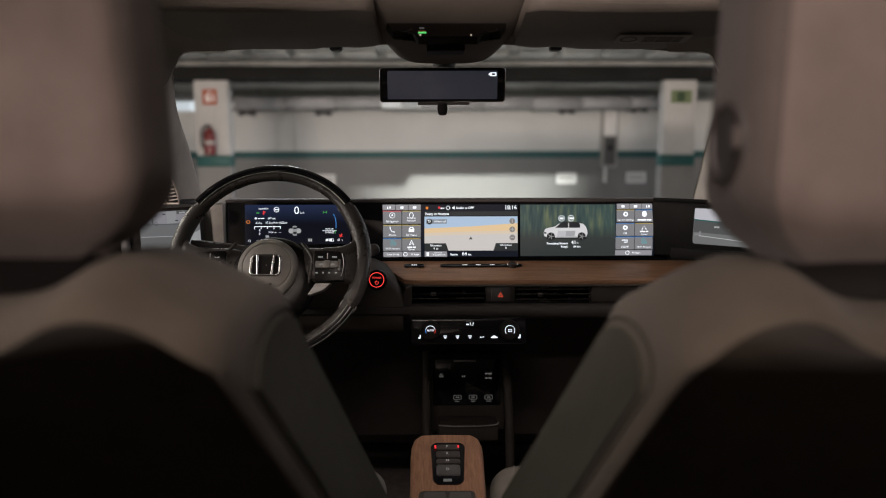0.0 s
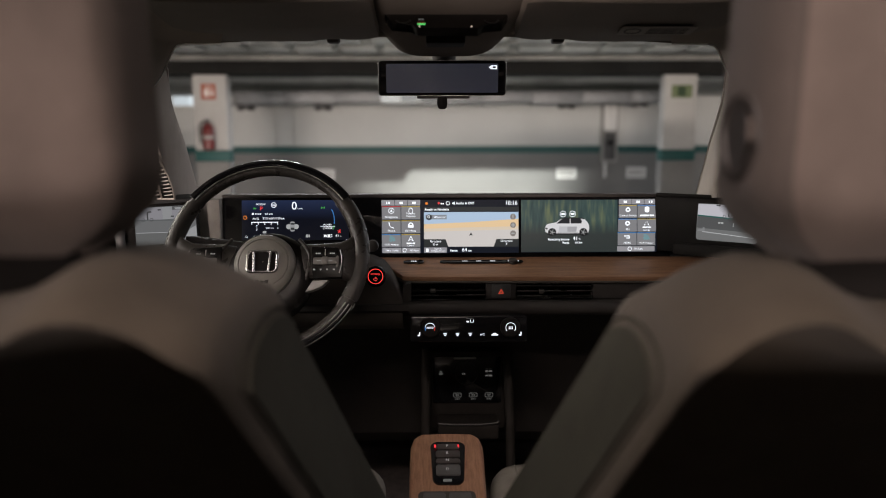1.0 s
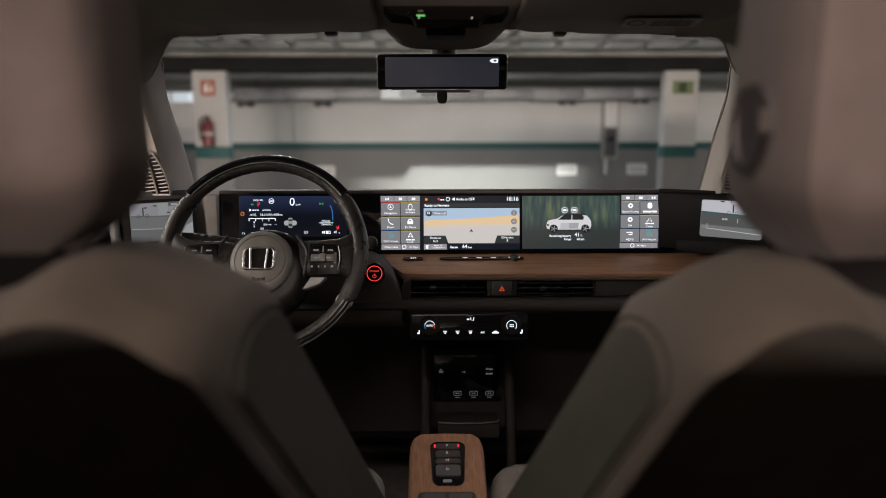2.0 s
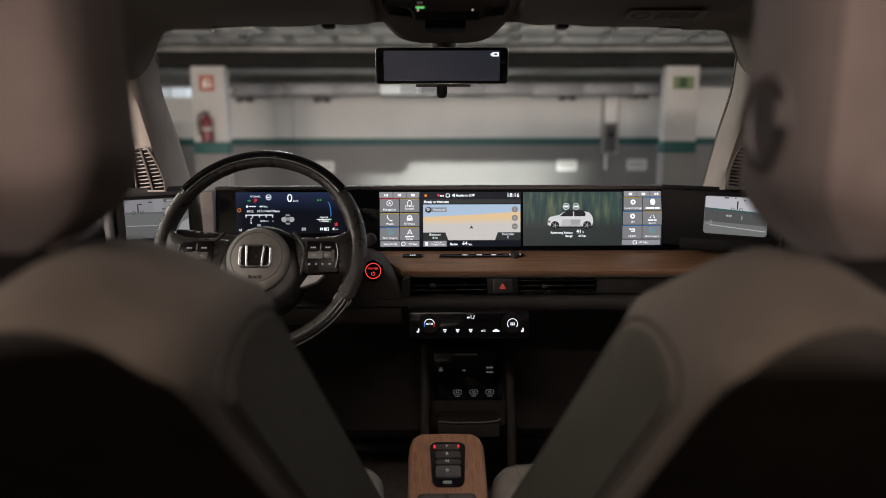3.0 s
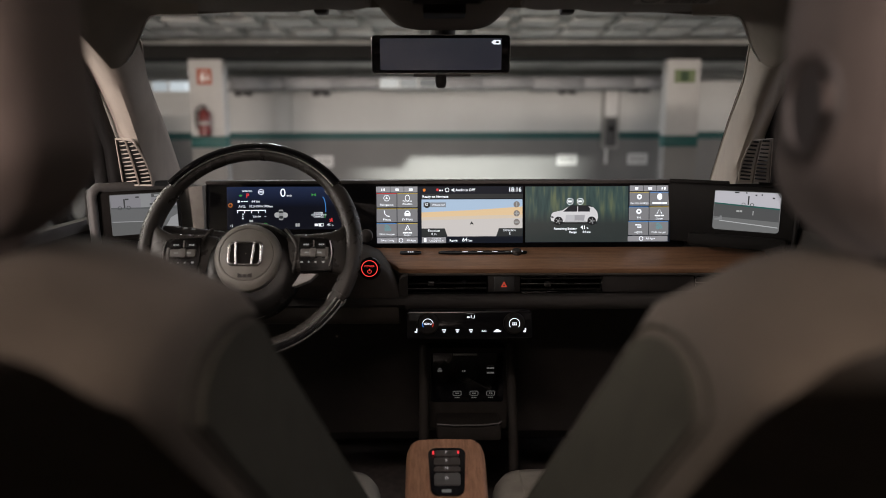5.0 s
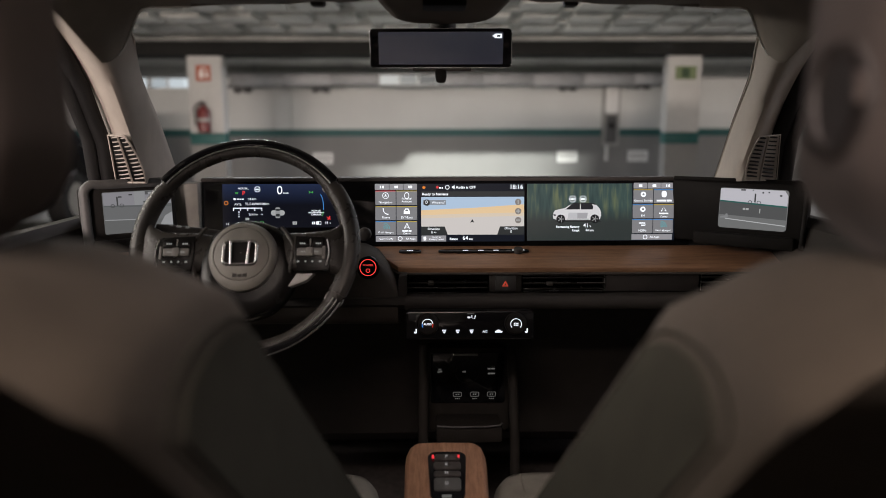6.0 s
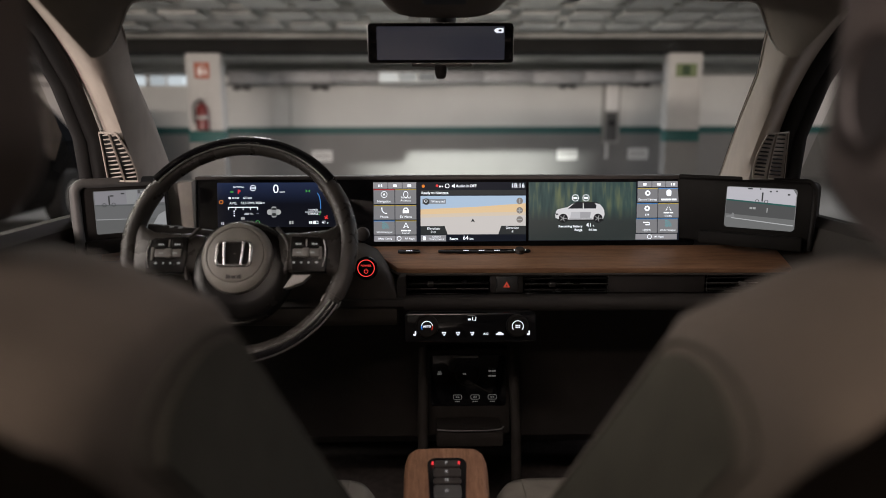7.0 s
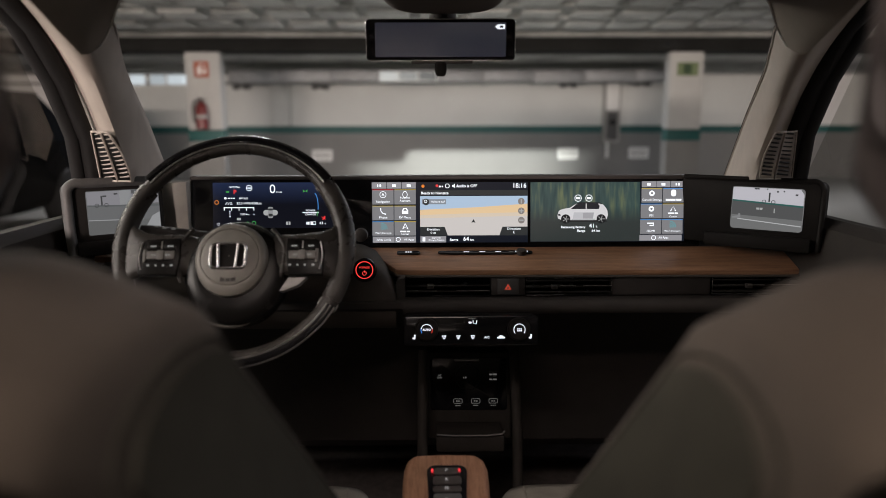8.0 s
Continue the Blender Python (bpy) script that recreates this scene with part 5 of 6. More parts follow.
for cx in (299, 482):
    part("picture_wheel", disc(24 * G, X(cx), Z(288), -0.0022, -0.0018), glow("picture_tyre", (0.01, 0.01, 0.011), 1.0), ci)
    for k in range(5):
        a = 2 * math.pi * k / 5
        part("picture_spoke", tube([(X(cx), -0.0024, Z(288)), (X(cx) + 18 * G * math.cos(a), -0.0024, Z(288) + 18 * G * math.sin(a))], 1.6 * G, 4), GREYW, ci)
for cx, k in ((363, 0), (419, 1)):
    part("mode_ring", ring(18 * G, 2.6 * G, 24, X(cx), Z(181), -0.0016, -0.001), W, en)
    part("mode_mark", plate(rounded(X(cx - 10), X(cx + 10), Z(186), Z(176), 2 * G), -0.0016, -0.001), W, en)
text("Remaining Battery", 17 * G, X(400), Z(330), W, en, "RIGHT", y=-0.0014, bold=0.0001)
text("Range", 17 * G, X(400), Z(349), W, en, "RIGHT", y=-0.0014, bold=0.0001)
text("41", 30 * G, X(420), Z(324), W, en, "LEFT", y=-0.0014, bold=0.0001)
text("%", 14 * G, X(454), Z(328), W, en, "LEFT", y=-0.0014)
text("64 km", 17 * G, X(433), Z(349), W, en, "LEFT", y=-0.0014, bold=0.0001)
for x0, x1, w in ((692, 765, [18]), (768, 838, [20]), (841, 913, [6, 9])):
    t = tile(en, X, Z, x0, x1, 95, 126, mat=TILE2)
    bars([a * G for a in w], X((x0 + x1) / 2), Z(111), 13 * G, W, t, -0.002)
names = ((691, 797, 131, 205, YEL, "General Settings", 15), (801, 911, 131, 205, BLUE, "", 0), (687, 796, 211, 286, BLUE, "FM", 17), (800, 908, 211, 286, YEL, "Center", 14), (684, 794, 291, 366, BLUE, "HDMI", 17), (798, 904, 291, 366, BLUE, "Wi-Fi Hotspot", 14))
for i, (x0, x1, y0, y1, line, word, size) in enumerate(names):
    t = tile(en, X, Z, x0, x1, y0, y1, line)
    cx = (x0 + x1) / 2
    if i == 5:
        icon_wifi(t, X, Z, cx, y0 + 26)
    elif i == 3:
        part("icon", tube([(X(cx - 14), -0.0018, Z(y0 + 38)), (X(cx), -0.0018, Z(y0 + 12)), (X(cx + 14), -0.0018, Z(y0 + 38)), (X(cx), -0.0018, Z(y0 + 30))], 2 * G, 5, closed=True), W, t)
        bars([30 * G, 16 * G], X(cx), Z(y1 - 26), 7 * G, W, t, -0.002)
    elif i == 4:
        part("icon", tube([(X(cx - 18), -0.0018, Z(y0 + 20)), (X(cx + 14), -0.0018, Z(y0 + 20)), (X(cx + 14), -0.0018, Z(y0 + 32)), (X(cx - 6), -0.0018, Z(y0 + 32))], 3 * G, 5), W, t)
    elif i == 1:
        part("icon", plate(rounded(X(cx - 13), X(cx + 13), Z(y0 + 42), Z(y0 + 8), 11 * G), -0.002, -0.0014), W, t)
        bars([50 * G, 26 * G], X(cx), Z(y1 - 14), 9 * G, W, t, -0.002)
    else:
        part("icon", disc(14 * G, X(cx), Z(y0 + 26), -0.002, -0.0014), W, t)
        part("icon_eye", disc(6 * G, X(cx), Z(y0 + 26), -0.0025, -0.0021), TILE, t)
    if word:
        text(word, size * G, X(cx), Z(y1 - (9 if i == 3 else 14)), W, t, y=-0.002)
t = tile(en, X, Z, 681, 900, 371, 401, mat=TILE2)
icon_round(t, X, Z, 754, 386, 12)
text("All Apps", 15 * G, X(805), Z(386), W, t, y=-0.002)

# instrument display behind the wheel
cs = display("instrument_display", "lit instrument display with white and coloured readouts", -0.424)
H = 0.000505
X, Z = grid(620, H, 70)
navy = glow("instrument_navy", (0.008, 0.011, 0.022), 1.0)
nt = navy.node_tree
tc, sep, mr, mixc = nt.nodes.new("ShaderNodeTexCoord"), nt.nodes.new("ShaderNodeSeparateXYZ"), nt.nodes.new("ShaderNodeMapRange"), nt.nodes.new("ShaderNodeMix")
mixc.data_type = "RGBA"
mixc.inputs["A"].default_value, mixc.inputs["B"].default_value = (0.0045, 0.005, 0.009, 1), (0.014, 0.022, 0.055, 1)
mr.inputs["From Min"].default_value, mr.inputs["From Max"].default_value = Z(150), Z(72)
nt.links.new(tc.outputs["Object"], sep.inputs[0])
nt.links.new(sep.outputs["Z"], mr.inputs["Value"])
nt.links.new(mr.outputs[0], mixc.inputs["Factor"])
nt.links.new(mixc.outputs["Result"], nt.nodes["Principled BSDF"].inputs["Emission Color"])
quad([(X(622), Z(236)), (X(1066), Z(236)), (X(1066), Z(70)), (X(622), Z(70))], navy, cs, "screen", -0.0006)
text("NORMAL", 10 * H, X(702), Z(87), W, cs, y=-0.0012)
text("P", 22 * H, X(703), Z(105), REDL, cs, y=-0.0012, bold=0.0003)
part("gear_mark", plate(rounded(X(670), X(682), Z(107), Z(101), 2 * H), -0.0012, -0.0006), GRN, cs)
part("lane_ring", ring(11 * H, 2 * H, 22, X(755), Z(90), -0.0012, -0.0006), W, cs)
part("lane_bar", plate(rounded(X(748), X(762), Z(92), Z(88), H), -0.0013, -0.0007), W, cs)
text("0", 46 * H, X(840), Z(95), W, cs, y=-0.0012)
text("km/h", 10 * H, X(864), Z(105), W, cs, y=-0.0012)
bm = plate([(X(951), Z(107)), (X(959), Z(102)), (X(951), Z(96))], -0.0012, -0.0006)
plate([(X(967), Z(107)), (X(967), Z(96)), (X(959), Z(102))], -0.0012, -0.0006, bm=bm)
part("lamp_mark", bm, GRN, cs)
part("range_mark", plate(rounded(X(664), X(672), Z(131), Z(123), 2 * H), -0.0012, -0.0006), W, cs)
bars([8 * H, 6 * H, 8 * H], X(690), Z(127), 3.5 * H, W, cs, -0.0012, 2 * H)
text("64 km", 13 * H, X(718), Z(127), W, cs, "LEFT", y=-0.0012)
text("AVG.", 13 * H, X(667), Z(147), W, cs, "LEFT", y=-0.0012)
text("33.5 kWh/100km", 13 * H, X(708), Z(146), W, cs, "LEFT", y=-0.0012)
part("alert_ring", ring(8 * H, 2.4 * H, 18, X(636), Z(142), -0.0012, -0.0006), ORANGE, cs)
bm = plate(rounded(X(661), X(772), Z(163), Z(160), H), -0.0012, -0.0006)
for k in range(5):
    a = 662 + k * 27
    plate(rounded(X(a), X(a + 2.5), Z(172), Z(160), H * 0.6), -0.0013, -0.0007, bm=bm)
part("scale", bm, W, cs)
text("2020 km", 9.5 * H, X(738), Z(186), W, cs, y=-0.0012)
bars([2 * H, 2 * H], X(771), Z(186), 2 * H, W, cs, -0.0012, 2 * H)
part("up_arrow", plate([(X(681), Z(178)), (X(687), Z(178)), (X(684), Z(172))], -0.0012, -0.0006), W, cs)
text("A", 8 * H, X(684), Z(184), W, cs, y=-0.0012)
part("down_arrow", plate([(X(681), Z(191)), (X(684), Z(197)), (X(687), Z(191))], -0.0012, -0.0006), W, cs)
part("car_icon", plate(rounded(X(806), X(858), Z(190), Z(170), 9 * H), -0.0012, -0.0006), GREYW, cs)
part("car_icon_roof", plate(rounded(X(823), X(841), Z(200), Z(159), 5 * H), -0.0015, -0.0009), glow("icon_grey", (0.30, 0.30, 0.30), 0.9), cs)
part("car_icon_band", plate(rounded(X(824), X(841), Z(172), Z(165), 3 * H), -0.002, -0.0016), BAR, cs)
part("car_icon_band", plate(rounded(X(825), X(840), Z(194), Z(184), 3 * H), -0.002, -0.0016), BAR, cs)
bars([14 * H], X(716), Z(203), 9 * H, GREYW, cs, -0.0012)
text("12", 13 * H, X(640), Z(222), W, cs, y=-0.0012)
bars([10 * H, 10 * H, 10 * H], X(688), Z(222), 7 * H, GREYW, cs, -0.0012, 2 * H)
text("P", 15 * H, X(748), Z(218), GRN, cs, y=-0.0012)
part("brake_ring", ring(8 * H, 2.4 * H, 18, X(771), Z(218), -0.0012, -0.0006), GRN, cs)
bars([8 * H, 6 * H], X(896), Z(219), 12 * H, GREYW, cs, -0.0012, 2 * H)
part("battery_outline", tube([(x, -0.001, z) for x, z in ((X(978), Z(224)), (X(996), Z(224)), (X(996), Z(214)), (X(978), Z(214)))], 1.1 * H, 5, closed=True), W, cs)
bars([9 * H], X(983), Z(219), 7 * H, W, cs, -0.0012)
bars([4 * H, 5 * H], X(968), Z(219), 10 * H, W, cs, -0.0012, 2 * H)
text("41", 15 * H, X(1010), Z(219), W, cs, "LEFT", y=-0.0012)
text("%", 8 * H, X(1029), Z(221), W, cs, "LEFT", y=-0.0012)
part("power_arc", tube([(X(990 + 16 * math.cos(radians(a))), -0.001, Z(158 - 50 * math.sin(radians(a)))) for a in range(75, -20, -8)], 1.4 * H, 5), BLUE, cs)
part("charge_arc", tube([(X(990 + 16 * math.cos(radians(a))), -0.001, Z(158 - 50 * math.sin(radians(a)))) for a in range(-20, -50, -6)], 1.4 * H, 5), GRN, cs)
text("POWER", 10 * H, X(978), Z(173), W, cs, y=-0.0012)
text("CHARGE", 10 * H, X(978), Z(187), W, cs, y=-0.0012)
bars([60 * H], X(978), Z(180), 2 * H, W, cs, -0.0013)
bm = disc(2.6 * H, X(1029), Z(195), -0.0012, -0.0006)
plate([(X(1020), Z(207)), (X(1024), Z(207)), (X(1032), Z(199)), (X(1030), Z(197)), (X(1024), Z(199))], -0.0012, -0.0006, bm=bm)
plate([(X(1017), Z(196)), (X(1019), Z(195)), (X(1034), Z(205)), (X(1032), Z(207))], -0.0014, -0.0008, bm=bm)
part("belt_warning", bm, REDL, cs)

# wing-camera displays at the dash ends


def side_display(s, x):
    d = thing("wing_camera_display", "small lit display showing the garage behind, in a black hood", "display", (x, 1.405, 0.985), (-4, 0, -36 * s), group="wing camera displays")
    a, b = (-0.150, 0.086) if s > 0 else (-0.086, 0.066)
    out = []
    for px, pz in rounded(a, b, -0.066, 0.051, 0.012, 8):
        out.append((px, pz))
    part("hood", plate(out, 0.002, 0.07, 0.002), HOOD, d, "black display hood")
    # a rim over the top and down the outer side only
    e, i = (b, a) if s > 0 else (a, b)
    rim = [(i + (e - i) * 0.02, 0.0515), (e - s * 0.02, 0.0515)] + [(e - s * 0.017 + s * 0.018 * math.sin(radians(k)), 0.0345 + 0.018 * math.cos(radians(k))) for k in range(10, 91, 10)] + [(e + s * 0.001, -0.02), (e - s * 0.001, -0.067)]
    # left rim coloured lighter for the light that falls on it
    bm = tube([(p, 0.0, q) for p, q in rim], 0.0042 if s > 0 else 0.0085, 10, flat=1.0)
    part("hood_rim", bm, HOOD if s > 0 else DARKGREY, d)
    w, h0, h1 = 0.0585, -0.0365, 0.0375
    sc = part("screen", plate(rounded(-w, w, h0, h1, 0.006 if s > 0 else 0.003), 0.0, 0.004), glow("rear_view_floor", (0.19, 0.19, 0.185), 0.8 if s > 0 else 0.58), d, "camera picture of the garage")
    quad([(-w + 0.001, 0.012), (w - 0.001, 0.006 if s > 0 else 0.012), (w - 0.001, 0.028), (w - 0.007, h1 - 0.001), (-w + 0.001, h1 - 0.001)], glow("rear_view_wall", (0.52, 0.50, 0.53), 0.92 if s > 0 else 0.42), sc, "wall_picture", -0.0005)
    quad([(-w + 0.001, 0.012), (w - 0.001, 0.006), (w - 0.001, 0.009), (-w + 0.001, 0.0145)], glow("rear_view_stripe", (0.03, 0.12, 0.105) if s > 0 else (0.12, 0.125, 0.125), 0.8), sc, "stripe_picture", -0.001)
    quad([(-w + 0.001, -0.012), (w - 0.001, -0.016), (w - 0.001, 0.006), (-w + 0.001, 0.012)], glow("rear_view_base", (0.10, 0.10, 0.099) if s > 0 else (0.16, 0.16, 0.16), 0.8), sc, "base_picture", -0.0005)
    dk = glow("rear_view_dark", (0.05, 0.05, 0.05), 0.9)
    o = 0.004 if s > 0 else -0.034
    for cx in (o - 0.009, o + 0.006):
        part("hose_picture", ring(0.0034, 0.0009, 14, cx, 0.013, -0.002, -0.0015), dk, sc)
    quad([(o - 0.002, 0.013), (o + 0.0005, 0.013), (o + 0.0005, 0.029), (o - 0.002, 0.029)], dk, sc, "post_picture", -0.0015)
    lite = glow("rear_view_light", (0.62, 0.62, 0.62), 0.7 if s > 0 else 0.45)
    if s > 0:
        fits = [(-0.018, 0.0335, 0.004), (0.016, 0.030, 0.0015), (0.026, 0.031, 0.0012), (0.046, 0.026, 0.002), (-0.001, 0.0335, 0.0012)]
        quad([(-0.001, 0.0335), (0.0005, 0.0335), (0.0005, 0.0365), (-0.001, 0.0365)], lite, sc, "lamp_picture", -0.0015)
        for k in range(2):
            quad([(-0.0165 + 0.0055 * k, -0.0015), (-0.012 + 0.0055 * k, -0.0015), (-0.012 + 0.0055 * k, 0.002), (-0.0165 + 0.0055 * k, 0.002)], GREYW, sc, "plate_picture", -0.0015)
        quad([(0.012, -0.006), (0.0135, -0.006), (0.0135, 0.002), (0.012, 0.002)], GREYW, sc, "pipe_picture", -0.0015)
        quad([(-w + 0.012, -0.020), (w - 0.002, -0.027), (w - 0.002, -0.0255), (-w + 0.012, -0.0185)], lite, sc, "body_picture", -0.001)
        quad([(-w + 0.003, -0.019), (-w + 0.017, -0.0175), (-w + 0.016, -0.0105), (-w + 0.013, -0.010), (-w + 0.012, -0.014), (-w + 0.003, -0.016)], glow("rear_view_mid", (0.26, 0.26, 0.26), 0.8), sc, "handle_picture", -0.0015)
    else:
        fits = [(-0.030, 0.027, 0.003), (-0.012, 0.030, 0.003), (0.012, 0.016, 0.003)]
        quad([(-0.006, 0.012), (0.012, 0.012), (0.012, h1 - 0.001), (-0.006, h1 - 0.001)], glow("rear_view_pillar", (0.40, 0.40, 0.40), 0.6), sc, "pillar_picture", -0.001)
        quad([(0.013, 0.030), (0.045, 0.030), (0.045, h1 - 0.001), (0.013, h1 - 0.001)], glow("rear_view_ceiling", (0.10, 0.10, 0.10), 0.8), sc, "ceiling_picture", -0.001)
        quad([(0.018, 0.031), (0.030, 0.031), (0.030, 0.0345), (0.018, 0.0345)], lite, sc, "lamp_picture", -0.0014)
        quad([(0.030, -0.034), (w - 0.001, -0.034), (w - 0.001, -0.004), (0.045, -0.010)], lite, sc, "body_picture", -0.001)
        quad([(-w + 0.001, -0.012), (0.03, -0.016), (0.03, -0.0145), (-w + 0.001, -0.0105)], lite, sc, "line_picture", -0.001)
    for fx, fz, fw in fits:
        quad([(fx - fw, fz), (fx + fw, fz), (fx + fw, fz + 0.0025), (fx - fw, fz + 0.0025)], dk, sc, "fitting_picture", -0.0015)
    if s > 0:
        part("lower_ledge", box(-0.10, 0.075, -0.012, 0.03, -0.070, -0.046, 0.004), HOOD, d)
    else:
        part("lower_ledge", box(-0.08, 0.07, -0.012, 0.03, -0.070, -0.046, 0.004), HOOD, d)
    return d


side_display(1, 0.565)
side_display(-1, -0.548)

# ---------------------------------------------------------------- steering wheel

sw = thing("steering_wheel", "two-spoke black leather steering wheel with gloss inlays", "steering wheel", (-0.304, 1.197, 0.956), (-26.5, 0, 0))
R0 = 0.1605


def rim_arc(a0, a1, n, minor, radius=R0, y=0.0, flat=0.85):
    rings = []
    for i in range(n + 1):
        a = radians(a0 + (a1 - a0) * i / n)
        c = Vector((radius * math.cos(a), y, radius * math.sin(a)))
        o = Vector((math.cos(a), 0, math.sin(a)))
        rings.append([c + o * minor * math.cos(2 * math.pi * k / 16) + Vector((0, flat * minor * math.sin(2 * math.pi * k / 16), 0)) for k in range(16)])
    return loft(rings, sharp=60)


part("upper_rim", rim_arc(35, 145, 40, 0.0120), LEATHER, sw)
part("side_rim", rim_arc(-28, 35, 24, 0.0146), LEATHER, sw)
part("side_rim", rim_arc(145, 208, 24, 0.0146), LEATHER, sw)
part("lower_rim", rim_arc(208, 332, 44, 0.0125), LEATHER, sw)
part("upper_inlay", rim_arc(38, 142, 40, 0.0085, R0 + 0.0068, -0.0056), GLOSS, sw, "gloss black rim inlay")
part("lower_inlay", rim_arc(211, 329, 44, 0.0072, R0 + 0.0065, -0.0052), GLOSS, sw, "gloss black rim inlay")
# bright lines stand in for reflections on the gloss inlays
for a0, a1 in ((38, 142), (211, 329)):
    part("inlay_inner_glint", tube([((R0 + 0.0002) * math.cos(radians(a0 + (a1 - a0) * k / 40)), -0.0108, (R0 + 0.0002) * math.sin(radians(a0 + (a1 - a0) * k / 40))) for k in range(41)], 0.0011, 6), RIM_GLINT, sw)
    part("inlay_outer_glint", tube([((R0 + 0.0122) * math.cos(radians(a0 + (a1 - a0) * k / 40)), -0.0088, (R0 + 0.0122) * math.sin(radians(a0 + (a1 - a0) * k / 40))) for k in range(41)], 0.0011, 6), RIM_GLINT, sw)
for a in (38, 142, 211, 329):
    ang = radians(a)
    t = part("rim_seam", lathe([(0.0136, -0.0008), (0.0148, 0.0), (0.0136, 0.0008)], 18), SATIN if a in (211, 329) else LEATHER, sw)
    t.matrix_basis = Matrix.Translation((R0 * math.cos(ang), 0, R0 * math.sin(ang))) @ Matrix.Rotation(-ang, 4, "Y") @ Matrix.Rotation(radians(90), 4, "X") @ Matrix.Rotation(radians(90), 4, "X")
# hub and airbag cover
part("hub_shell", loft([[(0.007 + r * math.cos(a), y, -0.033 + r * (0.98 if math.sin(a) > 0 else 1.10) * math.sin(a)) for a in [2 * math.pi * k / 48 for k in range(48)]] for r, y in ((0.070, 0.03), (0.075, 0.008), (0.073, -0.008), (0.066, -0.015), (0.050, -0.018))]), HUBSHELL, sw, "satin black hub shell")
# highlight on the black chin, drawn as a lighter grey bead
part("chin_glint", tube([(0.002 + 0.074 * math.cos(radians(a)), -0.004, -0.033 + 0.081 * math.sin(radians(a))) for a in range(228, 312, 4)], 0.0018, 6), HUB, sw, "curved grey line for the highlight under the hub")
part("airbag_cover", loft([[(0.003 + 0.82 * r * math.cos(a), y, -0.020 + 0.82 * r * (1.0 if math.sin(a) > 0 else 1.0 + 0.10 * max(0, r - 0.05) / 0.012) * math.sin(a)) for a in [2 * math.pi * k / 48 for k in range(48)]] for r, y in ((0.062, -0.006), (0.0625, -0.018), (0.061, -0.0245), (0.057, -0.0285), (0.0515, -0.0305), (0.0505, -0.0305), (0.0498, -0.0290), (0.0490, -0.0305), (0.047, -0.0312), (0.03, -0.0338), (0.001, -0.0348))], sharp=30), HUB, sw, "charcoal round airbag cover")
o, n = rounded(-0.0250, 0.0280, -0.0395, 0.0, 0.009, 5), rounded(-0.0205, 0.0235, -0.0350, -0.0045, 0.006, 5)
em = part("emblem_frame", loft([[(x, y, z) for x, z in r] for r, y in ((o, -0.0325), (o, -0.0350), ([((a + c) / 2, (b + d) / 2) for (a, b), (c, d) in zip(o, n)], -0.0366), (n, -0.0350), (n, -0.0325))], caps=False, sharp=70), EMBLEM, sw, "plain chrome emblem")
part("emblem_recess", plate(rounded(-0.0225, 0.0255, -0.037, -0.0025, 0.007), -0.0348, -0.031), HOOD, em)
part("emblem_bar", tube([(-0.0125, -0.0358, -0.0035), (-0.0105, -0.0358, -0.0365)], 0.0022, 10), EMBLEM, em)
part("emblem_bar", tube([(0.0155, -0.0358, -0.0035), (0.0130, -0.0358, -0.0365)], 0.0022, 10), EMBLEM, em)
bars([0.0065, 0.0065, 0.0065], 0.003, -0.0525, 0.007, LEATHER, sw, -0.0325, 0.0008, "embossed_mark")
LITEKEY = material("light_grey_key", (0.36, 0.35, 0.33), 0.45, vary=0.05, bump=0.05)
ROCKER = material("dark_key", (0.16, 0.154, 0.14), 0.5, vary=0.08, bump=0.05)
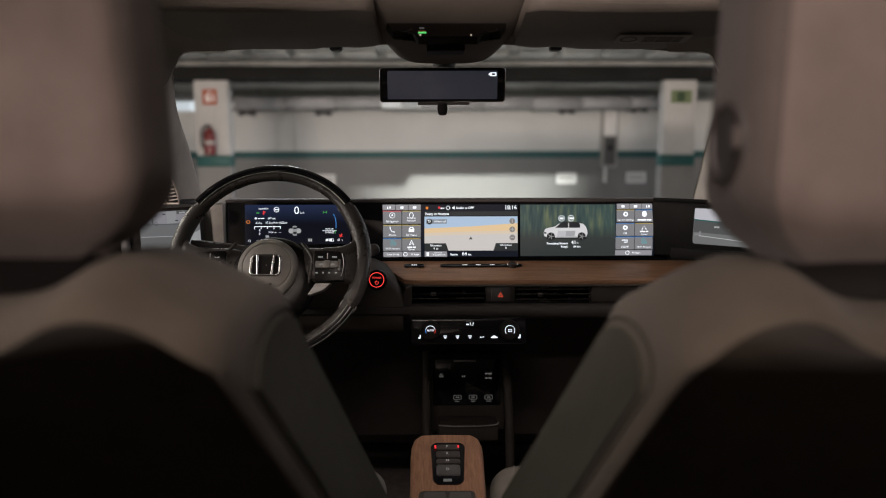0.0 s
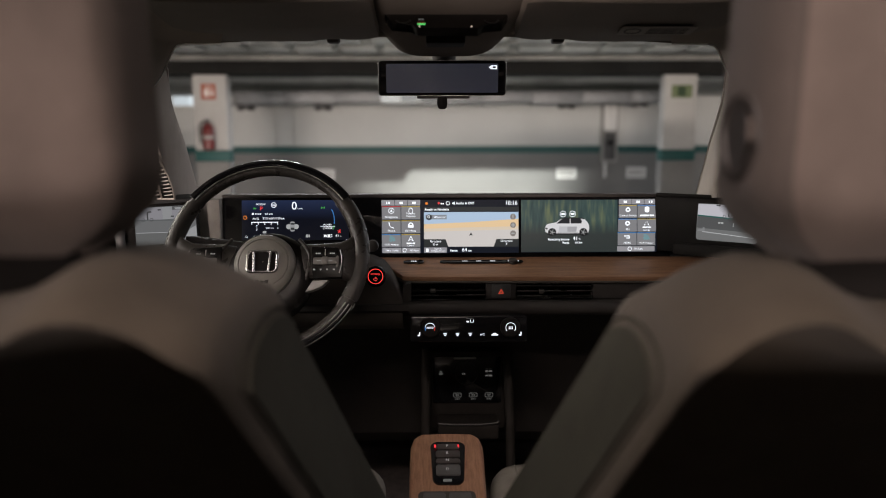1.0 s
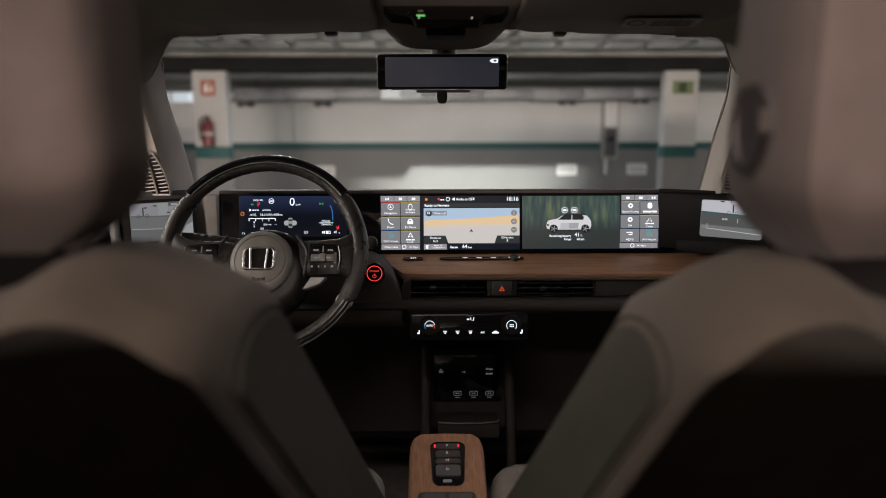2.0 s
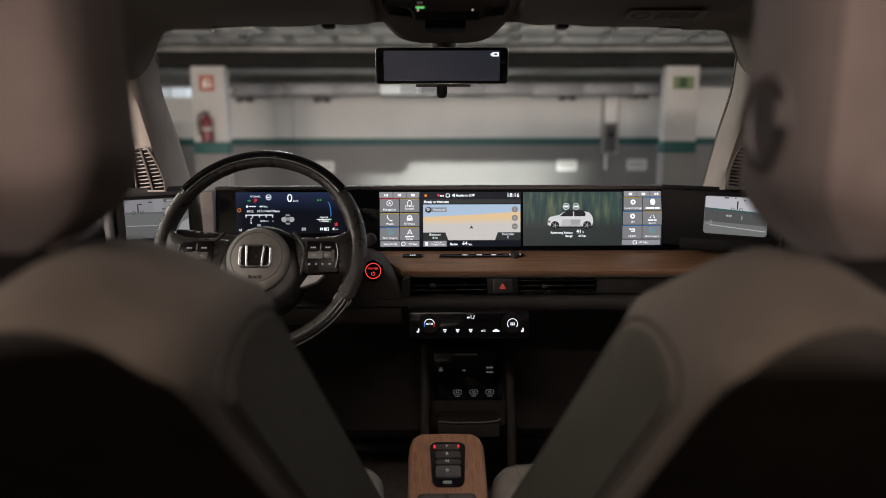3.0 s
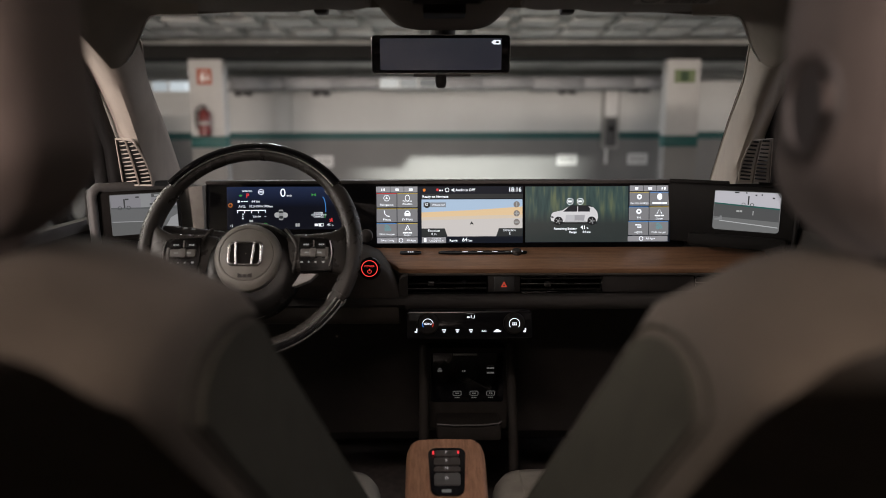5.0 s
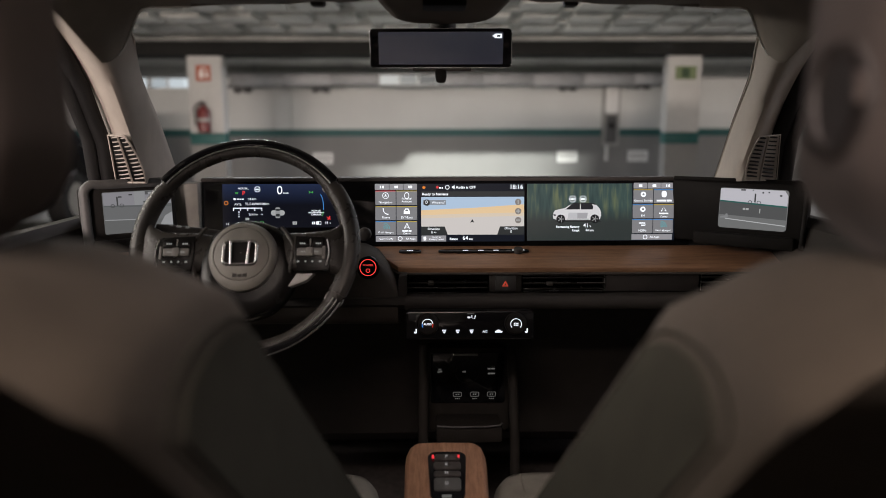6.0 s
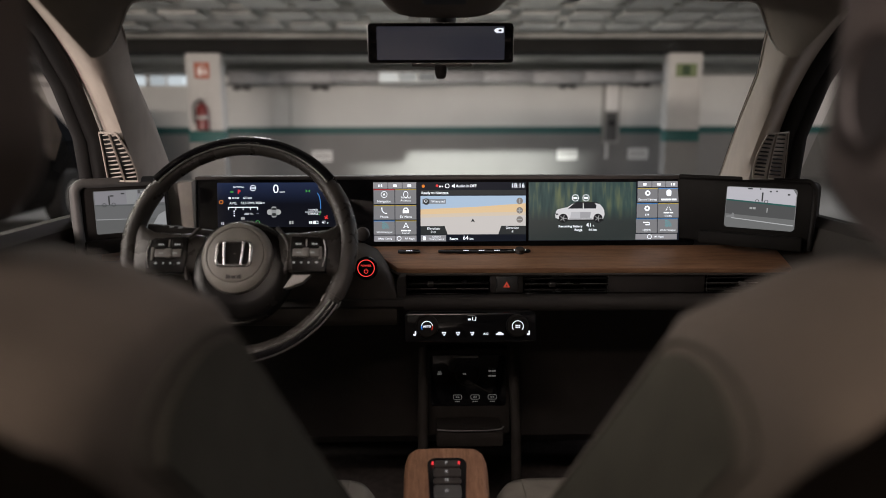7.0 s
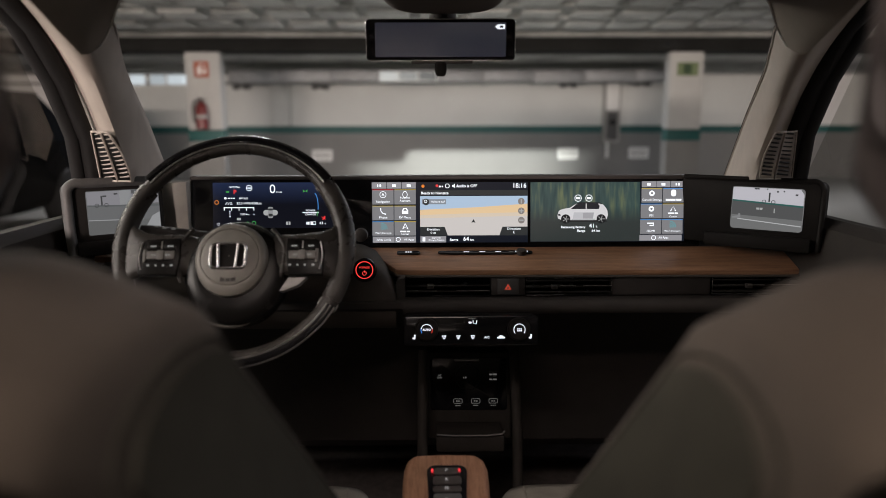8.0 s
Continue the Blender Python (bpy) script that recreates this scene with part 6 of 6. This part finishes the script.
for s in (-1, 1):
    rings = []
    for x, zc, hz_, y, th in ((0.050, -0.014, 0.030, -0.004, 0.010), (0.070, -0.012, 0.031, -0.006, 0.011), (0.095, -0.012, 0.031, -0.007, 0.011), (0.125, -0.010, 0.032, -0.006, 0.011), (0.140, -0.008, 0.038, -0.004, 0.010), (0.150, -0.006, 0.050, -0.002, 0.008), (0.157, -0.004, 0.062, 0.0, 0.005)):
        rings.append([(s * x, y + th * math.sin(a), zc + hz_ * math.copysign(abs(math.cos(a)) ** 0.6, math.cos(a))) for a in [2 * math.pi * k / 28 for k in range(28)]])
    part("spoke", loft(rings, sharp=60), LEATHER, sw)
    # curved horn between hub and button panel
    part("spoke_horn", tube([(s * (0.056 + 0.020 * math.sin(radians(k))), -0.014, 0.026 - 0.034 * (k / 90)) for k in range(0, 91, 10)] + [(s * 0.0755, -0.014, -0.020), (s * 0.073, -0.013, -0.036), (s * 0.069, -0.011, -0.052)], [0.003] * 4 + [0.004] * 6 + [0.0042, 0.004, 0.003], 8), LEATHER, sw)
    x0, x1 = (0.080, 0.131) if s > 0 else (-0.127, -0.071)
    outline = [(x0 + (0.004 if s > 0 else 0.0), -0.0435), (x1 - (0.0 if s > 0 else 0.002), -0.0435)]
    if s > 0:
        outline += [(x1 + 0.001, -0.03), (x1 + 0.002, -0.01), (x1 - 0.002, 0.004), (x1 - 0.010, 0.0085), (x0, 0.0105), (x0 - 0.001, -0.015)]
    else:
        outline += [(x1 + 0.001, -0.015), (x1, 0.0105), (x0 + 0.010, 0.0085), (x0 + 0.002, 0.004), (x0 - 0.002, -0.01), (x0 - 0.001, -0.03)]
    bp = part("button_panel", plate(outline, -0.0215, -0.012, 0.0015), HUBSHELL, sw, "gloss panel of wheel buttons")
    m = (x0 + x1) / 2 - s * 0.003
    for k in (-1, 1):
        part("rocker", plate(rounded(m + k * 0.0098 - 0.0095, m + k * 0.0098 + 0.0095, -0.0215, -0.0095, 0.0015), -0.0245, -0.0215, 0.001), ROCKER, bp)
        bars([0.0032, 0.0022], m + k * 0.0098, -0.0155, 0.0017, KEYMARK, bp, -0.0252, 0.0008)
        bars([0.0028, 0.0018, 0.0022], m + k * 0.0118, -0.002, 0.0022, KEYMARK, bp, -0.0223, 0.0006)
        part("upper_key", plate(rounded(m + k * 0.0115 - 0.0085, m + k * 0.0115 + 0.0085, -0.0062, 0.0052, 0.001), -0.0222, -0.0215, 0.0004), HUBSHELL, bp)
    part("centre_knob", plate(rounded(m - 0.0055, m + 0.0055, -0.0225, -0.0085, 0.003), -0.0262, -0.0215, 0.0012), ROCKER, bp)
    for k, ww in ((-1.5, 0.0034), (-0.55, 0.0024), (0.35, 0.0026), (1.35, 0.0038)):
        part("lower_key_mark", plate(rounded(m + k * 0.0115 - ww / 2, m + k * 0.0115 + ww / 2, -0.031, -0.0285, 0.0006), -0.0222, -0.0215), KEYMARK, bp)
    part("key_gap", box(m - 0.0008, m + 0.0008, -0.0228, -0.021, -0.0055, 0.0050), SATIN, bp)
    e = (x1 if s > 0 else x0)
    part("bright_edge", tube([(e - s * 0.004 + s * 0.0035 * math.sin(math.pi * k / 8), -0.0218, -0.036 + 0.005 * k) for k in range(9)], 0.0009, 6), SATIN, bp)
    part("scroll_key", plate(rounded(e - s * 0.008 - 0.0022, e - s * 0.008 + 0.0022, -0.026, -0.006, 0.002), -0.0232, -0.0215, 0.0008), ROCKER, bp)
part("lower_key", plate([(0.071, -0.066), (0.076, -0.0665), (0.098, -0.058), (0.1095, -0.0465), (0.083, -0.0465)], -0.017, -0.006, 0.002), LITEKEY, sw, "light grey paddle key below the spoke")
col = thing("steering_column", "black steering column shroud with stalks", "steering column")
part("shroud", loft([[(-0.308 + 0.055 * math.cos(a), y, z + 0.045 * math.sin(a)) for a in [2 * math.pi * k / 28 for k in range(28)]] for y, z in ((1.215, 0.925), (1.30, 0.905), (1.42, 0.87), (1.48, 0.85))]), BLACK, col)
part("stalk", tube([(-0.34, 1.245, 0.965), (-0.39, 1.235, 0.972), (-0.43, 1.225, 0.976), (-0.447, 1.222, 0.978)], [0.007, 0.0085, 0.011, 0.010], 12), BLACK, col)
bm = bmesh.new()
for k in range(3):
    tube([(-0.402 - 0.013 * k, 1.222, 0.982 + 0.0015 * k), (-0.396 - 0.013 * k, 1.222, 0.982 + 0.0015 * k)], 0.0012, 5, bm=bm)
part("stalk_marks", bm, DIM, col)
part("stalk", tube([(-0.27, 1.26, 0.955), (-0.215, 1.30, 0.955), (-0.165, 1.33, 0.956)], [0.007, 0.008, 0.008], 12), BLACK, col)
kn = part("stalk_end", lathe([(0.008, -0.008), (0.0115, -0.006), (0.012, 0.006), (0.010, 0.010)], 20), BLACK, col)
kn.matrix_basis = pose(-0.142, 1.40, 0.943)
part("stalk_ring", ring(0.008, 0.0012, 20, y0=-0.0072, y1=-0.006), DARKGREY, kn)
part("tilt_lever", box(-0.315, -0.285, 1.20, 1.26, 0.842, 0.85, 0.003), BLACK, col)

# ---------------------------------------------------------------- centre console

cc = thing("centre_console", "walnut centre console with push-button gear selector", "console")
SL = math.atan(0.36)


def top_at(y):
    return 0.628 + (y - 1.094) * 0.36


rows = []
for y, hw in ((0.60, 0.058), (0.80, 0.059), (1.00, 0.060), (1.12, 0.0615), (1.140, 0.0605), (1.152, 0.057), (1.159, 0.049)):
    z = top_at(y)
    r = 0.008
    rows.append([(-hw, y, z - 0.09), (-hw, y, z - r), (-hw + r * 0.3, y, z - r * 0.3), (-hw + r, y, z), (0, y, z + 0.001), (hw - r, y, z), (hw - r * 0.3, y, z - r * 0.3), (hw, y, z - r), (hw, y, z - 0.09)])
part("wood_shell", loft(rows, sharp=50), WOOD_Y, cc, "walnut veneer console top")
part("console_base", box(-0.056, 0.058, 0.5, 1.14, 0.22, 0.52, 0.01), BLACK, cc)


def on_console(name, bm, mat, parent, y, up=0.0, label=""):
    ob = part(name, bm, mat, parent, label)
    ob.matrix_basis = Matrix.Translation((0, y, top_at(y) + up)) @ Matrix.Rotation(SL, 4, "X")
    return ob


def slab(x0, x1, y0, y1, z0, z1, r, bev=0.001):
    """A rounded key or pad lying flat."""
    bm = plate(rounded(x0, x1, y0, y1, r), -z1, -z0, bev)
    return moved(bm, Matrix.Rotation(radians(-90), 4, "X"))


pad = on_console("selector_pad", loft([[(x * k * (1.0 - 0.20 * max(0.0, min(1.0, (0.0 - y) / 0.047)) ** 1.5) + 0.0015, y * k, z) for x, y in rounded(-0.029, 0.029, -0.047, 0.046, 0.012)] for z, k in ((-0.01, 1.0), (0.003, 1.0), (0.0045, 0.97))]), GLOSS, cc, 1.096, 0.0, "gloss black gear selector pad")
REDLED = glow("selector_red", (1.0, 0.05, 0.06), 0.9)
for y0, y1, ch, hw in ((0.026, 0.038, "P", 0.019), (0.008, 0.023, "R", 0.02), (-0.005, 0.005, "N", 0.02), (-0.031, -0.008, "D", 0.0195)):
    kx = part("selector_key", moved(plate(rounded(-hw + 0.0015, hw + 0.0015, y0, y1, 0.004), -0.0075, 0.0, 0.0015), Matrix.Rotation(radians(-90), 4, "X")), BLACK if ch != "D" else DARKGREY, pad)
    tx = text(ch, 0.0070, 0, 0, glow("selector_letter", (0.85, 0.8, 0.78), 0.42), kx, bold=0.0001)
    tx.matrix_basis = Matrix.Translation((0.0005, (y0 + y1) / 2, 0.0082))
for x in (-0.0195, 0.019):
    part("park_light", moved(plate(rounded(x - 0.0016, x + 0.0016, 0.0295, 0.0345, 0.001), -0.0088, -0.006), Matrix.Rotation(radians(-90), 4, "X")), REDLED, pad)
hb = moved(plate(rounded(-0.007, 0.007, -0.043, -0.038, 0.0015), -0.006, 0.0, 0.0005), Matrix.Rotation(radians(-90), 4, "X"))
part("hold_mark", hb, DIM, pad)
ins = on_console("cup_tray", loft([[(x, y, z) for x, y in rounded(-0.046, 0.043, -0.12, 0.016, 0.008)] for z in (-0.02, 0.003)]), BLACK, cc, 1.024, 0.0, "black tray with brake key")
for x0, x1 in ((-0.038, -0.004), (0.002, 0.036)):
    part("brake_key", moved(plate(rounded(x0, x1, -0.012, 0.010, 0.003), -0.007, 0.0, 0.001), Matrix.Rotation(radians(-90), 4, "X")), DARKGREY, ins)

# ---------------------------------------------------------------- front seats


def smooth(keys, z):
    for (z0, *a), (z1, *b) in zip(keys, keys[1:]):
        if z <= z1:
            t = (z - z0) / (z1 - z0)
            return [p + (q - p) * t for p, q in zip(a, b)]
    return list(keys[-1][1:])


# near-black colour for the shade in the gap below the headrest
NECK = material("neck_gap_dark", (0.010, 0.009, 0.0085), 0.9, spec=0.1, vary=0.1, scale=25, fine=900, bump=0.3)
DARKBOSS = material("dark_guide_plastic", (0.028, 0.024, 0.022), 0.5, vary=0.1, scale=25, fine=900, bump=0.1)
# seat fabric made lighter for the light falling on the cushions
CUSHION = material("lit_cushion_fabric", (0.34, 0.33, 0.29), 0.9, vary=0.1, scale=25, fine=900, bump=0.5, spec=0.15)
# headrest taupe with the shade of its inboard side put into the colour
FLANK = material("shaded_taupe_fabric", (0.07, 0.058, 0.052), 0.9, vary=0.12, scale=14, fine=700, bump=0.4, spec=0.2, sheen=0.1)


def front_seat(s, cx, half, flare, y_front, lean, thick, back_lean, crest):
    st = thing("front_seat", "grey fabric front seat with tall integrated headrest", "car seat", (cx, 0, 0), group="front seats")
    # backrest: slices across the seat, each a closed loop up the back, over the top and down the front
    def back_y(z):
        return y_front - thick + back_lean * (0.95 - z)

    def front_y(z):
        return y_front + lean * (0.95 - z) if z > 0.60 else y_front + lean * 0.35 + 0.3 * (0.60 - z)

    def widen(z):
        return (half + flare * min(0.4, 1.0 - z)) / 0.243

    def top_z(u):
        a = abs(u)
        base = 1.037 if s > 0 else 1.045
        hump = base + (crest - base) * math.exp(-((a - 0.158) / 0.062) ** 2)
        return hump - 0.012 * max(0.0, (a - 0.158) / 0.08) ** 2.0

    def slice_loop(u, inset=0.0, out=0.0):
        zt = top_z(u) - inset
        r = 0.028
        pts = []
        zb = 0.46 + inset
        for i in range(31):
            z = zb + (zt - r - zb) * i / 30
            # the middle of the back is set in below a rolled shoulder, between the side bolsters
            fall, edge = max(0.0, min(1.0, (zt - r + 0.016 - z) / 0.045)), max(0.0, min(1.0, (0.238 - abs(u)) / 0.050))
            hollow = 0.095 * fall * fall * (3 - 2 * fall) * edge * edge * (3 - 2 * edge)
            pts.append((back_y(z) + inset + 0.018 * (abs(u) / 0.23) ** 4 + hollow, z))
        yb, yf = pts[-1][0], front_y(zt - r) - inset
        bol = 0.0 if abs(u) > 0.12 else -0.045 * (1 - (abs(u) / 0.12) ** 2)
        yf += bol
        for i in range(1, 10):
            a = math.pi * i / 10
            pts.append(((yb + yf) / 2 - (yf - yb) / 2 * math.cos(a), zt - r + r * math.sin(a)))
        for i in range(31):
            z = zt - r + (zb - zt + r) * i / 30
            pts.append((front_y(z) - inset + bol, z))
        return [((u + math.copysign(out, u)) * widen(z), y, z) for y, z in pts]

    us = [-0.2355 + 0.471 * i / 40 for i in range(41)]
    rings = [slice_loop(-0.2430, 0.022), slice_loop(-0.2415, 0.012), slice_loop(-0.2390, 0.005)] + [slice_loop(u) for u in us] + [slice_loop(0.2390, 0.005), slice_loop(0.2415, 0.012), slice_loop(0.2430, 0.022)]
    part("backrest", ribbon_loft(rings), FABRIC, st)
    # darker flank panel on the inboard side, with a welt round it
    loop = slice_loop(-s * 0.2430, 0.026)
    part("side_panel", ribbon_loft([[(x + s * 0.002, y, z) for x, y, z in loop], [(x - s * 0.0035, y, z) for x, y, z in loop]], 60), FABRIC_SIDE, st, "darker fabric flank panel")
    part("welt", tube([(x - s * 0.001, y, z) for x, y, z in slice_loop(-s * 0.2425, 0.018)], 0.0012, 6, closed=True), FABRIC_SIDE, st)
    # headrest, upright and boxy
    rings, side = [], []
    hx = -0.005 if s < 0 else 0.008
    zb, yc, dep = (1.072, 0.482, 0.066) if s < 0 else (1.062, 0.488, 0.056)
    for i in range(34):
        t = i / 33
        z = zb + (1.353 - zb) * t
        # tucked in towards the lower and the upper edge, fullest a little above the bottom
        k = 1 - 0.42 * max(0, (0.24 - t) / 0.24) ** 2.4 - 0.20 * max(0, (t - 0.80) / 0.20) ** 2 - 0.035 * t
        puff = 1 - 0.85 * max(0, (0.20 - t) / 0.20) ** 2
        loop = []
        for j in range(56):
            a = 2 * math.pi * j / 56
            c, d = math.cos(a), math.sin(a)
            v = math.copysign(abs(d) ** (2 / 4.2), d)
            w = 0.154 - (0.005 * v if s < 0 else 0.0)
            u = w * k * math.copysign(abs(c) ** (2 / 6.0), c)
            # slight sag of the cover between its seams
            y = yc + dep * v * puff * (0.5 + 0.5 * k) + 0.012 * (1 - t) + (0.004 * math.sin(9 * u / 0.15 + 3 * t) * math.sin(math.pi * t) if d < -0.5 else 0.0)
            loop.append((u + hx, y, z - 0.016 * max(0.0, v) * (1 - t) ** 3))
        rings.append(loop)
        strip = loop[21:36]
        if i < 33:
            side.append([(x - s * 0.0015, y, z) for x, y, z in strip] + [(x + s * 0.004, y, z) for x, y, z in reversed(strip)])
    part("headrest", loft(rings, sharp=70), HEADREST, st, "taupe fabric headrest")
    # shade painted on the right headrest's inboard side
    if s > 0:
        part("headrest_side_shade", loft(side, sharp=60), FLANK, st, "inboard side of the headrest, coloured darker for shade")
    for k in (-1, 1):
        pts = []
        for i in range(12):
            t = i / 11
            pts.append((hx + k * 0.066 + 0.004 * math.sin(5 * t), yc - dep + 0.002 + 0.012 * (1 - t), 1.13 + 0.19 * t))
        part("seam", tube(pts, 0.0014, 6), HEADREST, st)
    # belt guide on the inboard flank of the headrest
    if s > 0:
        gx, gy, gz = -0.1455, 0.486, 1.152
        g = part("belt_guide", tube([(gx - 0.004 * math.cos(a), gy + 0.019 * math.cos(a), gz + 0.026 * math.sin(a)) for a in [2 * math.pi * i / 24 for i in range(24)]], 0.0042, 10, closed=True), DARKBOSS, st, "dark oval belt guide")
        rings = [[(gx + dx, gy + r * 0.019 * math.cos(a), gz + r * 0.026 * math.sin(a)) for a in [2 * math.pi * i / 24 for i in range(24)]] for r, dx in ((0.95, -0.004), (0.6, 0.006), (0.1, 0.01))]
        part("guide_recess", loft(rings), DARKBOSS, g)
        # lighter lump in place of the highlight on the guide
        part("guide_glint", loft([oval(gx - 0.003, gy - 0.020, gz + 0.004 + z, a, a * 1.2, 14, 2.2) for z, a in ((-0.008, 0.001), (-0.006, 0.003), (0.006, 0.003), (0.008, 0.001))]), FLANK, g)
    # neck stands in the gap, its darkness painted
    part("neck", loft([oval(hx, 0.515, z, w, 0.03, 32, 4) for z, w in ((1.04, 0.105), (1.06, 0.105), (1.075, 0.100), (1.125, 0.09))]), NECK, st, "neck below the headrest, coloured black for the shaded gap")
    # seat cushion
    rings = []
    for y, hw, z0, z1 in ((0.72, 0.20, 0.40, 0.50), (0.80, 0.245, 0.36, 0.548), (1.0, 0.258, 0.34, 0.562), (1.15, 0.258, 0.34, 0.57), (1.24, 0.250, 0.36, 0.566), (1.28, 0.235, 0.39, 0.55), (1.295, 0.20, 0.43, 0.52)):
        loop = []
        for j in range(40):
            a = 2 * math.pi * j / 40
            c, d = math.cos(a), math.sin(a)
            u = hw * math.copysign(abs(c) ** (2 / 4.5), c)
            zz = (z0 + z1) / 2 + (z1 - z0) / 2 * math.copysign(abs(d) ** (2 / 4.5), d)
            if d > 0:
                zz += 0.018 * (abs(u) / hw) ** 4 - 0.012
            loop.append((u, y, zz))
        rings.append(loop)
    part("cushion", loft(rings, sharp=70), CUSHION, st, "grey seat cushion, coloured lighter for the light on it")
    for k in (-1, 1):
        part("cushion_seam", tube([(k * 0.205, y, z) for y, z in ((0.85, 0.541), (1.0, 0.555), (1.15, 0.563), (1.235, 0.558))], 0.0016, 6), CUSHION, st)
    part("seat_base", box(-0.22, 0.22, 0.75, 1.2, 0.24, 0.40, 0.02), BLACK, st)
    return st


front_seat(-1, -0.360, 0.211, 0.185, 0.675, 0.90, 0.232, 0.85, 1.078)
front_seat(1, 0.332, 0.197, 0.30, 0.645, 0.65, 0.208, 0.58, 1.069)
